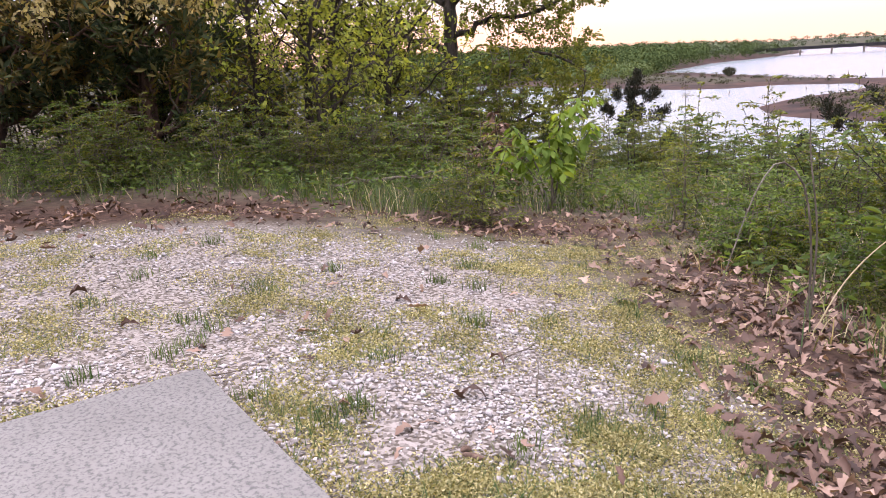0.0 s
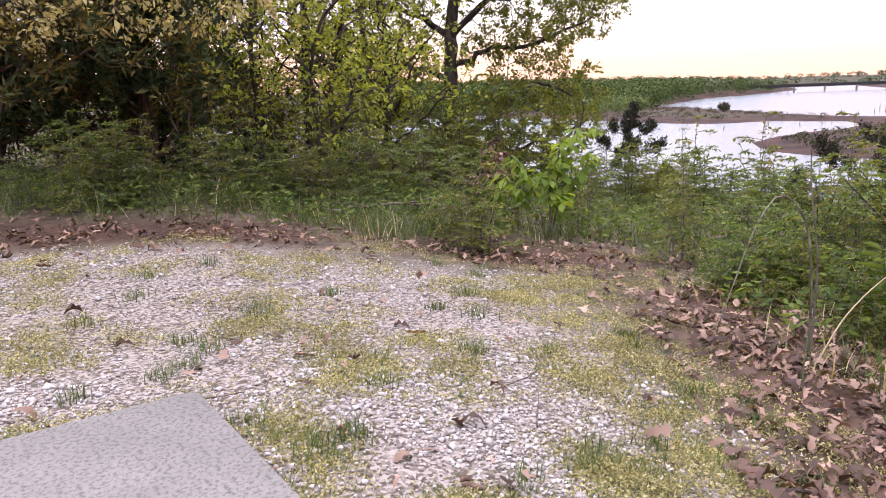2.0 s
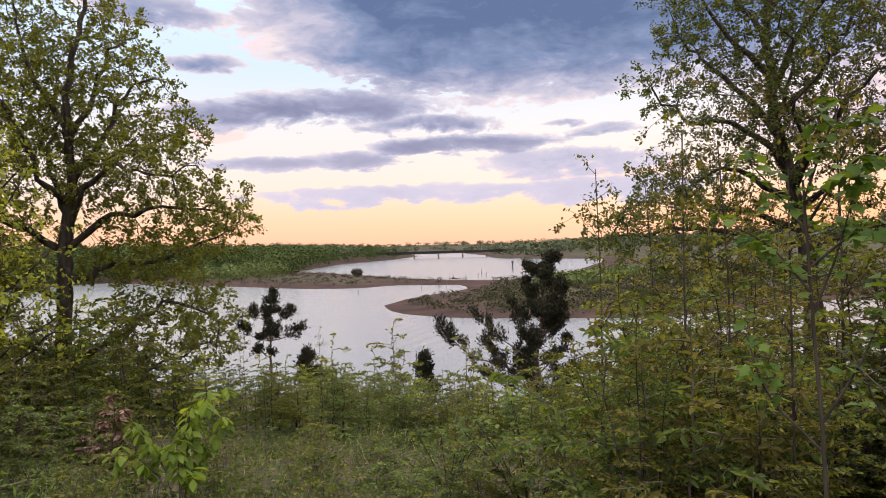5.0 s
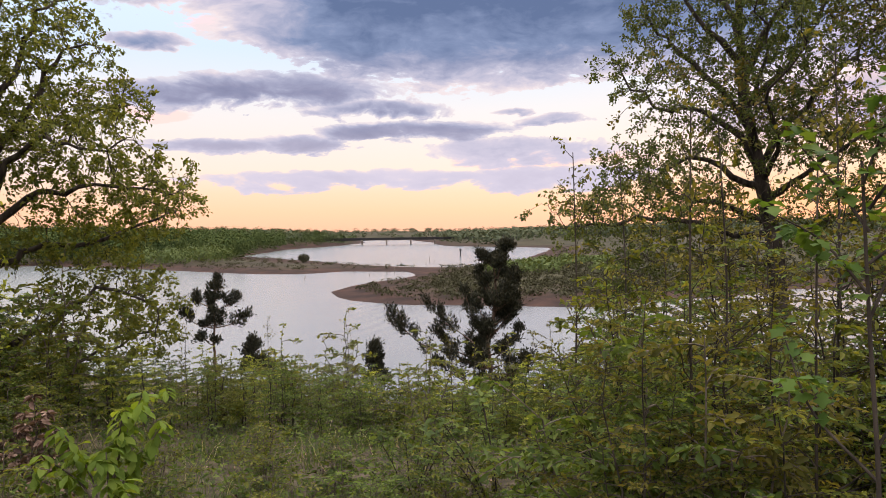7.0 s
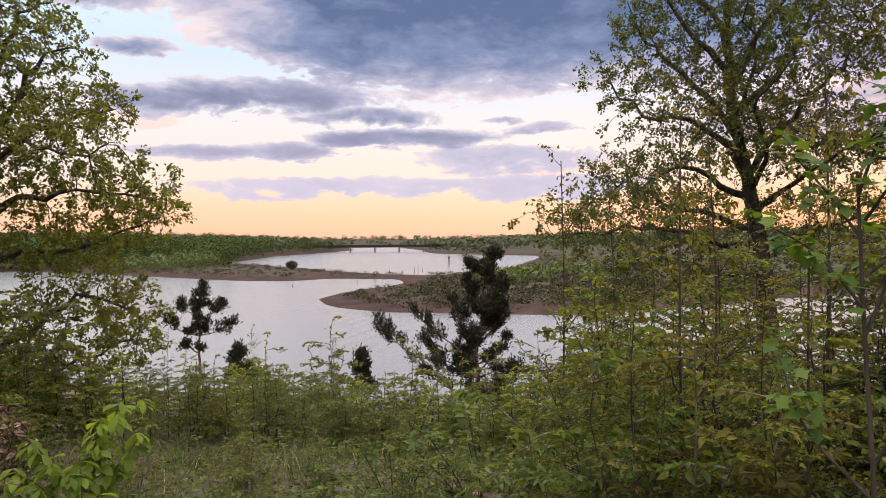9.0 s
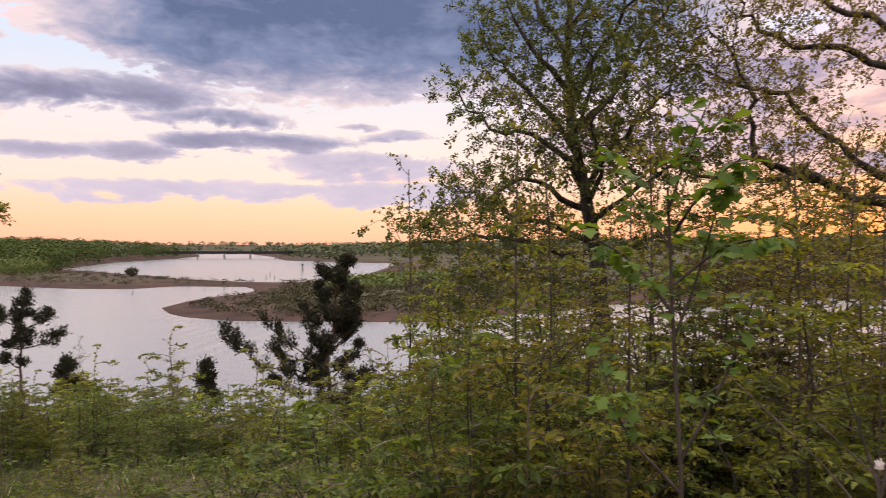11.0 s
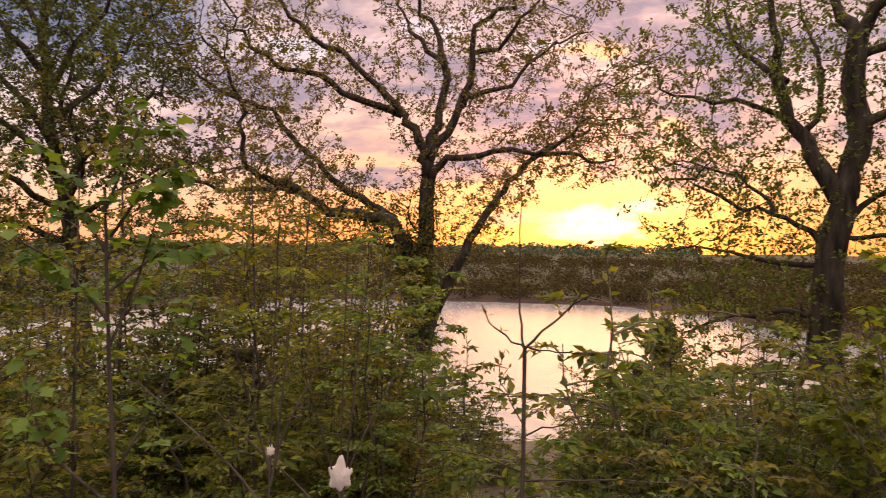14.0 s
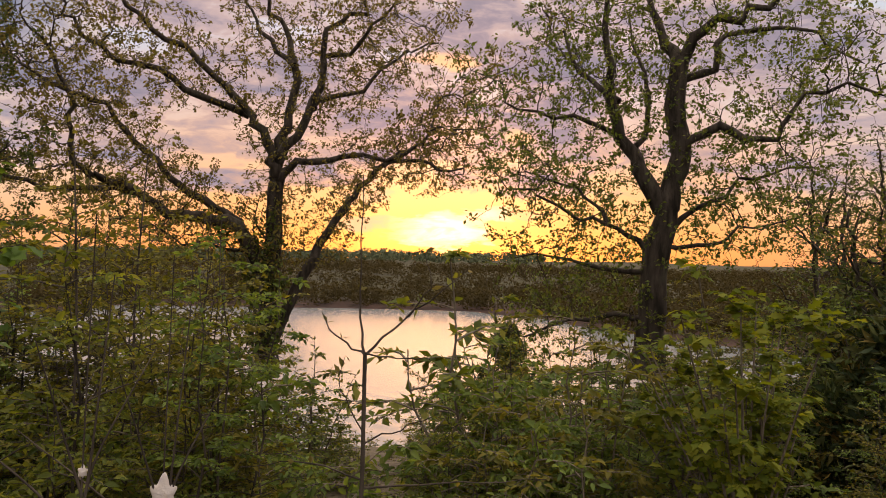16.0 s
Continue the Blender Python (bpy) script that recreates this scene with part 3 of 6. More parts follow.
def pointed_leaves(pos, way, length, width, r, flat=1.0, fold=0.14):
    """Pointed oval leaves folded along the rib, with drooping tips, four faces each."""
    n = len(pos)
    way = unit(way)
    side = unit(np.cross(way, unit(r.normal(size=(n, 3))) + [0, 0, flat]))
    up = np.cross(side, way)
    length, width = np.broadcast_to(length, n)[:, None], np.broadcast_to(width, n)[:, None]
    rows = [(0, 0, 0), (0.30, 0.42, fold), (0.66, 0.36, fold * 0.5), (1.0, 0.0, -0.16), (0.66, -0.36, fold * 0.5), (0.30, -0.42, fold)]
    v = np.stack([pos + way * length * a + side * width * b + up * length * c for a, b, c in rows], 1).reshape(-1, 3)
    k = np.arange(n)[:, None] * 6
    return v, np.concatenate([k + q for q in ([0, 2, 1], [0, 3, 2], [0, 4, 3], [0, 5, 4])], 0)


def shrub(name, height, width, seed, leaf, label, stems=4, tiers=16, leaf_size=0.05, category="shrub", bark=None, bare=0.15, arch=0.25, leaf_gap=0.026, branch=0.5, shape=pointed_leaves, thick=1.0):
    """A bush of upright stems with flat tiers of leafy sprays, at the origin."""
    r = np.random.default_rng(seed)
    root = tagged(new(name), label, category)
    twigs, pos, way = [], [], []
    for k in range(stems):
        a = k * 2.4 + r.uniform(-0.5, 0.5)
        out = width * r.uniform(0.05, 0.45) * (k > 0)
        h = height * (r.uniform(0.6, 0.95) if k else 1.0)
        lean = np.array([np.cos(a), np.sin(a), 0])
        m = 12
        path = spline([lean * 0.05 - [0, 0, 0.12], lean * (0.05 + out * 0.3) + [0, 0, h * 0.4], lean * (0.05 + out) + [0, 0, h]], m)
        path[1:] += r.normal(size=(m - 1, 3)) * [0.014, 0.014, 0.0] * height**0.7
        rad = np.linspace((0.004 + 0.0042 * height) * thick, 0.002, m)
        v, f = tubes([(path, rad)], 5)
        raw_part("stem", v, f, bark or BARK_YOUNG, root, smooth=True)
        turn = r.uniform(0, 6.28)
        sprays = [(path[-3:], 0.0)]
        for s in np.linspace(bare, 0.97, tiers) + r.normal(size=tiers) * 0.012:
            turn += 2.4 + r.normal() * 0.3
            i = min(int(s * (m - 1)), m - 2)
            p = path[i] + (path[i + 1] - path[i]) * (s * (m - 1) - i)
            long = branch * height**0.5 * (1.1 - 0.75 * s) * r.uniform(0.55, 1.25)
            n = 7
            u = np.linspace(0, 1, n)[:, None]
            d = np.array([np.cos(turn), np.sin(turn), 0])
            rise = r.uniform(0.25, 0.6)
            limb = p + d * u * long + np.array([0, 0, 1.0]) * long * (rise * u - arch * 1.6 * u**2) + np.cumsum(r.normal(size=(n, 3)) * 0.035 * long, 0) * u
            twigs.append((limb, np.linspace(0.0035 + 0.002 * long, 0.0012, n)))
            sprays.append((limb, long))
        for limb, long in sprays:
            ways = [limb[1:] if long else limb]
            if long:
                d = unit(limb[-1] - limb[0])
                flat = unit(np.cross(d, [0, 0, 1.0]))
                for j in range(2, 6):
                    for hand in (-1, 1):
                        if r.uniform() < 0.85:
                            q = unit(d * r.uniform(0.7, 1.2) + flat * hand * r.uniform(0.6, 1.0) + [0, 0, r.normal(0.0, 0.12)])
                            size = long * 0.42 * (1.15 - 0.13 * j) * r.uniform(0.6, 1.2)
                            bit = limb[j] + q * np.linspace(0, 1, 4)[:, None] * size + [0, 0, -0.12 * size] * np.linspace(0, 1, 4)[:, None] ** 2
                            twigs.append((bit, np.linspace(0.0018, 0.0009, 4)))
                            ways.append(bit)
            for w in ways:
                long_w = np.linalg.norm(np.diff(w, axis=0), axis=1).sum()
                c = max(3, int(long_w / leaf_gap))
                u = (np.arange(c) + r.uniform(0, 0.8, c)) / c * (len(w) - 1.001)
                i = u.astype(int)
                along = unit(w[i + 1] - w[i])
                flat = unit(np.cross(along, [0, 0, 1.0])) * np.where(np.arange(c) % 2, 1, -1)[:, None]
                pos.append(w[i] + (w[i + 1] - w[i]) * (u - i)[:, None])
                way.append(along * 0.7 + flat * r.uniform(0.3, 1.1, (c, 1)) + r.normal(size=(c, 3)) * 0.38 + [0, 0, -0.12])
    v, f = tubes(twigs, 3)
    tagged(raw_part("twiggage", v, f, bark or BARK_YOUNG, root), kind="stuff")
    pos, way = np.concatenate(pos), np.concatenate(way)
    size = leaf_size * r.uniform(0.55, 1.3, len(pos))
    v, f = shape(pos, way, size, size * 0.52, r)
    tagged(raw_part("foliage", v, f, leaf, root), kind="stuff")
    return root


# ---- the lie of the land ----
LAKE = -15.5
FAR_SHORE = [(-260, 150), (-200, 300), (-120, 430), (18, 514), (58, 413), (91, 319), (113, 301), (132, 308), (155, 289), (146, 265), (123, 240), (100, 225), (85, 204), (78, 190), (74, 174), (81, 156), (89, 147), (115, 122), (190, 124), (269, 109), (273, 38), (272, 6), (265, -24), (226, -47), (190, -53), (150, -80), (110, -140), (60, -260), (-400, -900), (4500, -4500), (4500, 4500), (-4500, 4500), (-4500, 150)]
UPPER_LAKE = [(165, 590), (171, 500), (167, 390), (173, 331), (209, 284), (315, 406), (412, 504), (490, 597), (494, 817), (640, 1100), (1000, 1900), (900, 2000), (584, 1256), (446, 1040), (283, 827)]


def inside_depth(x, y, poly):
    """Signed distance to a polygon's edge, positive inside."""
    p = np.asarray(poly, float)
    best = np.full(x.shape, 1e9)
    odd = np.zeros(x.shape, bool)
    for (ax, ay), (bx, by) in zip(p, np.roll(p, -1, 0)):
        dx, dy = bx - ax, by - ay
        u = np.clip(((x - ax) * dx + (y - ay) * dy) / (dx * dx + dy * dy), 0, 1)
        best = np.minimum(best, np.hypot(x - ax - u * dx, y - ay - u * dy))
        cross = (ay > y) != (by > y)
        odd ^= cross & (x < dx * (y - ay) / (dy if dy else 1e-9) + ax)
    return np.where(odd, best, -best)


def bumps(x, y, scale, seed=0.0):
    """Smooth unevenness, about -1 to 1."""
    a, b = x / scale, y / scale
    return (np.sin(a * 1.7 + 1.3 * np.sin(b * 0.9 + seed) + seed) + np.sin(b * 1.9 + 1.1 * np.sin(a * 1.1 - seed)) + np.sin((a + b) * 2.9 + seed * 2) * 0.5) / 2.5


def far_depth(x, y):
    d = np.minimum(inside_depth(x, y, FAR_SHORE), -inside_depth(x, y, UPPER_LAKE))
    return d + 3.0 * bumps(x, y, 14.0, 2.0)


def height(x, y):
    x, y = np.asarray(x, float), np.asarray(y, float)
    q = x + 0.7 * 2.0 * np.logaddexp(0, (y - 4.0) / 2.0) - 0.18
    near = np.interp(q, [-40, -2.5, -0.4, 6, 12, 20, 65, 72, 90], [0.5, 0.10, 0.03, -0.66, -1.6, -3.3, -15.3, -17.0, -19])
    near = near + 0.03 * bumps(x, y, 0.9) * np.clip(np.hypot(x, y) - 1.0, 0, 3) / 2 + 0.25 * bumps(x, y, 7.0, 1.0) * np.clip((np.hypot(x, y) - 6) / 14, 0, 1)
    d = far_depth(x, y)
    rise = np.interp(d, [-60, 0, 12, 45, 160, 420, 1500], [-4.0, 0.0, 0.7, 1.9, 9.0, 15.0, 29.0])
    # the wooded headland stands on a cut bank
    cliff = np.clip(1 - np.hypot(x - 330, y - 930) / 330, 0, 1) * np.clip(d / 10, 0, 1) * 5.0
    far = LAKE + rise + cliff + np.clip(d / 200, 0, 1) * 2.5 * bumps(x, y, 160.0, 3.0)
    return np.maximum(near, far)


def gravel_share(x, y):
    """How much bare gravel lies at a place, 0 to 1."""
    edge = np.minimum(5.0 - y + 0.25 * bumps(x, y, 0.8, 4.0), 1.15 - 0.13 * (y - 1.5) - x + 0.2 * bumps(x, y, 0.6, 1.0))
    return np.clip(edge / 0.7, 0, 1)


def litter_share(x, y):
    right = np.clip(1 - np.abs(x - 1.45 - 0.1 * bumps(x, y, 0.7)) / 0.75, 0, 1) * np.clip((4.6 - y) / 0.6, 0, 1) * np.clip((y - 0.6) / 0.5, 0, 1)
    back = np.clip(1 - np.abs(y - 5.3 - 0.18 * bumps(x, y, 0.9, 2.0)) / 0.7, 0, 1) * np.clip((1.6 - x) / 0.8, 0, 1)
    back = back * np.clip(0.55 + 1.1 * bumps(x, y, 0.75, 6.0) + 0.5 * np.clip(-x - 1.0, 0, 1), 0, 1)
    return np.clip(np.maximum(right, back) * 1.6, 0, 1)


def build_ground():
    fine = np.arange(-45, 132, 0.38)
    coarse = np.arange(132, 315, 3.0)
    ang = np.radians(np.concatenate([fine, coarse]))
    rad = np.concatenate([[0.0], 0.35 * 1.05 ** np.arange(0, 200)])
    rad = rad[rad < 4600]
    x = rad[:, None] * np.sin(ang)[None] + 0.3
    y = rad[:, None] * np.cos(ang)[None] + 0.5
    z = height(x, y)
    n, k = x.shape
    i = np.arange(n - 1)[:, None] * k + np.arange(k)[None]
    j = np.arange(n - 1)[:, None] * k + (np.arange(k)[None] + 1) % k
    faces = np.stack([i, j, j + k, i + k], -1).reshape(-1, 4)
    ob = raw_part("ground", np.stack([x, y, z], -1).reshape(-1, 3), faces, GROUND, smooth=True)
    r = np.hypot(x, y)
    shore = np.clip((2.0 - (z - LAKE)) / 1.2, 0, 1) * (r > 30)
    bluff = np.clip(1 - np.hypot(x - 330, y - 930) / 330, 0, 1) * np.clip((7.5 - (z - LAKE)) / 2.0, 0, 1) * 1.6
    zone = np.stack([gravel_share(x, y), litter_share(x, y), np.clip(np.maximum(shore, bluff), 0, 1), np.clip((r - 20) / 20, 0, 1)], -1)
    att = ob.data.color_attributes.new("zone", "FLOAT_COLOR", "POINT")
    att.data.foreach_set("color", zone.astype(np.float32).ravel())
    tagged(ob, "gravelly clearing sloping to a wooded lake shore", "ground", kind="structure")


build_ground()


def build_water():
    s = 4600.0
    v = [(-s, -s, LAKE), (s, -s, LAKE), (s, s, LAKE), (-s, s, LAKE)]
    ob = raw_part("water", v, [(0, 1, 2, 3)], WATER)
    tagged(ob, "still pale lake reflecting the evening sky", "lake", kind="structure")


build_water()


# ---- far woods, brush and the road bridge ----
def far_growth(name, count, low, high, span, near_d, far_d, tall, wide, cards, material, label, keep=None, seed=1, grain=1.0, ragged=0.14):
    """Distant trees as clouds of leaf clumps, standing on the far land."""
    r = np.random.default_rng(seed)
    ang = np.radians(r.uniform(span[0], span[1], count * 4))
    rad = low * (high / low) ** r.uniform(0, 1, count * 4)
    x, y = rad * np.sin(ang), rad * np.cos(ang)
    d = far_depth(x, y)
    ok = (d > near_d) & (d < far_d)
    if keep is not None:
        ok &= keep(x, y, r)
    x, y = x[ok][:count], y[ok][:count]
    z = height(x, y)
    n = len(x)
    h = tall * r.uniform(0.6, 1.25, n)
    w = wide * r.uniform(0.7, 1.3, n)
    u = unit(r.normal(size=(n, cards, 3)) + [0, 0, 0.35])
    u *= r.uniform(0.80, 1.06, (n, cards, 1))
    centre = np.stack([x, y, z], -1)[:, None] + u * np.stack([w, w, h * 0.5], -1)[:, None] + np.stack([0 * h, 0 * h, h * 0.5], -1)[:, None]
    size = (w[:, None] * r.uniform(0.17, 0.36, (n, cards)) * grain)[..., None]
    out = unit(u + r.normal(size=u.shape) * ragged)
    a = unit(np.cross(out, r.normal(size=u.shape))) * size
    b = np.cross(out, a)
    v = np.stack([centre - a * 0.6 - b * 0.5, centre + a * 0.7 - b * 0.2, centre + b * 0.8], 2).reshape(-1, 3)
    f = np.arange(len(v)).reshape(-1, 3)
    ob = raw_part(name, v, f, material)
    tagged(ob, label, "woodland", kind="stuff")


def not_low(x, y, r):
    """Woods keep to the hills and leave the flats and spits open."""
    brg, rad = np.degrees(np.arctan2(x, y)), np.hypot(x, y)
    head = (np.hypot(x - 330, y - 930) < 430) & (brg < np.where(rad < 1150, 21.4, 23))
    return head | (rad > 900) | ((brg > 60) & (rad > 255)) | ((brg > 101) & (rad > 185)) | ((brg < 15.5) & (rad > 500))


far_growth("headland_woods", 1400, 420, 1300, (-6, 25), 1.5, 2000, 17.0, 6.8, 95, FAR_LEAF, "dense spring-green oak woods on a far headland", not_low, 3, 0.62)
far_growth("sunset_woods", 2100, 185, 620, (62, 128), 4, 2000, 6.4, 4.4, 60, FAR_DUSK, "wooded far shore, its backlit dusk tone put into the leaf colour", not_low, 4, 0.62, 0.05)
far_growth("horizon_woods", 2300, 900, 3600, (-8, 100), 10, 4000, 16.0, 12.0, 34, FAR_RIDGE, "wooded ridge along the horizon, haze put into its leaf colour", None, 5)
far_growth("flat_brush", 1700, 160, 620, (0, 68), 8, 90, 1.4, 1.6, 16, FAR_BRUSH, "grey-green brush on the exposed mud flats", lambda x, y, r: r.uniform(size=x.shape) < 0.9, 6)
far_growth("peninsula_brush", 1100, 150, 420, (30, 70), 16, 200, 1.7, 2.0, 24, FAR_BRUSH, "grey leafless brush covering the low peninsula", None, 9)
far_growth("point_bushes", 160, 250, 400, (34.5, 44), 14, 60, 4.0, 3.6, 30, FAR_WILLOW, "fresh green willows along the lake point", None, 8)

far_growth("shore_willows", 150, 430, 640, (2.0, 14.5), 6, 160, 8.0, 6.5, 70, FAR_WILLOW, "fresh green willows below the headland woods", lambda x, y, r: bumps(x, y, 60.0, 5.0) > -0.1, 12, 0.5)


def lone_bush():
    r = np.random.default_rng(17)
    root = tagged(new("lone_bush"), "single rounded bush on the far mud flat", "bush")
    root.location = (148, 404, float(height(148, 404)) - 0.2)
    for k in range(5):
        a = r.uniform(0, 6.28)
        path = spline([(0, 0, 0), (math.cos(a) * 1.0, math.sin(a) * 1.0, 2.0), (math.cos(a) * 2.2, math.sin(a) * 2.2, 4.2)], 8)
        v, f = tubes([(path, np.linspace(0.16, 0.05, 8))], 5)
        raw_part("stem", v, f, BARK_OAK, root)
    pos = unit(r.normal(size=(900, 3))) * r.uniform(0.55, 1.0, (900, 1)) * [3.6, 3.6, 2.2] + [0, 0, 3.0]
    v, f = leaves(pos, r.normal(size=(900, 3)), r.uniform(0.5, 1.0, 900), 0.5, 0.2, r)
    tagged(raw_part("foliage", v, f, FAR_BRUSH, root), kind="stuff")


def snag(x, y, tall, lean, seed):
    r = np.random.default_rng(seed)
    root = tagged(new("snag"), "grey drowned tree stub standing in the shallows", "snag", "drowned snags")
    root.location = (x, y, LAKE - 0.8)
    path = wander(r, (0, 0, 0), (lean, 0.1, 1.0), tall + 0.8, 6, 0.06, 0.0)
    v, f = tubes([(path, np.linspace(0.22, 0.10, 6))], 6)
    raw_part("stub", v, f, BARK_YOUNG, root, smooth=True)


def channel_marker():
    root = tagged(new("channel_marker"), "dark channel marker post standing in the lake", "marker")
    root.location = (288, 455, LAKE - 1.0)
    for name, r0, r1, z, d in (("post", 0.45, 0.4, 3.0, 6.0), ("board", 0.9, 0.9, 5.4, 1.4)):
        bm = bmesh.new()
        bmesh.ops.create_cone(bm, cap_ends=True, segments=10, radius1=r0, radius2=r1, depth=d, matrix=Matrix.Translation((0, 0, z)))
        part(name, bm, STEEL, root)


lone_bush()
for n, (x, y, tall, lean) in enumerate([(196, 345, 2.6, 0.05), (186, 340, 1.8, -0.1), (205, 352, 2.2, 0.1), (214, 372, 3.6, 0.0), (179, 346, 1.5, 0.2), (139, 279, 1.6, 0.1), (128, 272, 1.2, -0.1), (146, 285, 2.2, 0.0), (98, 268, 1.4, 0.3), (190, 362, 2.0, -0.05)]):
    snag(x, y, tall, lean, 300 + n)
channel_marker()


def box(bm, x0, x1, y0, y1, z0, z1, m=None):
    vs = [bm.verts.new((m @ Vector(p)) if m else p) for p in ((x0, y0, z0), (x1, y0, z0), (x1, y1, z0), (x0, y1, z0), (x0, y0, z1), (x1, y0, z1), (x1, y1, z1), (x0, y1, z1))]
    for q in ((3, 2, 1, 0), (4, 5, 6, 7), (0, 1, 5, 4), (1, 2, 6, 5), (2, 3, 7, 6), (3, 0, 4, 7)):
        bm.faces.new([vs[k] for k in q])


def build_bridge():
    left, right = Vector((475, 1036, 0)), Vector((577, 986, 0))
    root = tagged(new("road_bridge"), "long low highway bridge on concrete piers", "bridge")
    root.location = (left.x, left.y, LAKE)
    along = right - left
    root.rotation_euler[2] = math.atan2(along.y, along.x)
    gap = along.length / 3
    bm = bmesh.new()
    box(bm, -70, along.length + 130, -5, 5, 9.2, 9.8)
    part("deck", bm, STEEL, root)
    for y in (-4.2, 4.2):
        bm = bmesh.new()
        box(bm, -70, along.length + 130, y - 0.3, y + 0.3, 6.6, 9.2)
        part("girder", bm, STEEL, root, "dark weathered girder")
        bm = bmesh.new()
        box(bm, -70, along.length + 130, y * 1.16 - 0.15, y * 1.16 + 0.15, 9.8, 10.8)
        part("parapet", bm, STEEL, root)
    for k in range(4):
        bm = bmesh.new()
        box(bm, k * gap - 1.4, k * gap + 1.4, -4.6, 4.6, 6.2, 7.4)
        pier = part("pier", bm, PIER, root, "pale concrete pier")
        for y in (-3, 3):
            bm = bmesh.new()
            bmesh.ops.create_cone(bm, cap_ends=True, segments=12, radius1=1.3, radius2=1.2, depth=9.5, matrix=Matrix.Translation((k * gap, y, 1.5)))
            part("column", bm, PIER, pier)


build_bridge()

# ---- the concrete pad ----
def build_slab():
    root = tagged(new("concrete_slab"), "worn grey concrete pad with rounded edges on the gravel", "slab")
    root.matrix_world = Matrix(((0.58, -0.81, 0, -0.85), (-0.81, -0.58, 0, 2.14), (0, 0, -1, 0.095), (0, 0, 0, 1)))
    bm = bmesh.new()
    box(bm, 0, 3.2, 0, 2.6, 0, 0.22)
    bmesh.ops.recalc_face_normals(bm, faces=bm.faces)
    bmesh.ops.bevel(bm, geom=list(bm.edges), offset=0.012, segments=3, affect="EDGES")
    for f in bm.faces:
        f.smooth = True
    part("pad", bm, CONCRETE, root)


build_slab()


def on_ground(x, y, sink=0.05):
    return (x, y, float(height(x, y)) - sink)


# ---- the oaks and the cedars ----
# limbs in each tree's own axes: x to its right as seen from the clearing, y away, z up
PATH_OAK = []
PATH_OAK.append(([(0.0, 0.0, -0.95), (-0.03, 0.0, 0.23), (0.04, 0.0, 0.93), (0.09, 0.0, 1.97), (0.12, 0.0, 2.58), (0.21, 0.0, 3.28), (0.15, 0.0, 3.89), (0.19, 0.0, 4.59), (0.37, 0.0, 5.29), (0.45, 0.0, 5.72)], 0.15, 0.02))
PATH_OAK.append(([(0.09, -0.0, 0.58), (0.36, -0.08, 0.94), (0.79, -0.16, 1.2), (1.08, -0.24, 1.51), (1.54, -0.32, 1.55), (1.95, -0.4, 1.3)], 0.06, 0.012))
PATH_OAK.append(([(0.09, 0.0, 1.89), (0.39, 0.07, 1.97), (0.67, 0.13, 2.15), (1.1, 0.2, 2.06), (1.53, 0.27, 2.24), (2.11, 0.33, 2.42), (2.35, 0.4, 2.56)], 0.055, 0.012))
PATH_OAK.append(([(0.12, -0.0, 2.32), (0.52, -0.15, 2.66), (0.92, -0.3, 2.82), (1.44, -0.45, 2.89), (2.08, -0.6, 2.76)], 0.055, 0.012))
PATH_OAK.append(([(0.17, 0.0, 3.02), (0.54, 0.1, 3.29), (0.83, 0.2, 3.66), (1.34, 0.3, 3.85), (1.79, 0.4, 4.01)], 0.05, 0.012))
PATH_OAK.append(([(0.19, -0.0, 3.19), (0.6, -0.17, 3.86), (0.86, -0.33, 4.34), (1.18, -0.5, 4.55)], 0.05, 0.012))
PATH_OAK.append(([(0.17, 0.0, 3.72), (0.55, 0.17, 4.54), (0.77, 0.33, 5.12), (1.07, 0.5, 5.34)], 0.045, 0.01))
PATH_OAK.append(([(0.16, -0.0, 2.93), (-0.16, -0.1, 3.27), (-0.41, -0.2, 3.86), (-0.66, -0.3, 4.35), (-0.82, -0.4, 4.83)], 0.055, 0.012))
PATH_OAK.append(([(0.12, 0.0, 2.32), (-0.33, 0.1, 2.59), (-0.78, 0.2, 2.86), (-1.33, 0.3, 3.14), (-1.88, 0.4, 3.24)], 0.055, 0.012))
PATH_OAK.append(([(0.09, -0.0, 1.71), (-0.41, -0.12, 1.89), (-0.92, -0.25, 1.85), (-1.41, -0.38, 1.97), (-1.9, -0.5, 2.31)], 0.05, 0.012))
PATH_OAK.append(([(0.17, 0.0, 3.89), (-0.16, 0.13, 4.53), (-0.34, 0.27, 5.19), (-0.43, 0.4, 5.77)], 0.045, 0.01))
PATH_OAK.append(([(0.06, 0.0, 0.93), (-0.42, 0.1, 1.09), (-0.96, 0.2, 1.26), (-1.5, 0.3, 1.44)], 0.045, 0.01))
PATH_OAK.append(([(0.03, 0.0, 0.58), (0.37, 0.15, 0.38), (0.91, 0.3, 0.54), (1.56, 0.45, 0.79), (2.04, 0.6, 0.87)], 0.04, 0.01))
PATH_OAK.append(([(0.15, -0.0, 2.58), (0.32, -0.3, 3.08), (0.64, -0.6, 3.38), (1.01, -0.9, 3.26), (1.41, -1.2, 3.3)], 0.045, 0.01))
PATH_OAK.append(([(0.15, 0.0, 2.76), (-0.07, 0.4, 3.6), (0.11, 0.8, 4.4), (-0.08, 1.2, 5.36)], 0.045, 0.01))
SLOPE_OAK = []
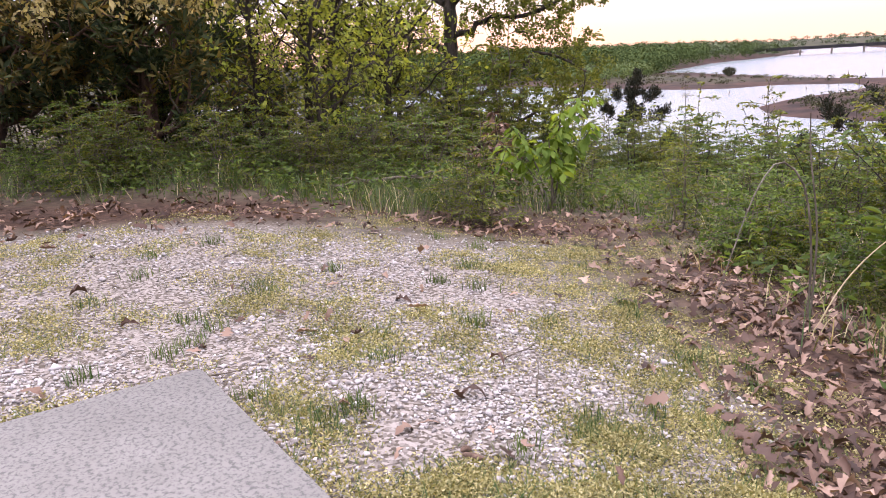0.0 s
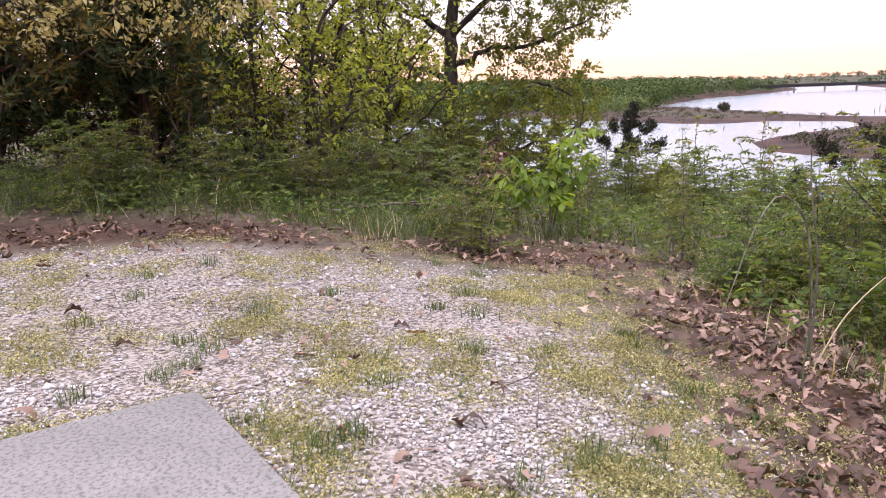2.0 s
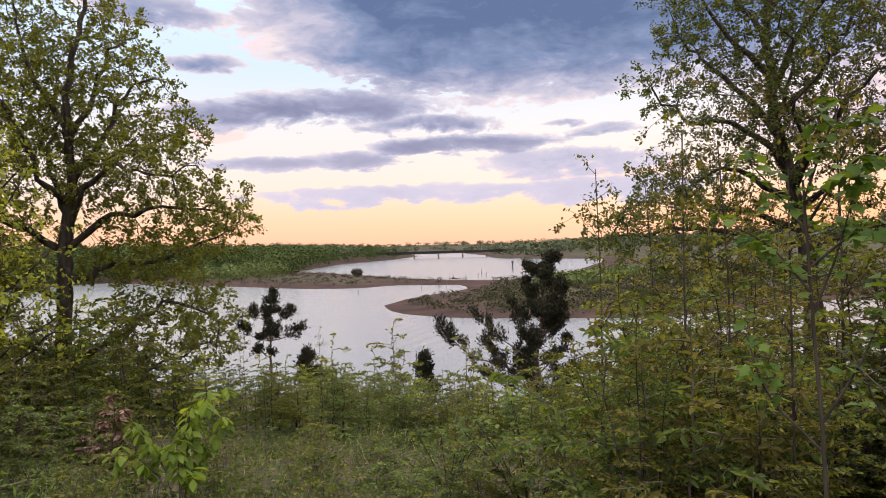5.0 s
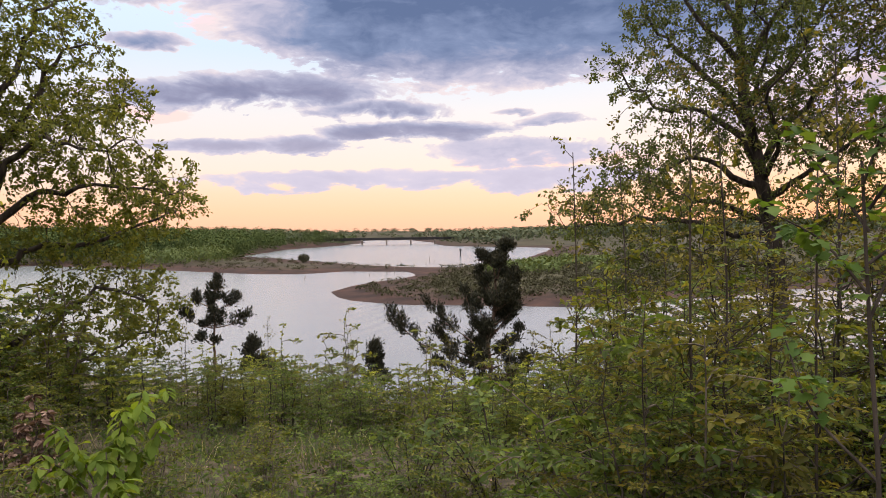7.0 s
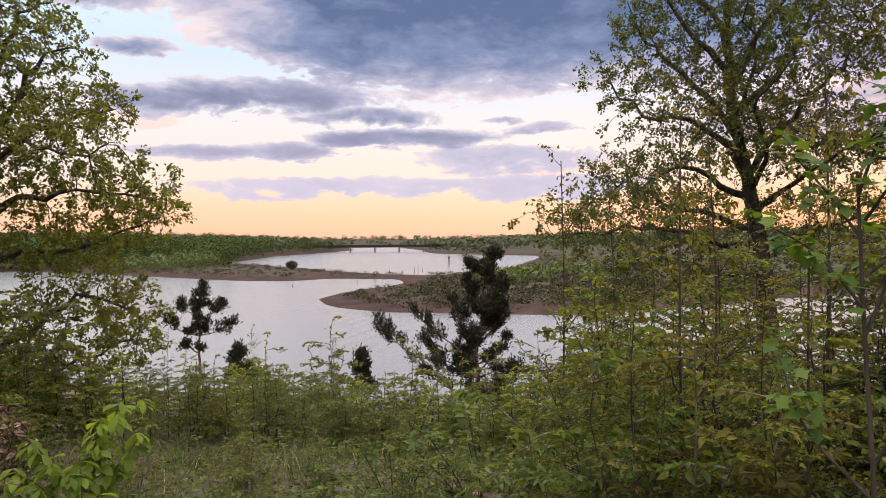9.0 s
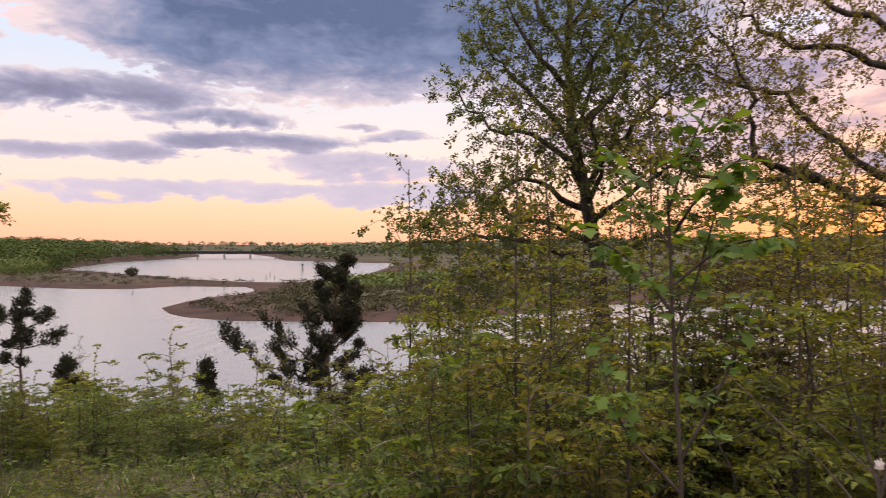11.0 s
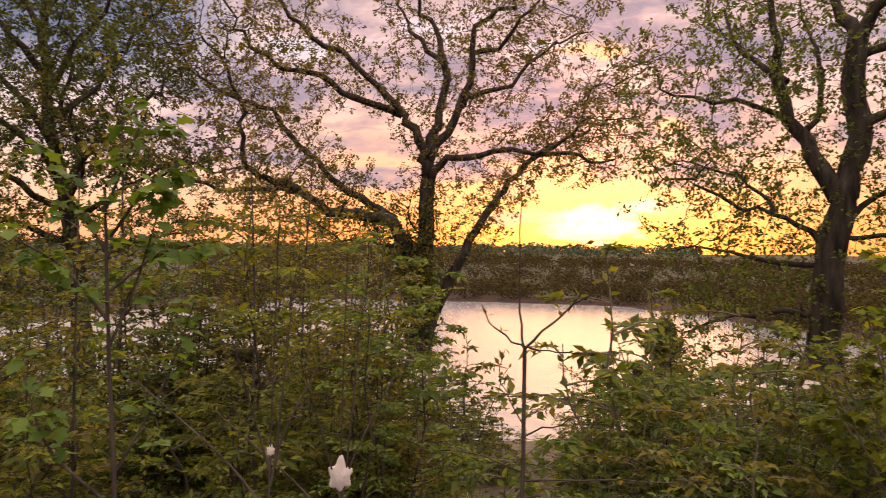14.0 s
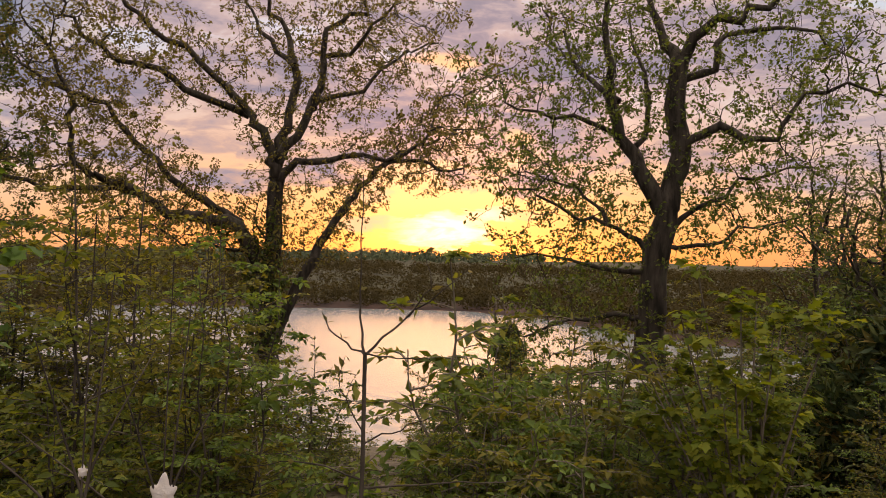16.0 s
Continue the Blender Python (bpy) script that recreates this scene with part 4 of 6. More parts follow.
SLOPE_OAK.append(([(0.02, 0.0, 1.39), (-0.02, 0.0, 2.32), (-0.08, 0.0, 2.94), (-0.16, 0.0, 3.41), (-0.25, 0.0, 3.95), (-0.4, 0.0, 4.57), (-0.44, 0.0, 5.27), (-0.48, 0.0, 5.89), (-0.44, 0.0, 6.67), (-0.48, 0.0, 7.6)], 0.135, 0.03))
SLOPE_OAK.append(([(-0.19, -0.0, 3.64), (-0.55, -0.15, 3.79), (-0.85, -0.3, 4.0), (-1.24, -0.45, 3.99), (-1.48, -0.6, 3.75)], 0.055, 0.012))
SLOPE_OAK.append(([(-0.25, -0.0, 3.91), (-0.55, -0.1, 4.41), (-1.01, -0.2, 4.66), (-1.45, -0.3, 4.76), (-1.89, -0.4, 5.19)], 0.055, 0.012))
SLOPE_OAK.append(([(-0.37, 0.0, 4.42), (-0.72, 0.15, 4.99), (-1.13, 0.3, 5.42), (-1.55, 0.45, 5.85), (-1.74, 0.6, 6.3)], 0.05, 0.012))
SLOPE_OAK.append(([(-0.42, -0.0, 5.2), (-0.78, -0.17, 5.62), (-1.07, -0.33, 6.03), (-1.28, -0.5, 6.5)], 0.05, 0.012))
SLOPE_OAK.append(([(-0.09, -0.0, 3.1), (-0.48, -0.2, 3.02), (-1.1, -0.4, 3.24), (-1.57, -0.6, 3.24), (-2.02, -0.8, 3.23), (-2.4, -1.0, 3.15)], 0.05, 0.012))
SLOPE_OAK.append(([(-0.11, 0.0, 3.18), (-0.62, 0.12, 3.41), (-1.17, 0.25, 3.54), (-1.71, 0.38, 3.83), (-2.08, 0.5, 4.0)], 0.05, 0.012))
SLOPE_OAK.append(([(-0.25, 0.0, 3.91), (0.06, 0.12, 4.36), (0.46, 0.25, 4.85), (0.87, 0.38, 5.27), (1.2, 0.5, 5.7)], 0.055, 0.012))
SLOPE_OAK.append(([(-0.17, -0.0, 3.49), (0.29, -0.17, 3.78), (0.74, -0.33, 4.07), (1.17, -0.5, 4.35)], 0.045, 0.01))
SLOPE_OAK.append(([(-0.42, -0.0, 5.04), (-0.09, -0.23, 5.6), (0.21, -0.47, 6.07), (0.42, -0.7, 6.65)], 0.055, 0.012))
SLOPE_OAK.append(([(-0.4, 0.0, 4.65), (0.14, 0.2, 5.24), (0.47, 0.4, 5.92), (0.88, 0.6, 6.55), (1.07, 0.8, 7.28)], 0.045, 0.01))
SLOPE_OAK.append(([(-0.46, 0.0, 5.74), (-0.89, 0.2, 6.42), (-1.14, 0.4, 7.13), (-1.25, 0.6, 7.78)], 0.045, 0.01))
SLOPE_OAK.append(([(-0.46, -0.0, 6.05), (-0.09, -0.15, 6.62), (0.06, -0.3, 7.33)], 0.045, 0.01))
SLOPE_OAK.append(([(-0.08, 0.0, 2.94), (0.3, 0.2, 3.1), (0.79, 0.4, 3.34), (1.38, 0.6, 3.43)], 0.04, 0.01))
SLOPE_OAK.append(([(-0.05, -0.0, 2.71), (-0.54, -0.12, 2.64), (-1.11, -0.25, 2.71), (-1.54, -0.38, 2.57), (-1.83, -0.5, 2.35)], 0.04, 0.01))
SLOPE_OAK.append(([(-0.29, -0.0, 4.11), (-0.31, -0.4, 4.74), (-0.09, -0.8, 5.18), (-0.22, -1.2, 5.71)], 0.045, 0.01))
SLOPE_OAK.append(([(-0.21, -0.0, 3.72), (-0.01, -0.47, 4.13), (-0.09, -0.93, 4.65), (0.26, -1.4, 5.11)], 0.045, 0.01))
SUNSET_OAK = []
SUNSET_OAK.append(([(-0.04, 0.0, 1.6), (0.0, 0.0, 2.67), (0.04, 0.0, 3.39), (0.07, 0.0, 4.19), (0.08, 0.0, 4.77)], 0.17, 0.115))
SUNSET_OAK.append(([(0.08, -0.0, 4.64), (0.03, -0.09, 4.78), (-0.11, -0.17, 5.24), (-0.41, -0.26, 5.63), (-0.87, -0.34, 6.14), (-1.56, -0.43, 6.58), (-2.18, -0.51, 7.13), (-2.43, -0.6, 7.6)], 0.1, 0.02))
SUNSET_OAK.append(([(-0.34, -0.0, 5.58), (-1.13, -0.15, 5.84), (-1.63, -0.3, 6.09), (-2.19, -0.45, 6.2), (-2.56, -0.6, 6.41), (-2.75, -0.75, 6.71), (-2.94, -0.9, 7.15)], 0.065, 0.015))
SUNSET_OAK.append(([(0.08, 0.0, 4.64), (0.09, 0.05, 4.92), (0.24, 0.1, 5.6), (0.31, 0.15, 6.46), (0.15, 0.2, 7.03), (-0.06, 0.25, 7.41), (-0.21, 0.3, 8.07)], 0.105, 0.02))
SUNSET_OAK.append(([(0.09, -0.0, 4.68), (0.18, -0.07, 5.02), (0.54, -0.13, 5.6), (0.77, -0.2, 6.18), (0.77, -0.27, 6.87), (1.28, -0.33, 7.19), (1.48, -0.4, 7.69)], 0.1, 0.02))
SUNSET_OAK.append(([(0.63, 0.0, 5.76), (0.73, 0.1, 5.93), (1.35, 0.2, 6.11), (1.79, 0.3, 6.57), (2.19, 0.4, 6.9), (2.71, 0.5, 7.13)], 0.06, 0.012))
SUNSET_OAK.append(([(0.09, -0.0, 4.55), (0.18, -0.08, 4.72), (0.54, -0.17, 4.89), (1.12, -0.25, 4.93), (1.98, -0.33, 5.1), (2.37, -0.42, 5.43), (2.58, -0.5, 5.98)], 0.085, 0.012))
SUNSET_OAK.append(([(0.0, 0.0, 1.96), (0.42, 0.06, 2.94), (0.73, 0.11, 3.47), (0.85, 0.17, 3.78), (1.23, 0.22, 4.28), (1.42, 0.28, 4.58), (1.8, 0.33, 4.97), (2.3, 0.39, 5.07), (2.82, 0.44, 5.01), (3.21, 0.5, 4.98)], 0.11, 0.015))
SUNSET_OAK.append(([(1.74, 0.0, 4.92), (2.18, 0.07, 5.23), (2.64, 0.15, 5.43), (3.03, 0.22, 5.67), (3.41, 0.3, 6.33)], 0.045, 0.01))
SUNSET_OAK.append(([(-0.07, -0.0, 3.12), (-0.42, -0.12, 3.82), (-0.88, -0.25, 3.96), (-1.34, -0.38, 4.01), (-1.89, -0.5, 4.32), (-2.39, -0.62, 4.51), (-2.63, -0.75, 4.91), (-2.66, -0.88, 5.55), (-2.96, -1.0, 6.23)], 0.12, 0.02))
SUNSET_OAK.append(([(-0.34, -0.0, 3.79), (-0.66, -0.05, 4.06), (-1.37, -0.1, 4.48), (-1.84, -0.15, 5.01), (-2.48, -0.2, 5.65), (-3.12, -0.25, 5.81), (-3.81, -0.3, 6.33)], 0.08, 0.015))
SUNSET_OAK.append(([(-1.93, -0.0, 4.34), (-2.2, -0.12, 4.36), (-2.82, -0.24, 4.35), (-3.55, -0.36, 4.45), (-4.08, -0.48, 4.72), (-4.55, -0.6, 4.73)], 0.06, 0.012))
SUNSET_OAK.append(([(-0.07, 0.0, 3.39), (-0.53, 0.15, 3.53), (-1.17, 0.3, 3.58), (-1.75, 0.45, 3.81), (-2.24, 0.6, 3.96)], 0.035, 0.008))
SUNSET_OAK.append(([(0.3, 0.0, 6.42), (-0.07, 0.27, 6.87), (-0.36, 0.53, 7.33), (-0.56, 0.8, 8.0)], 0.05, 0.012))
SUNSET_OAK.append(([(0.79, -0.0, 6.6), (1.23, -0.3, 6.69), (1.54, -0.6, 7.01), (1.82, -0.9, 7.39)], 0.05, 0.012))
TALL_OAK = []
TALL_OAK.append(([(-0.03, 0.0, 1.65), (0.0, 0.0, 2.24), (0.06, 0.0, 3.05), (0.15, 0.0, 3.57), (0.21, 0.0, 3.89), (0.32, 0.0, 4.49), (0.29, 0.0, 5.14), (0.32, 0.0, 5.63)], 0.2, 0.11))
TALL_OAK.append(([(0.32, -0.0, 5.56), (0.56, -0.1, 5.95), (1.04, -0.2, 6.07), (1.57, -0.3, 6.23), (2.12, -0.4, 6.39)], 0.09, 0.02))
TALL_OAK.append(([(0.32, 0.0, 5.56), (0.12, 0.1, 5.91), (-0.01, 0.2, 6.29), (-0.09, 0.3, 6.93)], 0.09, 0.03))
TALL_OAK.append(([(0.13, -0.0, 3.72), (-0.13, -0.07, 4.23), (-0.38, -0.13, 4.61), (-0.49, -0.2, 5.15), (-0.52, -0.27, 5.56), (-0.61, -0.33, 6.27), (-0.65, -0.4, 6.68)], 0.12, 0.02))
TALL_OAK.append(([(-0.38, -0.0, 4.63), (-0.47, -0.15, 4.73), (-0.95, -0.3, 4.88), (-1.37, -0.45, 4.94), (-1.77, -0.6, 5.03)], 0.05, 0.012))
TALL_OAK.append(([(-0.42, 0.0, 5.12), (-0.84, 0.17, 5.53), (-1.16, 0.33, 6.03), (-1.48, 0.5, 6.54)], 0.05, 0.012))
TALL_OAK.append(([(-0.24, 0.0, 4.42), (-0.09, 0.17, 4.78), (-0.05, 0.35, 5.42), (-0.25, 0.52, 5.85), (-0.33, 0.7, 6.44)], 0.05, 0.012))
TALL_OAK.append(([(0.28, -0.0, 4.42), (0.46, -0.07, 4.58), (0.75, -0.14, 4.79), (1.04, -0.21, 4.58), (1.37, -0.29, 4.55), (1.61, -0.36, 4.77), (1.88, -0.43, 5.12), (2.39, -0.5, 4.98)], 0.075, 0.015))
TALL_OAK.append(([(0.3, 0.0, 5.34), (0.72, 0.1, 5.53), (0.77, 0.2, 5.88), (1.27, 0.3, 6.02), (1.9, 0.4, 5.97), (2.45, 0.5, 5.61)], 0.06, 0.012))
TALL_OAK.append(([(0.06, -0.0, 3.02), (-0.18, -0.08, 3.39), (-0.52, -0.16, 3.53), (-0.95, -0.24, 3.67), (-1.45, -0.32, 3.91), (-1.76, -0.4, 3.97)], 0.045, 0.01))
TALL_OAK.append(([(0.02, 0.0, 2.91), (-0.13, 0.07, 2.94), (-0.74, 0.15, 3.0), (-1.1, 0.22, 3.1), (-1.77, 0.3, 3.11)], 0.05, 0.01))
TALL_OAK.append(([(-0.01, -0.0, 2.39), (-0.18, -0.07, 2.38), (-0.72, -0.15, 2.36), (-1.2, -0.22, 2.26), (-1.53, -0.3, 2.1)], 0.05, 0.01))
TALL_OAK.append(([(0.19, 0.0, 3.42), (0.36, 0.08, 3.65), (0.77, 0.16, 3.86), (0.98, 0.24, 4.11), (1.4, 0.32, 4.23), (1.9, 0.4, 4.29)], 0.045, 0.01))
TALL_OAK.append(([(0.15, -0.0, 3.28), (0.64, -0.17, 3.27), (1.06, -0.33, 3.48), (1.61, -0.5, 3.61)], 0.035, 0.008))
TALL_OAK.append(([(-0.53, 0.0, 3.54), (-0.84, 0.2, 3.96), (-1.32, 0.4, 4.21), (-1.81, 0.6, 4.31)], 0.03, 0.008))


for k in range(4):
    SUNSET_OAK.append(([(0.0, -0.08, 2.9 + 0.25 * k), (-0.22, -0.22, 3.2 + 0.25 * k), (-0.4 + 0.08 * k, -0.25, 3.55 + 0.25 * k)], 0.02, 0.006))


def facing(root, bearing):
    root.rotation_euler[2] = -radians(bearing)


facing(broad_tree("oak_tree", on_ground(-0.1, 11.0), PATH_OAK, 11, "young spreading oak with fresh olive-green leaves", leaf=LEAF_OAK_YOUNG, goals=460, bush=0.44, deep=0.22, leaf_n=34, leaf_size=0.056), -0.8)
broad_tree("oak_tree", on_ground(-1.6, 13.4), [
    ([(0, 0, -0.2), (0.05, 0, 2.2), (0.0, 0.1, 4.0), (0.15, 0, 6.0)], 0.085, 0.02),
    ([(0.03, 0, 2.4), (-0.9, 0.2, 3.2), (-1.6, 0, 3.8)], 0.035, 0.01),
    ([(0.03, 0, 2.9), (0.7, 0.2, 3.6), (1.2, 0, 4.4)], 0.035, 0.01),
    ([(0.0, 0, 3.6), (-0.6, -0.2, 4.6), (-0.9, 0, 5.4)], 0.03, 0.01),
    ([(0.03, 0, 4.2), (0.5, 0.2, 4.9), (0.7, 0, 5.8)], 0.03, 0.01),
    ([(0.03, 0, 1.6), (0.8, -0.2, 2.0), (1.3, 0, 2.2)], 0.03, 0.01),
], 12, "slender oak behind the larger one, thin yellow-green crown", leaf=LEAF_OAK_YOUNG, goals=300, bush=0.6, leaf_n=14, leaf_size=0.062)
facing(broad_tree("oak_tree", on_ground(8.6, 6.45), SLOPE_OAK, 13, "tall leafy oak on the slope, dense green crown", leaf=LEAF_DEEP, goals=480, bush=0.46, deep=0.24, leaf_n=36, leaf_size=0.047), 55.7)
facing(broad_tree("oak_tree", on_ground(11.74, 2.80), SUNSET_OAK, 21, "gnarled old oak with crooked bare limbs and thin new leaves", leaf=LEAF_OAK_RUST, goals=330, bush=0.56, leaf_n=14, leaf_size=0.054), 79)
facing(broad_tree("oak_tree", on_ground(9.46, -2.4), TALL_OAK, 22, "old oak with a thick straight trunk and twisted limbs", leaf=LEAF_OAK, goals=350, bush=0.54, leaf_n=15, leaf_size=0.054), 108.4)


def young_tree(x, y, tall, seed, label, leaf, wide=1.3, full=19):
    """A slender forest-grown tree with short side limbs."""
    r = np.random.default_rng(seed)
    limbs = [([(0, 0, -0.2), (r.normal() * 0.08, r.normal() * 0.08, tall * 0.4), (r.normal() * 0.2, r.normal() * 0.2, tall * 0.75), (r.normal() * 0.25, r.normal() * 0.25, tall)], 0.016 * tall, 0.012)]
    for k in range(9):
        z = tall * (0.25 + 0.07 * k)
        a = r.uniform(0, 6.28)
        reach = wide * r.uniform(0.6, 1.1) * (1.1 - 0.08 * k)
        limbs.append(([(0, 0, z), (math.cos(a) * reach * 0.5, math.sin(a) * reach * 0.5, z + 0.25), (math.cos(a) * reach, math.sin(a) * reach, z + 0.55)], 0.006 * tall, 0.008))
    return broad_tree("young_oak", on_ground(x, y), limbs, seed, label, leaf=leaf, goals=120, bush=0.55, deep=0.25, leaf_n=full * 0.33, leaf_size=0.060, first=0.1, bare=0.1)


# LEAF_DEEP carries the wood's shade; oaks past the right edge only cast more
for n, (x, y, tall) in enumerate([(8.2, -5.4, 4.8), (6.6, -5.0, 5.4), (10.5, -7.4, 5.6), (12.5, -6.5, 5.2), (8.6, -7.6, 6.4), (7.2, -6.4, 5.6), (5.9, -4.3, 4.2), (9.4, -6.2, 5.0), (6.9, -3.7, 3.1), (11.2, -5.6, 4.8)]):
    young_tree(x, y, tall, 90 + n, "slender young oak, the wood's shade put into its leaf colour", LEAF_DEEP)
# added oaks, mostly out of view, whose crowns darken the wood's edge
shade_oak = young_tree(4.9, -4.5, 7.0, 97, "leafy oak added to shade the wood's edge", LEAF_DEEP, 1.7)
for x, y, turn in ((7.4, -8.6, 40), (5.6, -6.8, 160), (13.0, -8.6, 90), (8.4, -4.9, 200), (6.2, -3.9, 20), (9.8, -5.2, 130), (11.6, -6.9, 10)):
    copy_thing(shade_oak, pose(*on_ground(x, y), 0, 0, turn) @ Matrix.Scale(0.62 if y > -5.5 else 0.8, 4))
for n, (x, y, tall) in enumerate([(-1.45, 8.0, 2.3), (-2.2, 8.4, 2.6)]):
    young_tree(x, y, tall, 120 + n, "bushy young tree beside the oak, yellow-green", LEAF_YELLOW, 0.9, 26)
for n, (x, y, tall) in enumerate([(-1.35, 8.8, 3.4), (-0.75, 9.5, 2.9), (-1.95, 9.6, 4.4), (-1.0, 10.4, 3.8)]):
    young_tree(x, y, tall, 100 + n, "bushy young tree with bright yellow-green leaves", LEAF_YELLOW, 1.1, 30)

# an oak in flower reaching over the clearing from its edge
FLOWER_OAK = [([(0, 0, -0.2), (0.1, 0, 1.5), (0.2, 0.2, 3.2), (0.5, 0.4, 5.4)], 0.16, 0.04)]
FLOWER_OAK.append(([(0.15, 0.1, 1.7), (0.8, 0.4, 1.95), (1.6, 0.8, 1.9), (2.4, 1.3, 1.9), (3.2, 1.7, 1.95)], 0.05, 0.01))
FLOWER_OAK.append(([(0.18, 0.1, 1.9), (0.9, 0.3, 2.3), (1.7, 0.6, 2.4), (2.7, 1.0, 2.4), (3.4, 1.3, 2.6)], 0.06, 0.012))
FLOWER_OAK.append(([(0.2, 0.2, 2.4), (0.8, 0.8, 2.9), (1.6, 1.3, 3.2), (2.6, 1.7, 3.2), (3.5, 1.9, 3.2)], 0.06, 0.012))
FLOWER_OAK.append(([(0.25, 0.2, 3.2), (0.7, 0.1, 3.9), (1.4, 0.3, 4.3), (2.2, 0.6, 4.4)], 0.05, 0.012))
FLOWER_OAK.append(([(0.25, 0.2, 2.9), (1.0, 0.7, 3.6), (1.9, 1.2, 3.9), (2.9, 1.5, 4.0)], 0.05, 0.012))
FLOWER_OAK.append(([(0.1, 0.1, 1.5), (0.6, 1.0, 1.8), (1.0, 1.9, 1.9), (1.6, 2.6, 2.1)], 0.05, 0.012))
broad_tree("oak_tree", on_ground(-4.7, 5.3), FLOWER_OAK, 24, "oak in flower with drooping tan catkins and pale leaves", leaf=LEAF_CATKIN, goals=300, bush=0.6, leaf_n=13, leaf_size=0.055, lift=-0.02)

cedar("cedar_tree", on_ground(-3.75, 9.0), 6.8, 1.75, 31, "dark dense cedar at the clearing's edge", 2.6, 0.25, start=0.0, density=1.35, spray=0.115)
cedar("cedar_tree", on_ground(-5.3, 8.3), 7.2, 2.2, 32, "tall cedar with rusty sprays, warm sunlight put into their colour", 2.6, 0.6, start=0.0, density=1.35, spray=0.115)
cedar("cedar_tree", on_ground(-3.9, 10.6), 7.8, 2.0, 33, "dark cedar standing deep in the thicket", 1.4, 0.4, start=0.0, density=1.0, spray=0.14)
cedar("cedar_tree", on_ground(-6.7, 8.6), 7.4, 2.1, 40, "tall cedar at the end of the thicket", 1.6, 0.5, start=0.0, density=1.0, spray=0.14)
def ragged_cedar(x, y, tall, seed, label, boughs, lean=0.0, extra=14, wide=1.2, start=0.35, spray=0.13, thick=0.014):
    """An old juniper with open crooked boughs, each ending in dark upswept tufts."""
    r = np.random.default_rng(seed)
    root = tagged(new("cedar_tree"), label, "tree")
    root.location = on_ground(x, y)
    facing(root, math.degrees(math.atan2(x, y)))
    m = 14
    hs = np.linspace(0, 1, m)
    stem = np.stack([hs ** 1.3 * lean + r.normal(size=m) * 0.012 * tall, r.normal(size=m) * 0.012 * tall, hs * tall], 1)
    stem[0] = 0
    v, f = tubes([(stem, np.linspace(thick, 0.003, m) * tall)], 8)
    raw_part("trunk", v, f, BARK_CEDAR, root, smooth=True)
    main = [spline(np.array(b, float), 10) for b in boughs]
    for _ in range(extra):
        s = start + (1 - start) * r.uniform() ** 0.9
        i = min(int(s * (m - 1)), m - 2)
        a = r.uniform(0, 6.28)
        reach = wide * (1.12 - s) ** 0.75 * r.uniform(0.45, 1.15)
        main.append(wander(r, stem[i], (math.cos(a), math.sin(a), 0.1 + 0.5 * s), reach, 8, 0.16, 0.10))
    wood, tips = [], [stem[-5:]]
    for path in main:
        n = len(path)
        rad = np.linspace(0.030, 0.008, n) * min(1.0, tall / 5)
        wood.append((path, rad))
        length = np.linalg.norm(np.diff(path, axis=0), axis=1).sum()
        side = sprout(r, path, rad, int(3 + 6.5 * length), 0.18 + 0.13 * length, 0.25, 0.30, 0.35, 0.8, 5)
        wood += side
        tips += [q[0] for q in side] + [path[-3:]]
    v, f = tubes(wood, 4)
    tagged(raw_part("branchwork", v, f, BARK_CEDAR, root), kind="stuff")
    pos, way = [], []
    for p in tips:
        k = r.poisson(52)
        s = r.uniform(0.3, 1, k) * (len(p) - 1.001)
        i = s.astype(int)
        pos.append(p[i] + (p[i + 1] - p[i]) * (s - i)[:, None] + r.normal(size=(k, 3)) * 0.065)
        way.append(unit(p[i + 1] - p[i]) * 0.8 + r.normal(size=(k, 3)) * 0.55 + [0, 0, 0.35])
    pos, way = np.concatenate(pos), np.concatenate(way)
    size = spray * r.uniform(0.6, 1.5, len(pos))
    v, f = leaves(pos, way, size, size * 0.34, 0.3, r)
    tagged(raw_part("foliage", v, f, CEDAR_SHADE, root), kind="stuff")


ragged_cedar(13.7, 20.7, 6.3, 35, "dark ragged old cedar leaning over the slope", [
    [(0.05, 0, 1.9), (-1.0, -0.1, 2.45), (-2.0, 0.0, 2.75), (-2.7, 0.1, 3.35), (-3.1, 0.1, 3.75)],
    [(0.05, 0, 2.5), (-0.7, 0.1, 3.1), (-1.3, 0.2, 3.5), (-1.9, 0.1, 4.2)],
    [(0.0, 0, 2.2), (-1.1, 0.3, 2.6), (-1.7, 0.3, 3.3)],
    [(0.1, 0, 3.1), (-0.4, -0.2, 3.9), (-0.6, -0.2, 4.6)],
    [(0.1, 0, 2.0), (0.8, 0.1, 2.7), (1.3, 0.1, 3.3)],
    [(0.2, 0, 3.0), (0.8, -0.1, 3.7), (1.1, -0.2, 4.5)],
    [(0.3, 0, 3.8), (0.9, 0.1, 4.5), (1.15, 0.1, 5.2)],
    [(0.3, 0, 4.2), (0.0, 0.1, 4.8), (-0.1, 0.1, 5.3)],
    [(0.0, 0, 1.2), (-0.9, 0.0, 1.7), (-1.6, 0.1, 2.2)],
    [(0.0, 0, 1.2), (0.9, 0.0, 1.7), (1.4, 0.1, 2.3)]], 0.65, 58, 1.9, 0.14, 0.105)
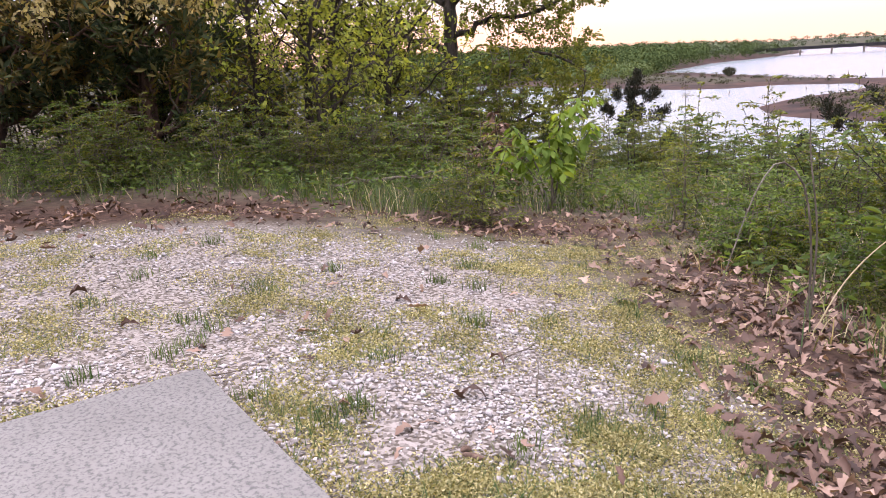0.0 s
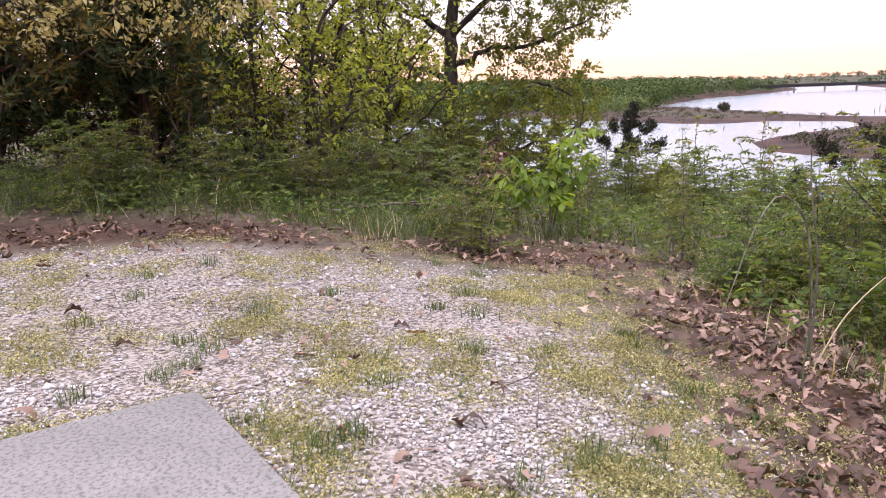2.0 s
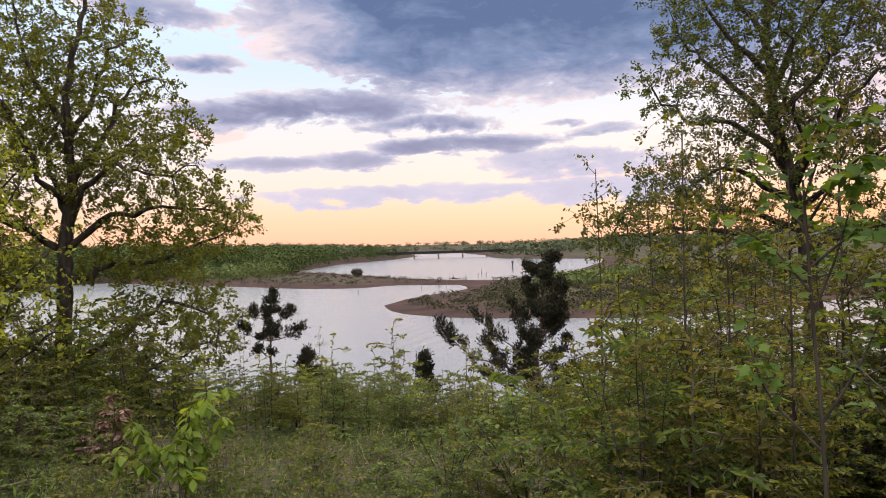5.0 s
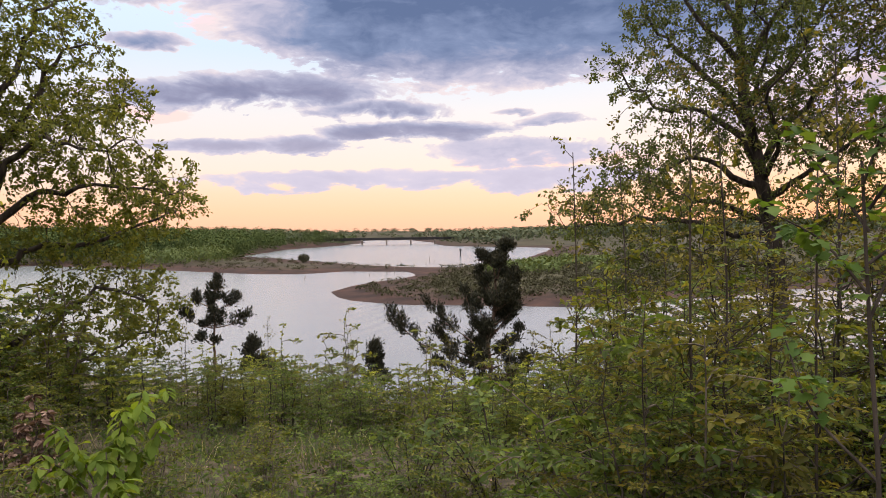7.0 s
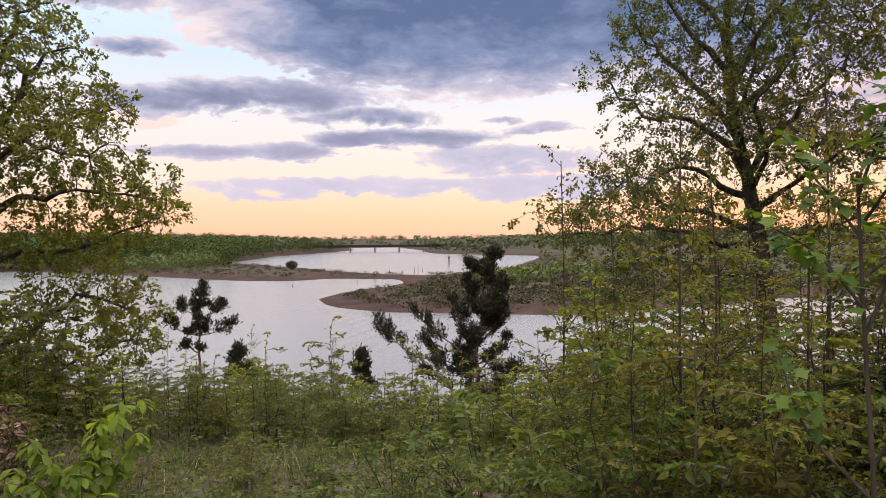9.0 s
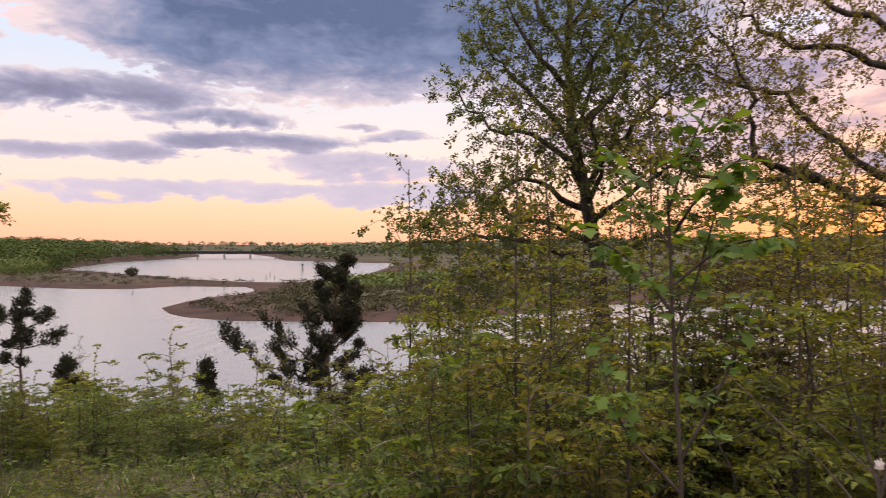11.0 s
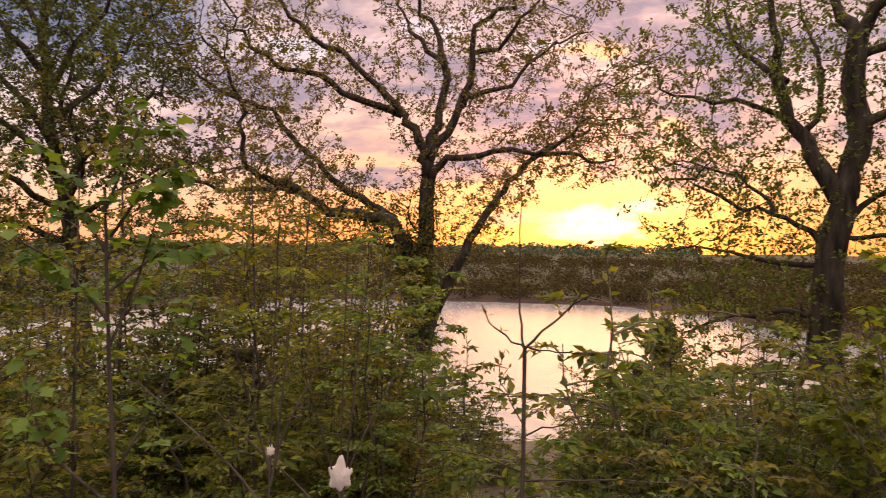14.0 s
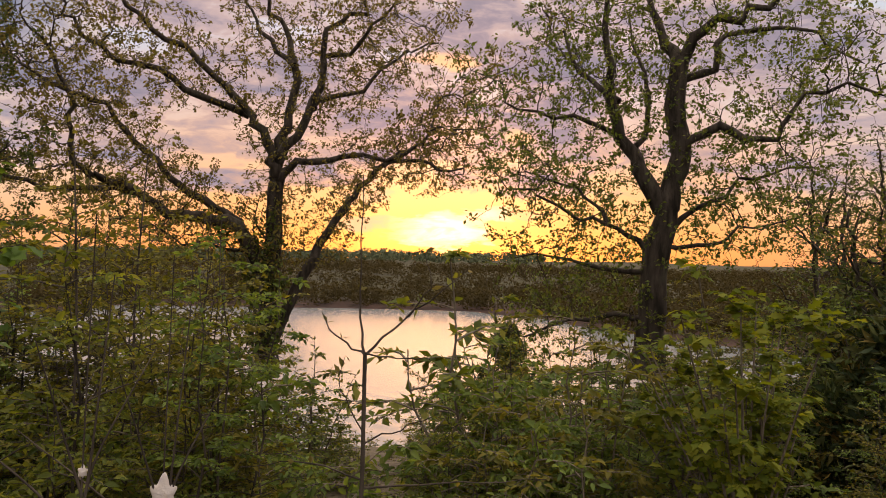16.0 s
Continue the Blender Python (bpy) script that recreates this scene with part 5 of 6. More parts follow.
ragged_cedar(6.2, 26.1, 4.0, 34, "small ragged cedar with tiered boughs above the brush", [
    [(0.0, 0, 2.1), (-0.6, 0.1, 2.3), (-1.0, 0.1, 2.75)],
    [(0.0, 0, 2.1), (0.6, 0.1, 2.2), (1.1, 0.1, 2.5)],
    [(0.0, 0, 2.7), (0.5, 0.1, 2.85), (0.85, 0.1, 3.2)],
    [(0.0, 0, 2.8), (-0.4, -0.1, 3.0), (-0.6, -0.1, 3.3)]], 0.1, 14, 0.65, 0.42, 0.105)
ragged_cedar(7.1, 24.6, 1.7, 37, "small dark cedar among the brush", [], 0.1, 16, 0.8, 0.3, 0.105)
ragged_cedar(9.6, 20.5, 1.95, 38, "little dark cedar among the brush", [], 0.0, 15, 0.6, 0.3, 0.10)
# two made-up cedars fill what is only deep shade beneath the trees
cedar("cedar_tree", on_ground(6.2, -3.5), 2.2, 0.9, 41, "dense cedar added in place of shade at the wood's edge", 2.2, 0.1, start=0.0, density=1.0, spray=0.12)
cedar("cedar_tree", on_ground(8.6, -4.7), 2.7, 1.0, 42, "cedar added in place of the shade under the oaks", 2.0, 0.1, start=0.0, density=0.9, spray=0.13)
cedar("cedar_tree", on_ground(25.0, -2.7), 4.1, 1.8, 39, "dark round cedar on the lower slope", 1.7, 0.2, spray=0.16)

# ---- brush and saplings ----
def leaves_flat(pos, way, length, width, r):
    return leaves(pos, way, length, width, 0.2, r, 1.4)


def line_of_tops(b):
    """How high, in degrees from a standing eye, the brush reaches at a bearing."""
    return np.interp(b, [-45, -15, -5, 4, 12, 19, 23, 28, 34, 38.5, 41, 45, 57, 62, 69, 77, 81, 83.3, 86, 88, 89.5, 92.5, 97.5, 105, 109, 114, 132], [3, 1, -3, -6.5, -7.9, -8.0, -9.4, -10.0, -11.0, -7.4, -4.6, -2.8, -1.6, -1.0, -3.2, -4.6, -6.6, -9.8, -14, -14.3, -11.4, -7.2, -6.2, -6.2, -4, 1, 8])


KINDS = [
    lambda: shrub("shrub", 0.6, 0.6, 51, LEAF_ROW, "low leafy green bush in the rough grass", 6, 9, 0.036, leaf_gap=0.022),
    lambda: shrub("shrub", 0.6, 0.5, 52, LEAF_SHRUB, "low grey-green bush in the rough grass", 5, 9, 0.032, leaf_gap=0.022),
    lambda: shrub("shrub", 1.2, 0.9, 53, LEAF_ROW, "leafy waist-high green bush on the slope", 6, 14, 0.040, leaf_gap=0.019),
    lambda: shrub("shrub", 1.2, 0.8, 54, LEAF_OLIVE, "thin olive-green bush on the slope", 5, 13, 0.036, leaf_gap=0.020),
    lambda: shrub("sapling", 2.1, 1.0, 55, LEAF_SHRUB, "tall thin sapling clump with tiers of fresh leaves", 4, 26, 0.039, "sapling", BARK_OAK, leaf_gap=0.019, arch=0.15),
    lambda: shrub("sapling", 2.1, 0.9, 56, LEAF_OLIVE, "tall thin sapling clump with sparse olive leaves", 3, 24, 0.036, "sapling", BARK_OAK, leaf_gap=0.021, arch=0.1),
    lambda: shrub("sapling", 3.0, 1.2, 57, LEAF_OLIVE, "head-high slender saplings with yellowish leaves", 3, 34, 0.037, "sapling", BARK_OAK, leaf_gap=0.021, branch=0.40, arch=0.1),
    lambda: shrub("sapling", 3.0, 0.9, 58, LEAF_ROW, "head-high slender saplings with drooping green leaves", 3, 34, 0.040, "sapling", BARK_OAK, leaf_gap=0.019, arch=0.25, branch=0.40),
    lambda: shrub("shrub", 1.0, 0.9, 63, LEAF_ROW, "leafy green bush in the thicket", 5, 11, 0.044, leaf_gap=0.032, shape=leaves_flat),
    lambda: shrub("shrub", 1.0, 0.9, 64, LEAF_SHRUB, "twiggy green bush in the thicket", 4, 11, 0.042, leaf_gap=0.034, shape=leaves_flat),
    lambda: shrub("sapling", 2.4, 1.0, 65, LEAF_ROW, "sapling clump with tiers of green leaves", 3, 26, 0.046, "sapling", BARK_OAK, leaf_gap=0.032, shape=leaves_flat, arch=0.15),
    lambda: shrub("sapling", 2.4, 1.0, 67, LEAF_OLIVE, "sapling clump with tiers of olive leaves", 3, 25, 0.044, "sapling", BARK_OAK, leaf_gap=0.034, shape=leaves_flat, arch=0.1),
    lambda: shrub("bush", 1.5, 1.2, 61, LEAF_SHRUB, "green bush on the slope above the lake", 5, 12, 0.07, leaf_gap=0.045, shape=leaves_flat),
    lambda: shrub("bush", 2.4, 1.4, 62, LEAF_OLIVE, "olive bush on the slope above the lake", 5, 15, 0.075, leaf_gap=0.05, shape=leaves_flat),
]
KIND_H = [0.6, 0.6, 1.2, 1.2, 2.1, 2.1, 3.0, 3.0, 1.0, 1.0, 2.4, 2.4, 1.5, 2.4]
made = {}


def put_shrub(r, x, y, h):
    far = math.hypot(x, y)
    k = min((12, 13) if far > 13 else range(8, 12) if far > 5.2 else range(8), key=lambda i: abs(math.log(KIND_H[i] / h)) + r.uniform(0, 0.35))
    s = h / KIND_H[k]
    m = Matrix.Translation(on_ground(x, y, 0.02)) @ Matrix.Rotation(r.uniform(0, 6.28), 4, "Z") @ Matrix.Scale(s, 4)
    if k in made:
        copy_thing(made[k], m)
    else:
        made[k] = KINDS[k]()
        made[k].matrix_basis = m


def scatter_brush():
    r = np.random.default_rng(60)
    for lo, hi, b0, b1, n, low, top in ((2.9, 4.8, 40, 78, 22, 0.75, 1.25), (3.8, 5.2, 92, 104, 7, 0.6, 0.9), (4.8, 9.0, 40, 76, 46, 0.9, 1.35), (4.6, 9.0, 92, 112, 34, 0.8, 1.1), (5.0, 12.0, 111, 130, 34, 0.6, 1.0), (6.6, 7.6, -34, -4, 24, 1, 1), (9.5, 12.5, -42, -9, 26, 0.8, 1.3), (6.2, 7.8, -6, 24, 9, 0.3, 0.5), (3.8, 6.5, 24, 36, 8, 0.3, 0.6), (8.0, 11.5, 2, 37, 12, 0.5, 0.9), (7.0, 10.0, -14, 2, 16, 0.25, 0.55), (11.5, 17.0, -15, 1, 18, 0.8, 1.1), (9.0, 13.0, -16, 112, 54, 0.62, 1.12), (13.0, 20.0, -8, 112, 64, 0.65, 1.1), (20.0, 48.0, -6, 112, 60, 0.65, 1.1), (44.0, 64.0, 79, 97, 46, 1, 1)):
        for _ in range(n):
            d = lo * (hi / lo) ** r.uniform()
            b = r.uniform(b0, b1)
            x, y = 0.4 + d * math.sin(radians(b)), 0.6 + d * math.cos(radians(b))
            g = float(height(x, y))
            h = 1.7 + math.tan(radians(float(line_of_tops(b)))) * d - g
            if 3 < b < 36 and y < 12:
                h = min(h, 0.98 - math.tan(radians(4.6)) * math.hypot(x, y) - g)
            h *= r.uniform(low, top)
            if b < -4 and d < 7.7:
                h = r.uniform(0.35, 0.8)
            if lo > 40:
                h = r.uniform(1.3, 2.4)
            h = min(h, 3.6 if d > 5 else 3.0)
            if h < 0.28 or (x < 1.7 and y < 5.6):
                continue
            put_shrub(r, x, y, h)


scatter_brush()


def edge_bushes():
    """Knee-high bushes where the clearing meets the rough grass."""
    r = np.random.default_rng(66)
    for x0, x1, y0, y1, n in ((-0.6, 3.2, 5.3, 6.6, 7), (1.6, 2.6, 3.3, 5.2, 12), (-4.0, -0.8, 6.0, 7.2, 14), (1.75, 2.5, 2.2, 3.3, 6)):
        for _ in range(n):
            put_shrub(r, r.uniform(x0, x1), r.uniform(y0, y1), r.uniform(0.28, 0.62))


edge_bushes()
sprout_oak = shrub("oak_sprout", 0.8, 0.5, 68, DRY_LEAF, "small oak sprout holding withered reddish-brown leaves", 3, 8, 0.062, "sapling", BARK_OAK, leaf_gap=0.03, branch=0.34)
sprout_oak.matrix_basis = Matrix.Translation(on_ground(0.32, 6.95, 0.02))


# ---- single saplings and stems ----
def oval_leaves(pos, way, length, width, r):
    """Broad smooth leaves with a raised rim, eight faces each."""
    n = len(pos)
    way = unit(way)
    side = unit(np.cross(way, r.normal(size=(n, 3)) * 0.35 + [0, 0, 1]))
    up = np.cross(side, way)
    length, width = np.broadcast_to(length, n)[:, None], np.broadcast_to(width, n)[:, None]
    rows = [(0, 0, 0), (0.22, 0.24, 0.04), (0.55, 0.5, 0.05), (0.82, 0.36, 0.0), (1.0, 0.0, -0.16), (0.82, -0.36, 0.0), (0.55, -0.5, 0.05), (0.22, -0.24, 0.04), (0.5, 0.0, 0.0)]
    v = np.stack([pos + way * length * a + side * width * b + up * length * c for a, b, c in rows], 1).reshape(-1, 3)
    k = np.arange(n)[:, None] * 9
    f = np.concatenate([k + [8, i, (i + 1) % 8] for i in range(8)], 0)
    return v, f


def whorls(r, tips, count, length, width, shape, down=-0.25):
    """Leaf rosettes at shoot tips."""
    pos, way = [], []
    for p, d in tips:
        a = r.uniform(0, 6.28) + np.arange(count) * 2.4
        pos.append(p + d * r.uniform(-0.05, 0.03, count)[:, None])
        way.append(np.stack([np.cos(a), np.sin(a), r.normal(down, 0.3, count)], 1) + d * 0.5)
    pos, way = np.concatenate(pos), np.concatenate(way)
    s = r.uniform(0.65, 1.2, len(pos))
    return shape(pos, way, length * s, width * s, r)


def hickory_sapling():
    r = np.random.default_rng(71)
    root = tagged(new("hickory_sapling"), "small hickory sapling with broad drooping yellow-green leaves", "sapling")
    root.location = on_ground(0.74, 5.85, 0.02)
    tips = []
    for n, (x, y, h) in enumerate([(-0.24, 0.3, 0.74), (0.10, 0.05, 0.86), (0.24, 0.15, 0.98), (-0.02, -0.1, 0.66), (-0.36, 0.25, 0.60), (0.34, 0.1, 0.72)]):
        path = spline([(0, 0, -0.05), (x * 0.3, y, h * 0.45), (x, y, h * 0.9)], 9)
        v, f = tubes([(path, np.linspace(0.011, 0.004, 9))], 6)
        raw_part("stem", v, f, BARK_YOUNG, root, smooth=True)
        for s in (5, 6, 7, 8):
            d = unit(path[s] - path[s - 1])
            tips.append((path[s], d))
            side = path[s] + r.normal(size=3) * 0.09
            tips.append((side, d))
    v, f = whorls(r, tips, 6, 0.120, 0.056, oval_leaves, -1.1)
    tagged(raw_part("foliage", v, f, LEAF_LIME, root, "broad drooping yellow-green leaves"), kind="stuff")


def maple_sapling():
    r = np.random.default_rng(72)
    root = tagged(new("maple_sapling"), "slender maple sapling with large lobed green leaves", "sapling")
    base = on_ground(2.52, 2.02, 0.02)
    root.location = base
    facing(root, 59)
    g = 1.7 - base[2]
    tips = []
    for n, ctrl in enumerate([
        [(0, 0, -0.05), (0.03, 0, g * 0.5), (0.0, 0, g - 0.30), (-0.02, 0, g + 0.20)],
        [(0, 0, g - 0.30), (0.08, 0.05, g - 0.08), (0.16, 0.08, g + 0.22)],
        [(0.0, 0, g - 0.22), (-0.13, 0, g - 0.05), (-0.27, 0.02, g + 0.04)],
        [(0.0, 0, g - 0.12), (0.15, 0, g + 0.0), (0.32, 0, g + 0.04)],
        [(0.0, 0, g - 0.02), (-0.10, 0.04, g + 0.14), (-0.20, 0.05, g + 0.27)],
        [(0.0, 0, g + 0.05), (0.10, -0.04, g + 0.20), (0.22, -0.05, g + 0.30)],
        [(0.02, 0, g - 0.7), (0.16, 0.1, g - 0.45), (0.26, 0.1, g - 0.16)],
        [(0.02, 0, g - 0.8), (-0.16, 0, g - 0.6), (-0.24, 0.05, g - 0.38)],
        [(-0.02, 0, g + 0.12), (0.04, 0.02, g + 0.30), (0.10, 0.02, g + 0.46)],
    ]):
        path = spline(ctrl, 12)
        v, f = tubes([(path, np.linspace(0.011, 0.005, 12) if n == 0 else np.linspace(0.006, 0.0025, 12))], 6)
        raw_part("stem", v, f, BARK_OAK, root, smooth=True)
        for s in range(8 if n == 0 else 5, 12):
            tips.append((path[s] + r.normal(size=3) * 0.035, unit(path[s] - path[s - 1])))
    v, f = whorls(r, tips, 6, 0.062, 0.052, lobed_leaves, -0.6)
    tagged(raw_part("foliage", v, f, LEAF_BRIGHT, root, "lobed fresh green leaves"), kind="stuff")


def bare_sapling():
    r = np.random.default_rng(73)
    root = tagged(new("bare_sapling"), "thin nearly bare sapling forking at the top", "sapling")
    base = on_ground(2.94, 0.745, 0.02)
    root.location = base
    facing(root, 86.4)
    g = 1.7 - base[2] - 0.31
    stems = [([(0, 0, -0.05), (0.0, 0, g * 0.5), (0.0, 0, g)], 0.013, 0.010), ([(0, 0, g), (-0.02, 0.02, g + 0.12), (-0.02, 0, g + 0.30), (-0.02, 0, g + 0.62)], 0.008, 0.002), ([(0, 0, g), (-0.06, 0, g + 0.04), (-0.12, 0.02, g + 0.09), (-0.15, 0, g + 0.15)], 0.006, 0.002), ([(0, 0, g), (0.07, 0, g + 0.07), (0.15, 0.05, g + 0.13), (0.26, 0.05, g + 0.22), (0.36, 0.05, g + 0.3)], 0.008, 0.002), ([(0.15, 0.05, g + 0.13), (0.22, 0, g + 0.25), (0.2, 0, g + 0.36)], 0.004, 0.0015), ([(0, 0, g + 0.01), (0.12, -0.05, g), (0.22, -0.05, g)], 0.005, 0.0015), ([(0, 0, g - 0.30), (0.14, 0, g - 0.24), (0.3, 0, g - 0.18)], 0.005, 0.0015), ([(0, 0, g - 0.45), (0.3, 0, g - 0.43), (0.66, 0.1, g - 0.46)], 0.006, 0.0015), ([(0, 0, g - 0.42), (-0.2, 0, g - 0.36), (-0.42, 0.1, g - 0.4)], 0.005, 0.0015), ([(0, 0, g - 0.26), (-0.08, 0, g - 0.1), (-0.07, 0, g + 0.0)], 0.004, 0.0015)]
    pos, way = [], []
    for n, (ctrl, a, b) in enumerate(stems):
        path = spline(ctrl, 10) + r.normal(size=(10, 3)) * (0.004 if n else 0.002)
        path[0] = ctrl[0]
        v, f = tubes([(path, np.linspace(a, b, 10) * 0.7)], 6)
        raw_part("trunk" if n == 0 else "branch", v, f, BARK_OAK, root, smooth=True)
        if n:
            for k in range(5):
                pos.append(path[r.integers(3, 10)])
                way.append(r.normal(size=3) + [0, 0, 0.2])
    v, f = leaves(np.array(pos), np.array(way), r.uniform(0.02, 0.045, len(pos)), 0.016, 0.2, r)
    tagged(raw_part("foliage", v, f, LEAF_OAK_RUST, root, "few small reddish new leaves"), kind="stuff")


def web_tent(at, size, seed, label):
    """A silk tent stretched between twigs."""
    root = tagged(new("web_tent"), label, "web tent", "web tents")
    at = Vector(at)
    root.location = at
    facing(root, 72)
    horns = [Vector(h).normalized() for h in ((0.05, 0, 1), (-0.8, 0.1, 0.5), (0.85, 0, 0.35), (-0.75, 0, -0.7), (0.85, 0.1, -0.7), (0.0, -0.3, -1))]
    bm = bmesh.new()
    bmesh.ops.create_icosphere(bm, subdivisions=4, radius=1.0)
    for v in bm.verts:
        d = v.co.normalized()
        pull = max((math.exp(-((d.angle(h) / 0.34) ** 1.4)) * (1.0 if n == 0 else 0.5) for n, h in enumerate(horns)))
        v.co = Vector((d.x * 0.85, d.y * 0.45, d.z)) * size * (0.88 + pull + 0.05 * noise.noise(d * 3.5 + Vector((seed, 0, 0))))
    for f in bm.faces:
        f.smooth = True
    part("silk", bm, WEB, root)
    drop = at.z - float(height(at.x, at.y))
    for ctrl in ([(0.02, 0.01, -drop - 0.02), (0.0, 0.0, -0.3), (0.0, 0.0, 0.03), (0.01, 0.02, 0.55)], [(0.0, 0.0, -0.08), (0.03, 0.0, 0.04), (0.14, 0.02, 0.26)], [(0.0, 0, -0.05), (-0.03, 0, 0.05), (-0.10, 0.02, 0.28)], [(0.01, 0, -0.03), (0.02, 0, 0.08), (0.05, 0.02, 0.42)], [(0.0, 0, -0.15), (-0.1, 0, -0.02), (-0.3, 0.02, 0.16)]):
        path = spline(ctrl, 10)
        v, f = tubes([(path, np.linspace(0.0038, 0.0013, 10))], 5)
        raw_part("twig", v, f, BARK_OAK, root, smooth=True)


def lobed_sapling():
    """A dense oak sapling with deeply lobed leaves."""
    r = np.random.default_rng(75)
    root = tagged(new("oak_sapling"), "dense oak sapling with lobed yellow-green leaves", "sapling")
    base = on_ground(4.25, -1.2, 0.02)
    root.location = base
    facing(root, 115)
    tips = []
    for k in range(26):
        a, out = r.uniform(0, 6.28), r.uniform(0.1, 0.72)
        h = (2.5 - 0.6 * out) * r.uniform(0.55, 1.0)
        path = spline([(0, 0, -0.03), (math.cos(a) * out * 0.3, math.sin(a) * out * 0.3, h * 0.5), (math.cos(a) * out, math.sin(a) * out, h)], 11)
        v, f = tubes([(path, np.linspace(0.011, 0.004, 11))], 6)
        raw_part("stem", v, f, BARK_YOUNG, root, smooth=True)
        for p, q in sprout(r, path, np.linspace(0.01, 0.004, 11), 9, 0.22, 0.25, 0.1, 0.25, n=4):
            v, f = tubes([(p, q)], 4)
            raw_part("shoot", v, f, BARK_YOUNG, root)
            tips += [(p[-1], unit(p[-1] - p[-2])), (p[2], unit(p[2] - p[1]))]
        tips.append((path[-1], unit(path[-1] - path[-2])))
    v, f = whorls(r, tips, 8, 0.074, 0.048, lobed_leaves, -0.35)
    tagged(raw_part("foliage", v, f, LEAF_GOLD, root, "lobed leaves with sunlight put into their colour"), kind="stuff")


def broadleaf_shrub(spots):
    """A low shrub with large plain leaves in tiers."""
    r = np.random.default_rng(78)
    root = tagged(new("broadleaf_shrub"), "low shrub with broad fresh green leaves in the grass", "shrub", "broadleaf shrubs")
    tips = []
    for k in range(11):
        a, out, h = r.uniform(0, 6.28), r.uniform(0.12, 0.55), r.uniform(0.5, 1.05)
        path = spline([(0, 0, -0.05), (math.cos(a) * out * 0.4, math.sin(a) * out * 0.4, h * 0.55), (math.cos(a) * out, math.sin(a) * out, h)], 10)
        v, f = tubes([(path, np.linspace(0.008, 0.003, 10))], 6)
        raw_part("stem", v, f, BARK_OAK, root, smooth=True)
        for p, q in sprout(r, path, np.linspace(0.007, 0.003, 10), 6, 0.2, 0.2, 0.05, 0.3, 0.95, 4):
            v, f = tubes([(p, q)], 4)
            raw_part("shoot", v, f, BARK_OAK, root)
            tips.append((p[-1], unit(p[-1] - p[-2])))
        tips += [(path[k], unit(path[k] - path[k - 1])) for k in (7, 9)]
    v, f = whorls(r, tips, 6, 0.070, 0.036, oval_leaves, -0.25)
    tagged(raw_part("foliage", v, f, LEAF_ROW, root, "broad fresh green leaves"), kind="stuff")
    for n, (x, y, s, turn) in enumerate(spots):
        m = Matrix.Translation(on_ground(x, y, 0.0)) @ Matrix.Rotation(radians(turn), 4, "Z") @ Matrix.Scale(s, 4)
        if n:
            copy_thing(root, m)
        else:
            first = m
    root.matrix_basis = first


def fallen_branch():
    root = tagged(new("fallen_branch"), "bleached fallen branch lying in the grass", "branch")
    root.location = on_ground(-0.62, 6.55, -0.10)
    r = np.random.default_rng(76)
    for ctrl, a in (([(-0.55, 0, 0.0), (-0.2, 0.05, 0.04), (0.2, 0.02, 0.05), (0.6, 0.0, 0.02)], 0.022), ([(0.1, 0.02, 0.05), (0.3, -0.1, 0.10), (0.45, -0.15, 0.12)], 0.012), ([(-0.2, 0.05, 0.04), (-0.35, -0.1, 0.09), (-0.5, -0.12, 0.10)], 0.012)):
        path = spline(ctrl, 12) + r.normal(size=(12, 3)) * 0.006
        v, f = tubes([(path, np.linspace(a, a * 0.4, 12))], 7)
        raw_part("limb", v, f, BARK_YOUNG, root, smooth=True)


def cane(ctrl, label, thick=0.005, mat=None):
    root = tagged(new("cane"), label, "cane")
    x, y = ctrl[0][:2]
    root.location = on_ground(x, y, 0.02)
    path = spline([(a - x, b - y, c) for a, b, c in ctrl], 16)
    v, f = tubes([(path, np.linspace(thick, thick * 0.35, 16))], 6)
    raw_part("stalk", v, f, mat or BARK_YOUNG, root, smooth=True)


def slender_trees():
    """The row of little dark-stemmed trees along the brow of the slope."""
    r = np.random.default_rng(79)
    kinds = []
    for n, (leaf, tiers, wide, words) in enumerate(((LEAF_YELLOW, 22, 0.56, "airy yellow-green crown"), (LEAF_ROW, 28, 0.64, "layered green crown"), (LEAF_ROW, 25, 0.52, "fresh green crown"), (LEAF_SHRUB, 24, 0.66, "spreading olive-green crown"))):
        root = shrub("little_tree", 2.0, 0.5, 190 + n, leaf, "little tree with a thin dark trunk and " + words, 2 if n == 3 else 1, tiers, 0.052, "tree", BARK_OAK, 0.30, 0.18, 0.0145, wide, leaves_flat, 2.5)
        kinds.append(tagged(root, group="little trees on the brow"))
    first = set()
    for k in range(112):
        b = -2.0 + k * 0.37 + r.normal() * 0.7
        d = (r.uniform(8.4, 9.6), r.uniform(9.6, 11.4), r.uniform(11.4, 14.0))[k % 3]
        x, y = 0.3 + d * math.sin(radians(b)), 0.7 + d * math.cos(radians(b))
        top = float(line_of_tops(b)) + r.uniform(-0.8, 1.5)
        h = 1.7 + math.tan(radians(top)) * d - float(height(x, y))
        if h < 0.8:
            continue
        m = Matrix.Translation(on_ground(x, y, 0.0)) @ Matrix.Rotation(r.uniform(0, 6.28), 4, "Z") @ Matrix.Scale(h / 2.05, 4)
        j = int(r.choice(4, p=[0.2, 0.34, 0.26, 0.2]))
        if j in first:
            copy_thing(kinds[j], m)
        else:
            first.add(j)
            kinds[j].matrix_basis = m
    for j in range(4):
        if j not in first:
            kinds[j].matrix_basis = Matrix.Translation(on_ground(4.0 + j, 10.5))


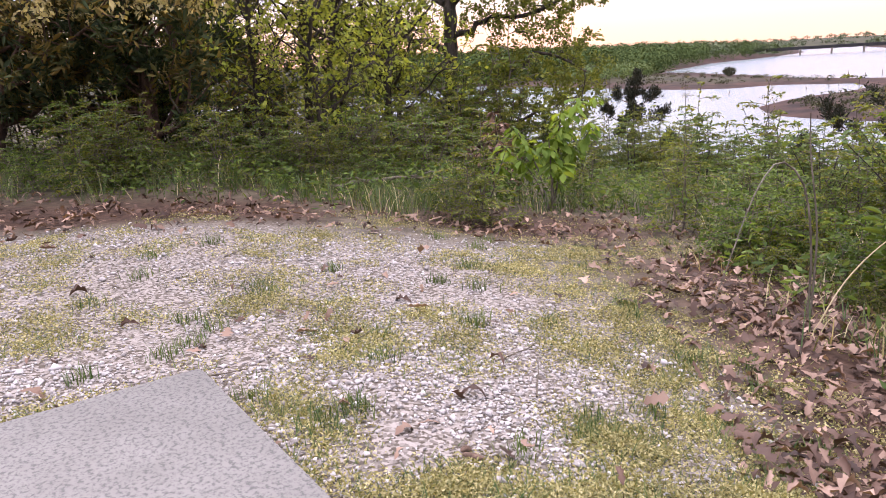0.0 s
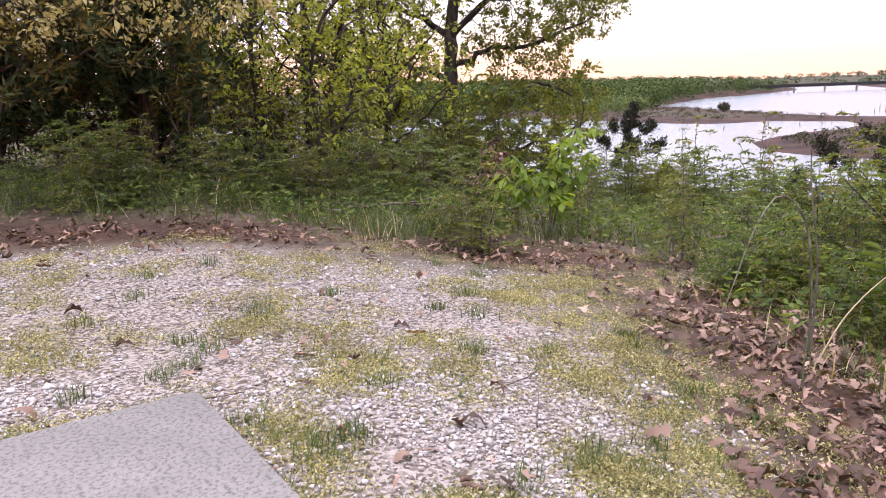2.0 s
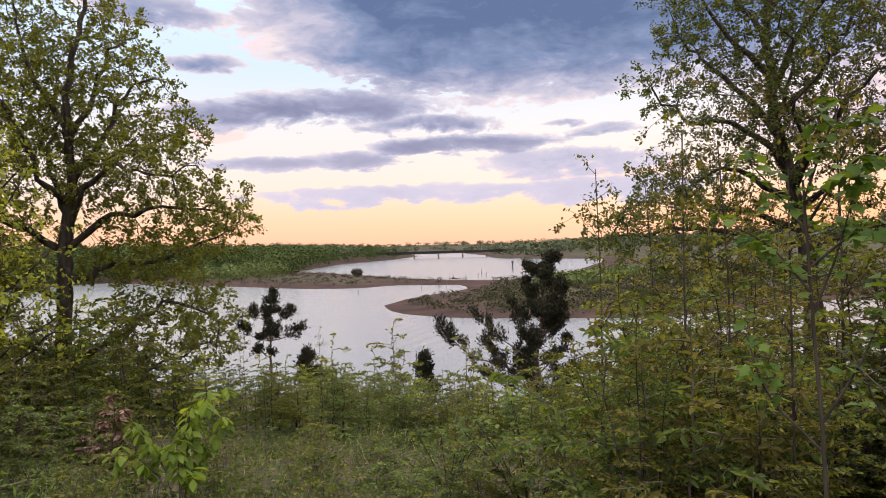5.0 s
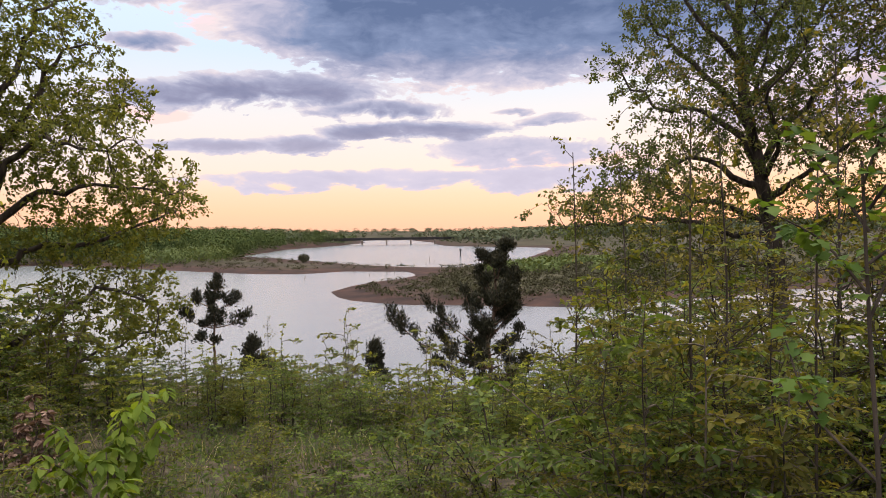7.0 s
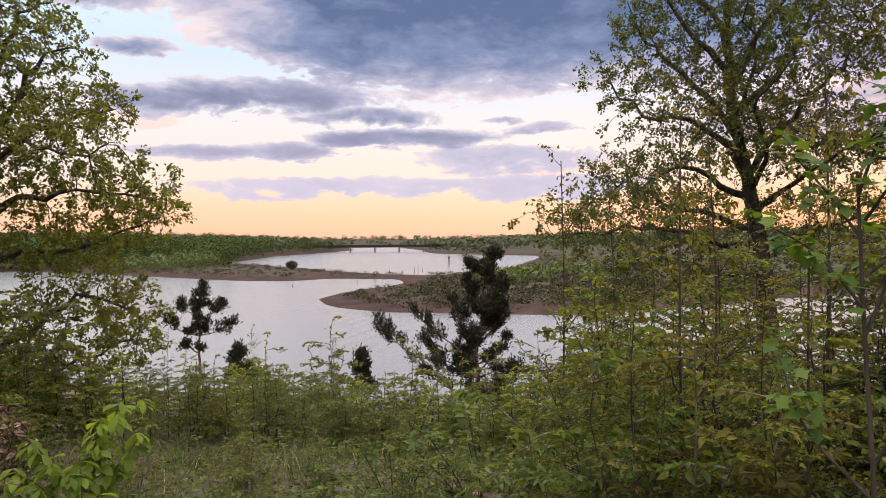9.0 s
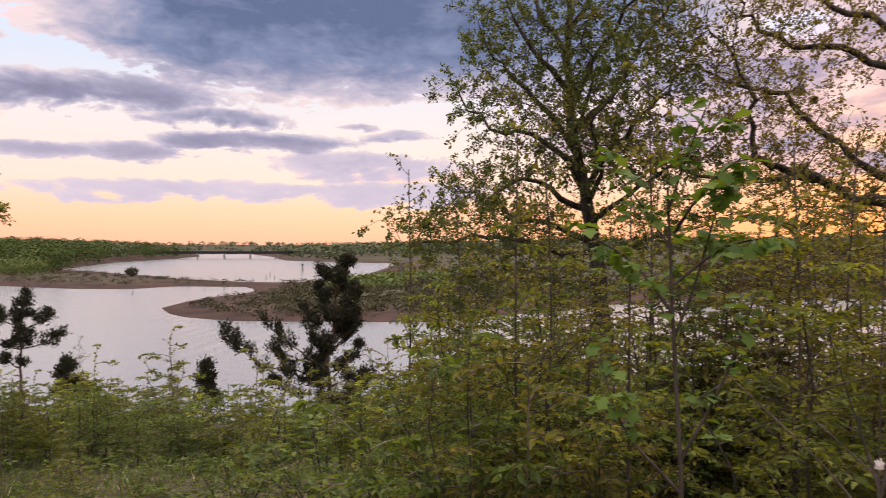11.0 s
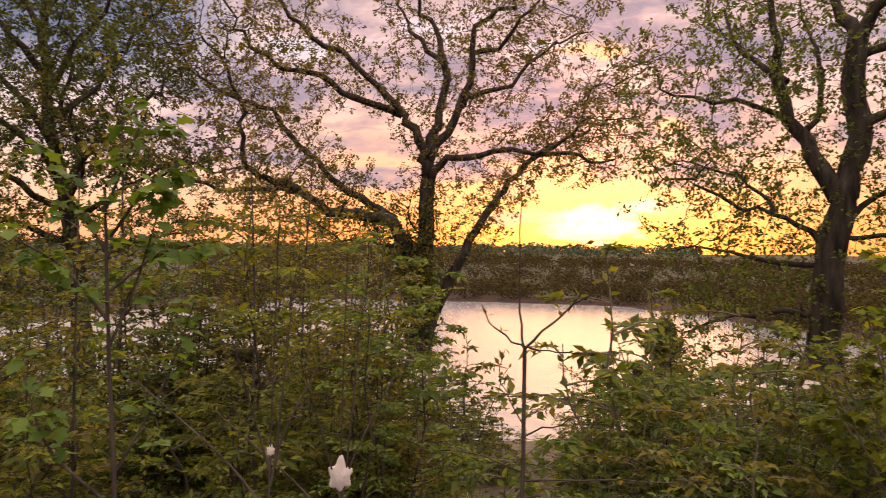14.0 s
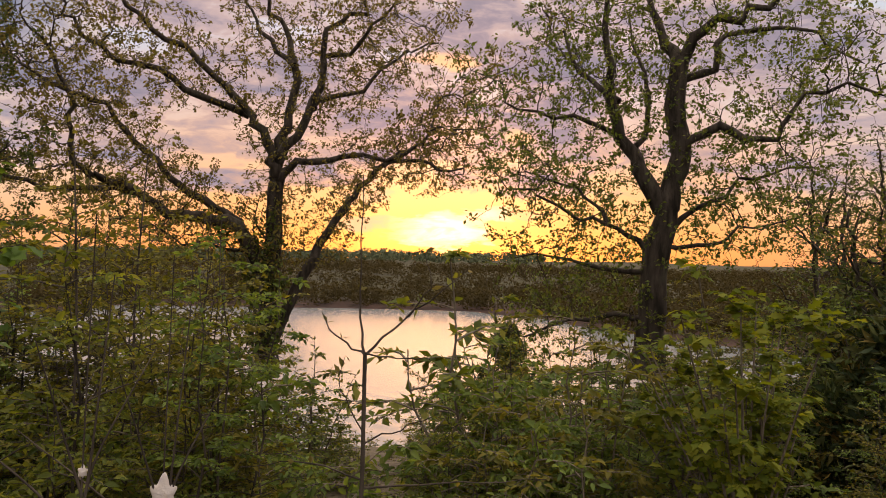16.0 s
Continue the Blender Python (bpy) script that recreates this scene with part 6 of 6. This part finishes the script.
def pole_sapling():
    """A straight dark young trunk with thin side shoots, at the origin."""
    r = np.random.default_rng(77)
    root = tagged(new("pole_sapling"), "straight slender sapling trunk rising out of the thicket", "sapling", "slender saplings")
    path = spline([(0, 0, -0.1), (0.02, 0.01, 1.0), (-0.02, 0.0, 2.0), (0.03, 0.02, 3.1)], 14)
    rad = np.linspace(0.013, 0.004, 14)
    v, f = tubes([(path, rad)], 7)
    raw_part("trunk", v, f, BARK_OAK, root, smooth=True)
    pos, way = [], []
    for p, q in sprout(r, path, rad, 20, 0.5, 0.2, 0.08, 0.3, 0.8, 6):
        v, f = tubes([(p, q)], 4)
        raw_part("branch", v, f, BARK_OAK, root)
        k = 14
        i = r.integers(2, 6, k)
        pos.append(p[i] + r.normal(size=(k, 3)) * 0.03)
        way.append(r.normal(size=(k, 3)) * 0.6 + [0, 0, -0.4])
    pos, way = np.concatenate(pos), np.concatenate(way)
    v, f = leaves(pos, way, r.uniform(0.03, 0.06, len(pos)), 0.024, 0.2, r, 0.6)
    tagged(raw_part("foliage", v, f, LEAF_OLIVE, root), kind="stuff")
    spots = [(46, 3.6, 0.86, 10), (49, 4.4, 0.9, 80), (54, 3.3, 0.78, 200), (57, 5.2, 1.1, 30), (66, 3.8, 0.85, 140), (70, 4.8, 0.95, 260), (76, 3.4, 0.66, 330), (39, 6.0, 0.95, 50), (43, 7.2, 1.0, 100), (98, 5.0, 0.62, 20), (104, 6.5, 0.7, 70), (30, 9.0, 0.5, 15), (22, 9.5, 0.45, 115), (16, 10.0, 0.45, 215), (10, 9.2, 0.42, 300)]
    for n, (b, d, s, turn) in enumerate(spots):
        x, y = 0.4 + d * math.sin(radians(b)), 0.6 + d * math.cos(radians(b))
        m = Matrix.Translation(on_ground(x, y, 0.0)) @ Matrix.Rotation(radians(turn), 4, "Z") @ Matrix.Scale(s, 4)
        if n:
            copy_thing(root, m)
        else:
            first = m
    root.matrix_basis = first


def trunk_vine():
    """A leafy creeper wrapped round the gnarled oak's trunk."""
    r = np.random.default_rng(86)
    root = tagged(new("climbing_vine"), "dark leafy creeper climbing the gnarled oak's trunk", "vine")
    root.location = on_ground(11.74, 2.80)
    facing(root, 79)
    pos, way = [], []
    for k in range(9):
        a = k * 0.7
        ctrl = [(0.21 * math.cos(a + u * 2.0) - 0.05 * u - (0.16 * k if k > 4 else 0) * max(0, u - 1.4) * 0.5, 0.21 * math.sin(a + u * 2.0) - 0.05, 1.7 + u * 0.95) for u in (0, 0.6, 1.2, 1.8, 2.4)]
        path = spline(ctrl, 16) + r.normal(size=(16, 3)) * 0.015
        v, f = tubes([(path, np.linspace(0.014, 0.004, 16))], 5)
        raw_part("stem", v, f, BARK_OAK, root)
        for p, _ in sprout(r, path, np.full(16, 0.008), 22, 0.36, 0.3, -0.05, 0.1, 0.9, 4):
            n = 11
            pos.append(p[r.integers(0, 4, n)] + r.normal(size=(n, 3)) * 0.05)
            way.append(r.normal(size=(n, 3)) * 0.6 + [0, 0, -0.5])
    pos, way = np.concatenate(pos), np.concatenate(way)
    v, f = leaves(pos, way, r.uniform(0.05, 0.10, len(pos)), 0.05, 0.2, r, 0.4)
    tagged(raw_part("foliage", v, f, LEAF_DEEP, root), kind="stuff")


def tall_weed(spots):
    """Upright weeds with long narrow leaves in pairs."""
    r = np.random.default_rng(87)
    root = tagged(new("tall_weed"), "upright weed with long narrow green leaves beside the litter", "weed", "tall weeds")
    pos, way = [], []
    for k in range(5):
        a, out, h = k * 1.3, r.uniform(0.04, 0.16), r.uniform(0.35, 0.62)
        path = spline([(0, 0, -0.03), (math.cos(a) * out * 0.5, math.sin(a) * out * 0.5, h * 0.5), (math.cos(a) * out, math.sin(a) * out, h)], 10)
        v, f = tubes([(path, np.linspace(0.0045, 0.002, 10))], 5)
        raw_part("stem", v, f, LEAF_ROW, root, smooth=True)
        for j in range(2, 10):
            for side in (0, math.pi):
                b = j * 1.57 + side + r.normal() * 0.3
                pos.append(path[j])
                way.append([math.cos(b), math.sin(b), r.normal(0.15, 0.25)])
    v, f = pointed_leaves(np.array(pos), np.array(way), r.uniform(0.08, 0.16, len(pos)), 0.034, r, 2.5)
    tagged(raw_part("foliage", v, f, LEAF_ROW, root, "long narrow green leaves"), kind="stuff")
    for n, (x, y, s, turn) in enumerate(spots):
        m = Matrix.Translation(on_ground(x, y, 0.0)) @ Matrix.Rotation(radians(turn), 4, "Z") @ Matrix.Scale(s, 4)
        if n:
            copy_thing(root, m)
        else:
            first = m
    root.matrix_basis = first


slender_trees()
trunk_vine()
tall_weed([(1.66, 2.22, 0.72, 0), (1.88, 2.1, 0.8, 100), (1.95, 2.62, 0.75, 200), (2.1, 3.4, 0.8, 40)])
pole_sapling()
hickory_sapling()
maple_sapling()
bare_sapling()
lobed_sapling()
broadleaf_shrub([(3.15, 4.9, 1.0, 0), (3.75, 4.45, 0.9, 130), (2.75, 5.5, 0.75, 250), (4.6, 4.3, 1.1, 60)])
fallen_branch()
web_tent((2.15, 1.15, 1.165), 0.029, 1.0, "white silken caterpillar tent stretched round a twig fork")
web_tent((2.03, 1.28, 1.25), 0.010, 5.0, "small white silken caterpillar tent on a twig")
STRAW = surface("dead_straw", lambda t: mix(t, rnoise(t, place(t), 30.0), (0.26, 0.20, 0.11), (0.40, 0.33, 0.20)), 0.8)
cane([(1.50, 3.05, 0), (1.50, 3.06, 0.35), (1.46, 3.08, 0.62), (1.36, 3.1, 0.72), (1.22, 3.0, 0.60), (1.10, 2.9, 0.38), (1.02, 2.85, 0.2)], "dead arching cane bent over the leaf litter", 0.006)
cane([(1.52, 3.07, 0), (1.54, 3.1, 0.4), (1.5, 3.12, 0.75), (1.49, 3.12, 0.92)], "upright thin brown stem in the litter", 0.006)
cane([(1.45, 2.9, 0), (1.6, 2.95, 0.22), (1.8, 3.0, 0.38), (2.0, 3.05, 0.44)], "pale bent straw stalk", 0.004, STRAW)

# ---- ground cover ----
def scatter(r, n, b0, b1, r0, r1, keep):
    """Places within a fan from the pad, thinned by keep(x, y) between 0 and 1."""
    b = np.radians(r.uniform(b0, b1, n))
    d = r0 * (r1 / r0) ** r.uniform(0, 1, n)
    x, y = d * np.sin(b), d * np.cos(b)
    ok = r.uniform(size=n) < keep(x, y)
    x, y = x[ok], y[ok]
    return np.stack([x, y, height(x, y)], 1)


def off_slab(x, y):
    u, w = (x + 0.85) * 0.58 - (y - 2.14) * 0.81, -(x + 0.85) * 0.81 - (y - 2.14) * 0.58
    return ~((u > -0.01) & (w > -0.01) & (u < 3.2) & (w < 2.6))


def patchy(x, y, scale, seed):
    return np.clip(0.5 + 0.9 * bumps(x, y, scale, seed) + 0.5 * bumps(x, y, scale * 0.37, seed + 3), 0, 1)


def gravel():
    r = np.random.default_rng(81)
    p = scatter(r, 66000, -42, 60, 0.9, 6.0, lambda x, y: gravel_share(x, y) * (0.12 + 0.88 * patchy(x, y, 0.55, 2.0)) * off_slab(x, y) * (1 - 0.8 * litter_share(x, y)))
    n = len(p)
    size = 0.0075 * np.exp(r.normal(0, 0.36, n)) * np.clip(0.85 + 0.05 * np.hypot(p[:, 0], p[:, 1]), 0.9, 1.1)
    axes = np.array([(1, 0, 0), (-0.5, 0.87, 0), (-0.5, -0.87, 0), (0.3, 0.2, 0.75), (-0.45, 0.1, 0.7), (0.1, -0.4, 0.65), (0, 0, -0.7)], float)
    turn = r.uniform(0, 6.28, n)
    c, s = np.cos(turn), np.sin(turn)
    v = axes[None] * r.uniform(0.7, 1.3, (n, 7, 3)) * r.uniform(0.6, 1.3, (n, 1, 3))
    v = np.stack([v[..., 0] * c[:, None] - v[..., 1] * s[:, None], v[..., 0] * s[:, None] + v[..., 1] * c[:, None], v[..., 2] * 0.75], -1) * size[:, None, None]
    v += p[:, None] + np.array([0, 0, 0.25])[None, None] * size[:, None, None]
    tri = np.array([(3, 4, 5), (0, 3, 5), (0, 1, 3), (1, 4, 3), (1, 2, 4), (2, 5, 4), (2, 0, 5), (6, 1, 0), (6, 2, 1), (6, 0, 2)])
    f = (np.arange(n)[:, None, None] * 7 + tri[None]).reshape(-1, 3)
    ob = raw_part("gravel", v.reshape(-1, 3), f, STONE)
    tagged(ob, "pale crushed limestone gravel strewn over the clearing", "gravel", kind="stuff")


def curled_leaves(r, pos, way, length, width):
    """Dead lobed leaves rolled along the rib, with ragged edges."""
    n = len(pos)
    way = unit(way)
    side = unit(np.cross(way, unit(r.normal(size=(n, 3)) * 0.30 + [0, 0, 1])))
    up = np.cross(side, way)
    roll, arch = r.uniform(-0.3, 1.1, (n, 1)), r.uniform(-0.25, 0.45, (n, 1))
    v = np.zeros((n, 21, 3))
    for k, (u, w) in enumerate(((0.0, 0.05), (0.18, 0.36), (0.34, 0.18), (0.52, 0.5), (0.68, 0.24), (0.84, 0.38), (1.0, 0.05))):
        mid = pos + way * (u * length)[:, None] + up * (arch * math.sin(math.pi * u)) * length[:, None]
        for j, s in ((0, -1), (1, 0), (2, 1)):
            half = (w * width * r.uniform(0.6, 1.35, n))[:, None] * s
            v[:, 3 * k + j] = mid + side * half * (1 - 0.35 * np.abs(roll)) + up * np.abs(half) * roll
    k = np.arange(n)[:, None] * 21
    f = np.concatenate([k + [3 * i + j, 3 * i + j + 1, 3 * i + j + 4, 3 * i + j + 3] for i in range(6) for j in (0, 1)], 0)
    return v, f


def litter():
    r = np.random.default_rng(82)
    p = np.concatenate([
        scatter(r, 26000, -38, 72, 1.0, 7.0, lambda x, y: litter_share(x, y) ** 0.8 * off_slab(x, y) * np.clip(1.5 * patchy(x, y, 0.45, 8.0) - 0.05, 0.4, 1)),
        scatter(r, 700, -38, 50, 1.2, 6.0, lambda x, y: 0.3 * gravel_share(x, y) * off_slab(x, y)),
        scatter(r, 2500, -36, 40, 4.6, 9.0, lambda x, y: 0.35 + 0 * x)])
    n = len(p)
    way = np.stack([r.normal(size=n), r.normal(size=n), r.normal(0.0, 0.16, n)], 1)
    size = r.uniform(0.035, 0.092, n)
    p[:, 2] += 0.045 * r.uniform(0.0, 1.0, n) ** 1.5
    v, f = curled_leaves(r, p, way, size, size * r.uniform(0.4, 0.75, n))
    v[:, :, 2] = np.maximum(v[:, :, 2], height(v[:, :, 0], v[:, :, 1]) + 0.001)
    ob = raw_part("leaf_litter", v.reshape(-1, 3), f, DRY_LEAF)
    tagged(ob, "curled brown oak leaves lying in drifts", "leaf litter", kind="stuff")


def blades(r, p, tall, wide, lean):
    n = len(p)
    tall = np.broadcast_to(tall, n) * r.uniform(0.5, 1.25, n)
    a = r.uniform(0, 6.28, n)
    d = np.stack([np.cos(a), np.sin(a), np.zeros(n)], 1)
    side = np.stack([-np.sin(a), np.cos(a), np.zeros(n)], 1) * wide
    bend = (lean * r.uniform(0.2, 1.2, n) * tall)[:, None]
    up = np.array([[0, 0, 1.0]]) * tall[:, None]
    mid = p + up * 0.55 + d * bend * 0.35
    v = np.stack([p - side, p + side, mid + side * 0.75, mid - side * 0.75, p + up * 0.92 + d * bend], 1).reshape(-1, 3)
    k = np.arange(n)[:, None] * 5
    f = np.concatenate([k + [0, 1, 2], k + [0, 2, 3], k + [3, 2, 4]], 0)
    return v, f


def slips(r, p, tall, wide, lean):
    """The shortest blades, one face each."""
    n = len(p)
    a = r.uniform(0, 6.28, n)
    t = tall * r.uniform(0.5, 1.4, n)
    d = np.stack([np.cos(a) * lean * t, np.sin(a) * lean * t, t], 1)
    side = np.stack([-np.sin(a), np.cos(a), np.zeros(n)], 1) * wide
    v = np.stack([p - side, p + side, p + d], 1).reshape(-1, 3)
    return v, np.arange(3 * n).reshape(-1, 3)


def tufted(r, centres, each, spread):
    k = np.repeat(np.arange(len(centres)), each)
    p = centres[k] + np.concatenate([r.normal(size=(len(k), 2)) * spread, np.zeros((len(k), 1))], 1)
    p[:, 2] = height(p[:, 0], p[:, 1]) - 0.004
    return p


def grasses():
    r = np.random.default_rng(83)
    # short moss-like growth through the gravel
    c = scatter(r, 30000, -40, 50, 1.1, 5.6, lambda x, y: np.clip(patchy(x, y, 0.38, 5.0) * 1.1 - 0.24 + np.clip((x + 0.1) * 0.6, 0, 0.5), 0, 1) * np.clip(2.6 * patchy(x, y, 0.11, 9.0) - 0.75, 0, 1) * off_slab(x, y) * (1 - 0.85 * litter_share(x, y)))
    p = tufted(r, c, 15, 0.055)
    half = r.uniform(size=len(p)) < 0.72
    v, f = slips(r, p[~half], 0.028, 0.0022, 1.1)
    tagged(raw_part("short_grass", v, f, GRASS), "short green grass coming through the gravel", "grass", kind="stuff")
    q = np.repeat(p[half], 3, 0) + r.normal(size=(3 * int(half.sum()), 3)) * [0.012, 0.012, 0.0]
    q[:, 2] = height(q[:, 0], q[:, 1]) + r.uniform(0.0, 0.034, len(q)) * patchy(q[:, 0], q[:, 1], 0.2, 4.0)
    v, f = leaves(q, r.normal(size=q.shape) * [1, 1, 0.5] + [0, 0, 0.3], r.uniform(0.007, 0.017, len(q)), 0.0058, 0.2, r)
    tagged(raw_part("dry_turf", v, f, TURF), "thin straw-coloured weeds creeping over the gravel", "weeds", kind="stuff")
    # bright tufts
    c = np.concatenate([scatter(r, 110, -30, 45, 1.4, 5.6, lambda x, y: 0.6 * off_slab(x, y) * np.clip(gravel_share(x, y) + 0.2, 0, 1)), np.array([(-0.34, 2.0, 0), (0.98, 2.28, 0), (0.16, 4.62, 0), (-0.15, 4.6, 0), (0.55, 2.05, 0)])])
    p = tufted(r, c, 46, 0.035)
    v, f = blades(r, p, 0.065, 0.0020, 0.9)
    tagged(raw_part("grass_tufts", v, f, GRASS), "bright green grass tufts in the gravel", "grass", kind="stuff")
    # rough grass and weeds round the clearing
    c = scatter(r, 5200, -40, 80, 2.0, 14.0, lambda x, y: np.clip(np.maximum((x - 1.25) / 0.7, (y - 5.3) / 0.6), 0, 1) * (1 - 0.75 * litter_share(x, y)) * np.clip(1.5 * patchy(x, y, 0.8, 1.0) - 0.1, 0.35, 1) * np.clip((np.hypot((x - 3.2) / 1.3, y - 6.3) - 0.6) / 0.5, 0.12, 1))
    p = tufted(r, c, 17, 0.085)
    dry = r.uniform(size=len(p)) < np.where(p[:, 1] > 5.2, 0.07, 0.36)
    for name, m, sel, label in (("rough_grass", GRASS, ~dry, "knee-high rough green grass round the clearing"), ("dead_stalks", GRASS_DRY, dry, "dead straw stalks among the grass")):
        far = np.clip(np.hypot(p[sel, 0], p[sel, 1]) / 5, 0.7, 1.3)
        v, f = blades(r, p[sel], 0.21 * far, 0.0028, 1.15)
        tagged(raw_part(name, v, f, m), label, "grass", kind="stuff")
    # leafy ground herbs
    c = scatter(r, 3000, -40, 80, 2.2, 11.0, lambda x, y: np.clip(np.maximum((x - 1.3) / 0.6, (y - 5.4) / 0.6), 0, 1) * (1 - 0.6 * litter_share(x, y)))
    p = tufted(r, c, 16, 0.09)
    p[:, 2] += r.uniform(0.02, 0.30, len(p))
    v, f = leaves(p, np.stack([r.normal(size=len(p)), r.normal(size=len(p)), r.normal(0.1, 0.35, len(p))], 1), r.uniform(0.035, 0.085, len(p)), 0.024, 0.15, r)
    tagged(raw_part("ground_herbs", v, f, LEAF_ROW), "low leafy weeds covering the ground", "weeds", kind="stuff")


def fallen_bits():
    r = np.random.default_rng(84)
    root = tagged(new("broken_stick"), "short broken brown stick lying on the gravel", "stick")
    x, y = 0.0, 1.72
    root.location = on_ground(x, y, -0.008)
    for n, ctrl in enumerate([[(-0.03, 0.02, 0), (0.0, 0, 0.004), (0.03, -0.012, 0)], [(-0.035, 0.03, 0.002), (-0.02, 0.035, 0.008), (-0.005, 0.03, 0.002)]]):
        path = spline(ctrl, 7)
        v, f = tubes([(path, np.array([0.003, 0.008, 0.009, 0.009, 0.008, 0.007, 0.002]))], 7)
        raw_part("piece", v, f, BARK_CEDAR, root, smooth=True)
    for k in range(26):
        p = scatter(r, 60, -30, 48, 1.5, 6.0, lambda a, b: off_slab(a, b) * 1.0)[0]
        root = tagged(new("twig"), "thin fallen dead twig on the ground", "twig", "fallen twigs")
        root.location = (p[0], p[1], p[2] + 0.006)
        a, long = r.uniform(0, 6.28), r.uniform(0.08, 0.3)
        path = wander(r, (0, 0, 0), (math.cos(a), math.sin(a), 0), long, 6, 0.12, 0.0)
        path[:, 2] = np.abs(path[:, 2]) * 0.3
        v, f = tubes([(path, np.linspace(0.0035, 0.0015, 6))], 5)
        raw_part("wood", v, f, BARK_YOUNG, root)


gravel()
litter()
grasses()
fallen_bits()
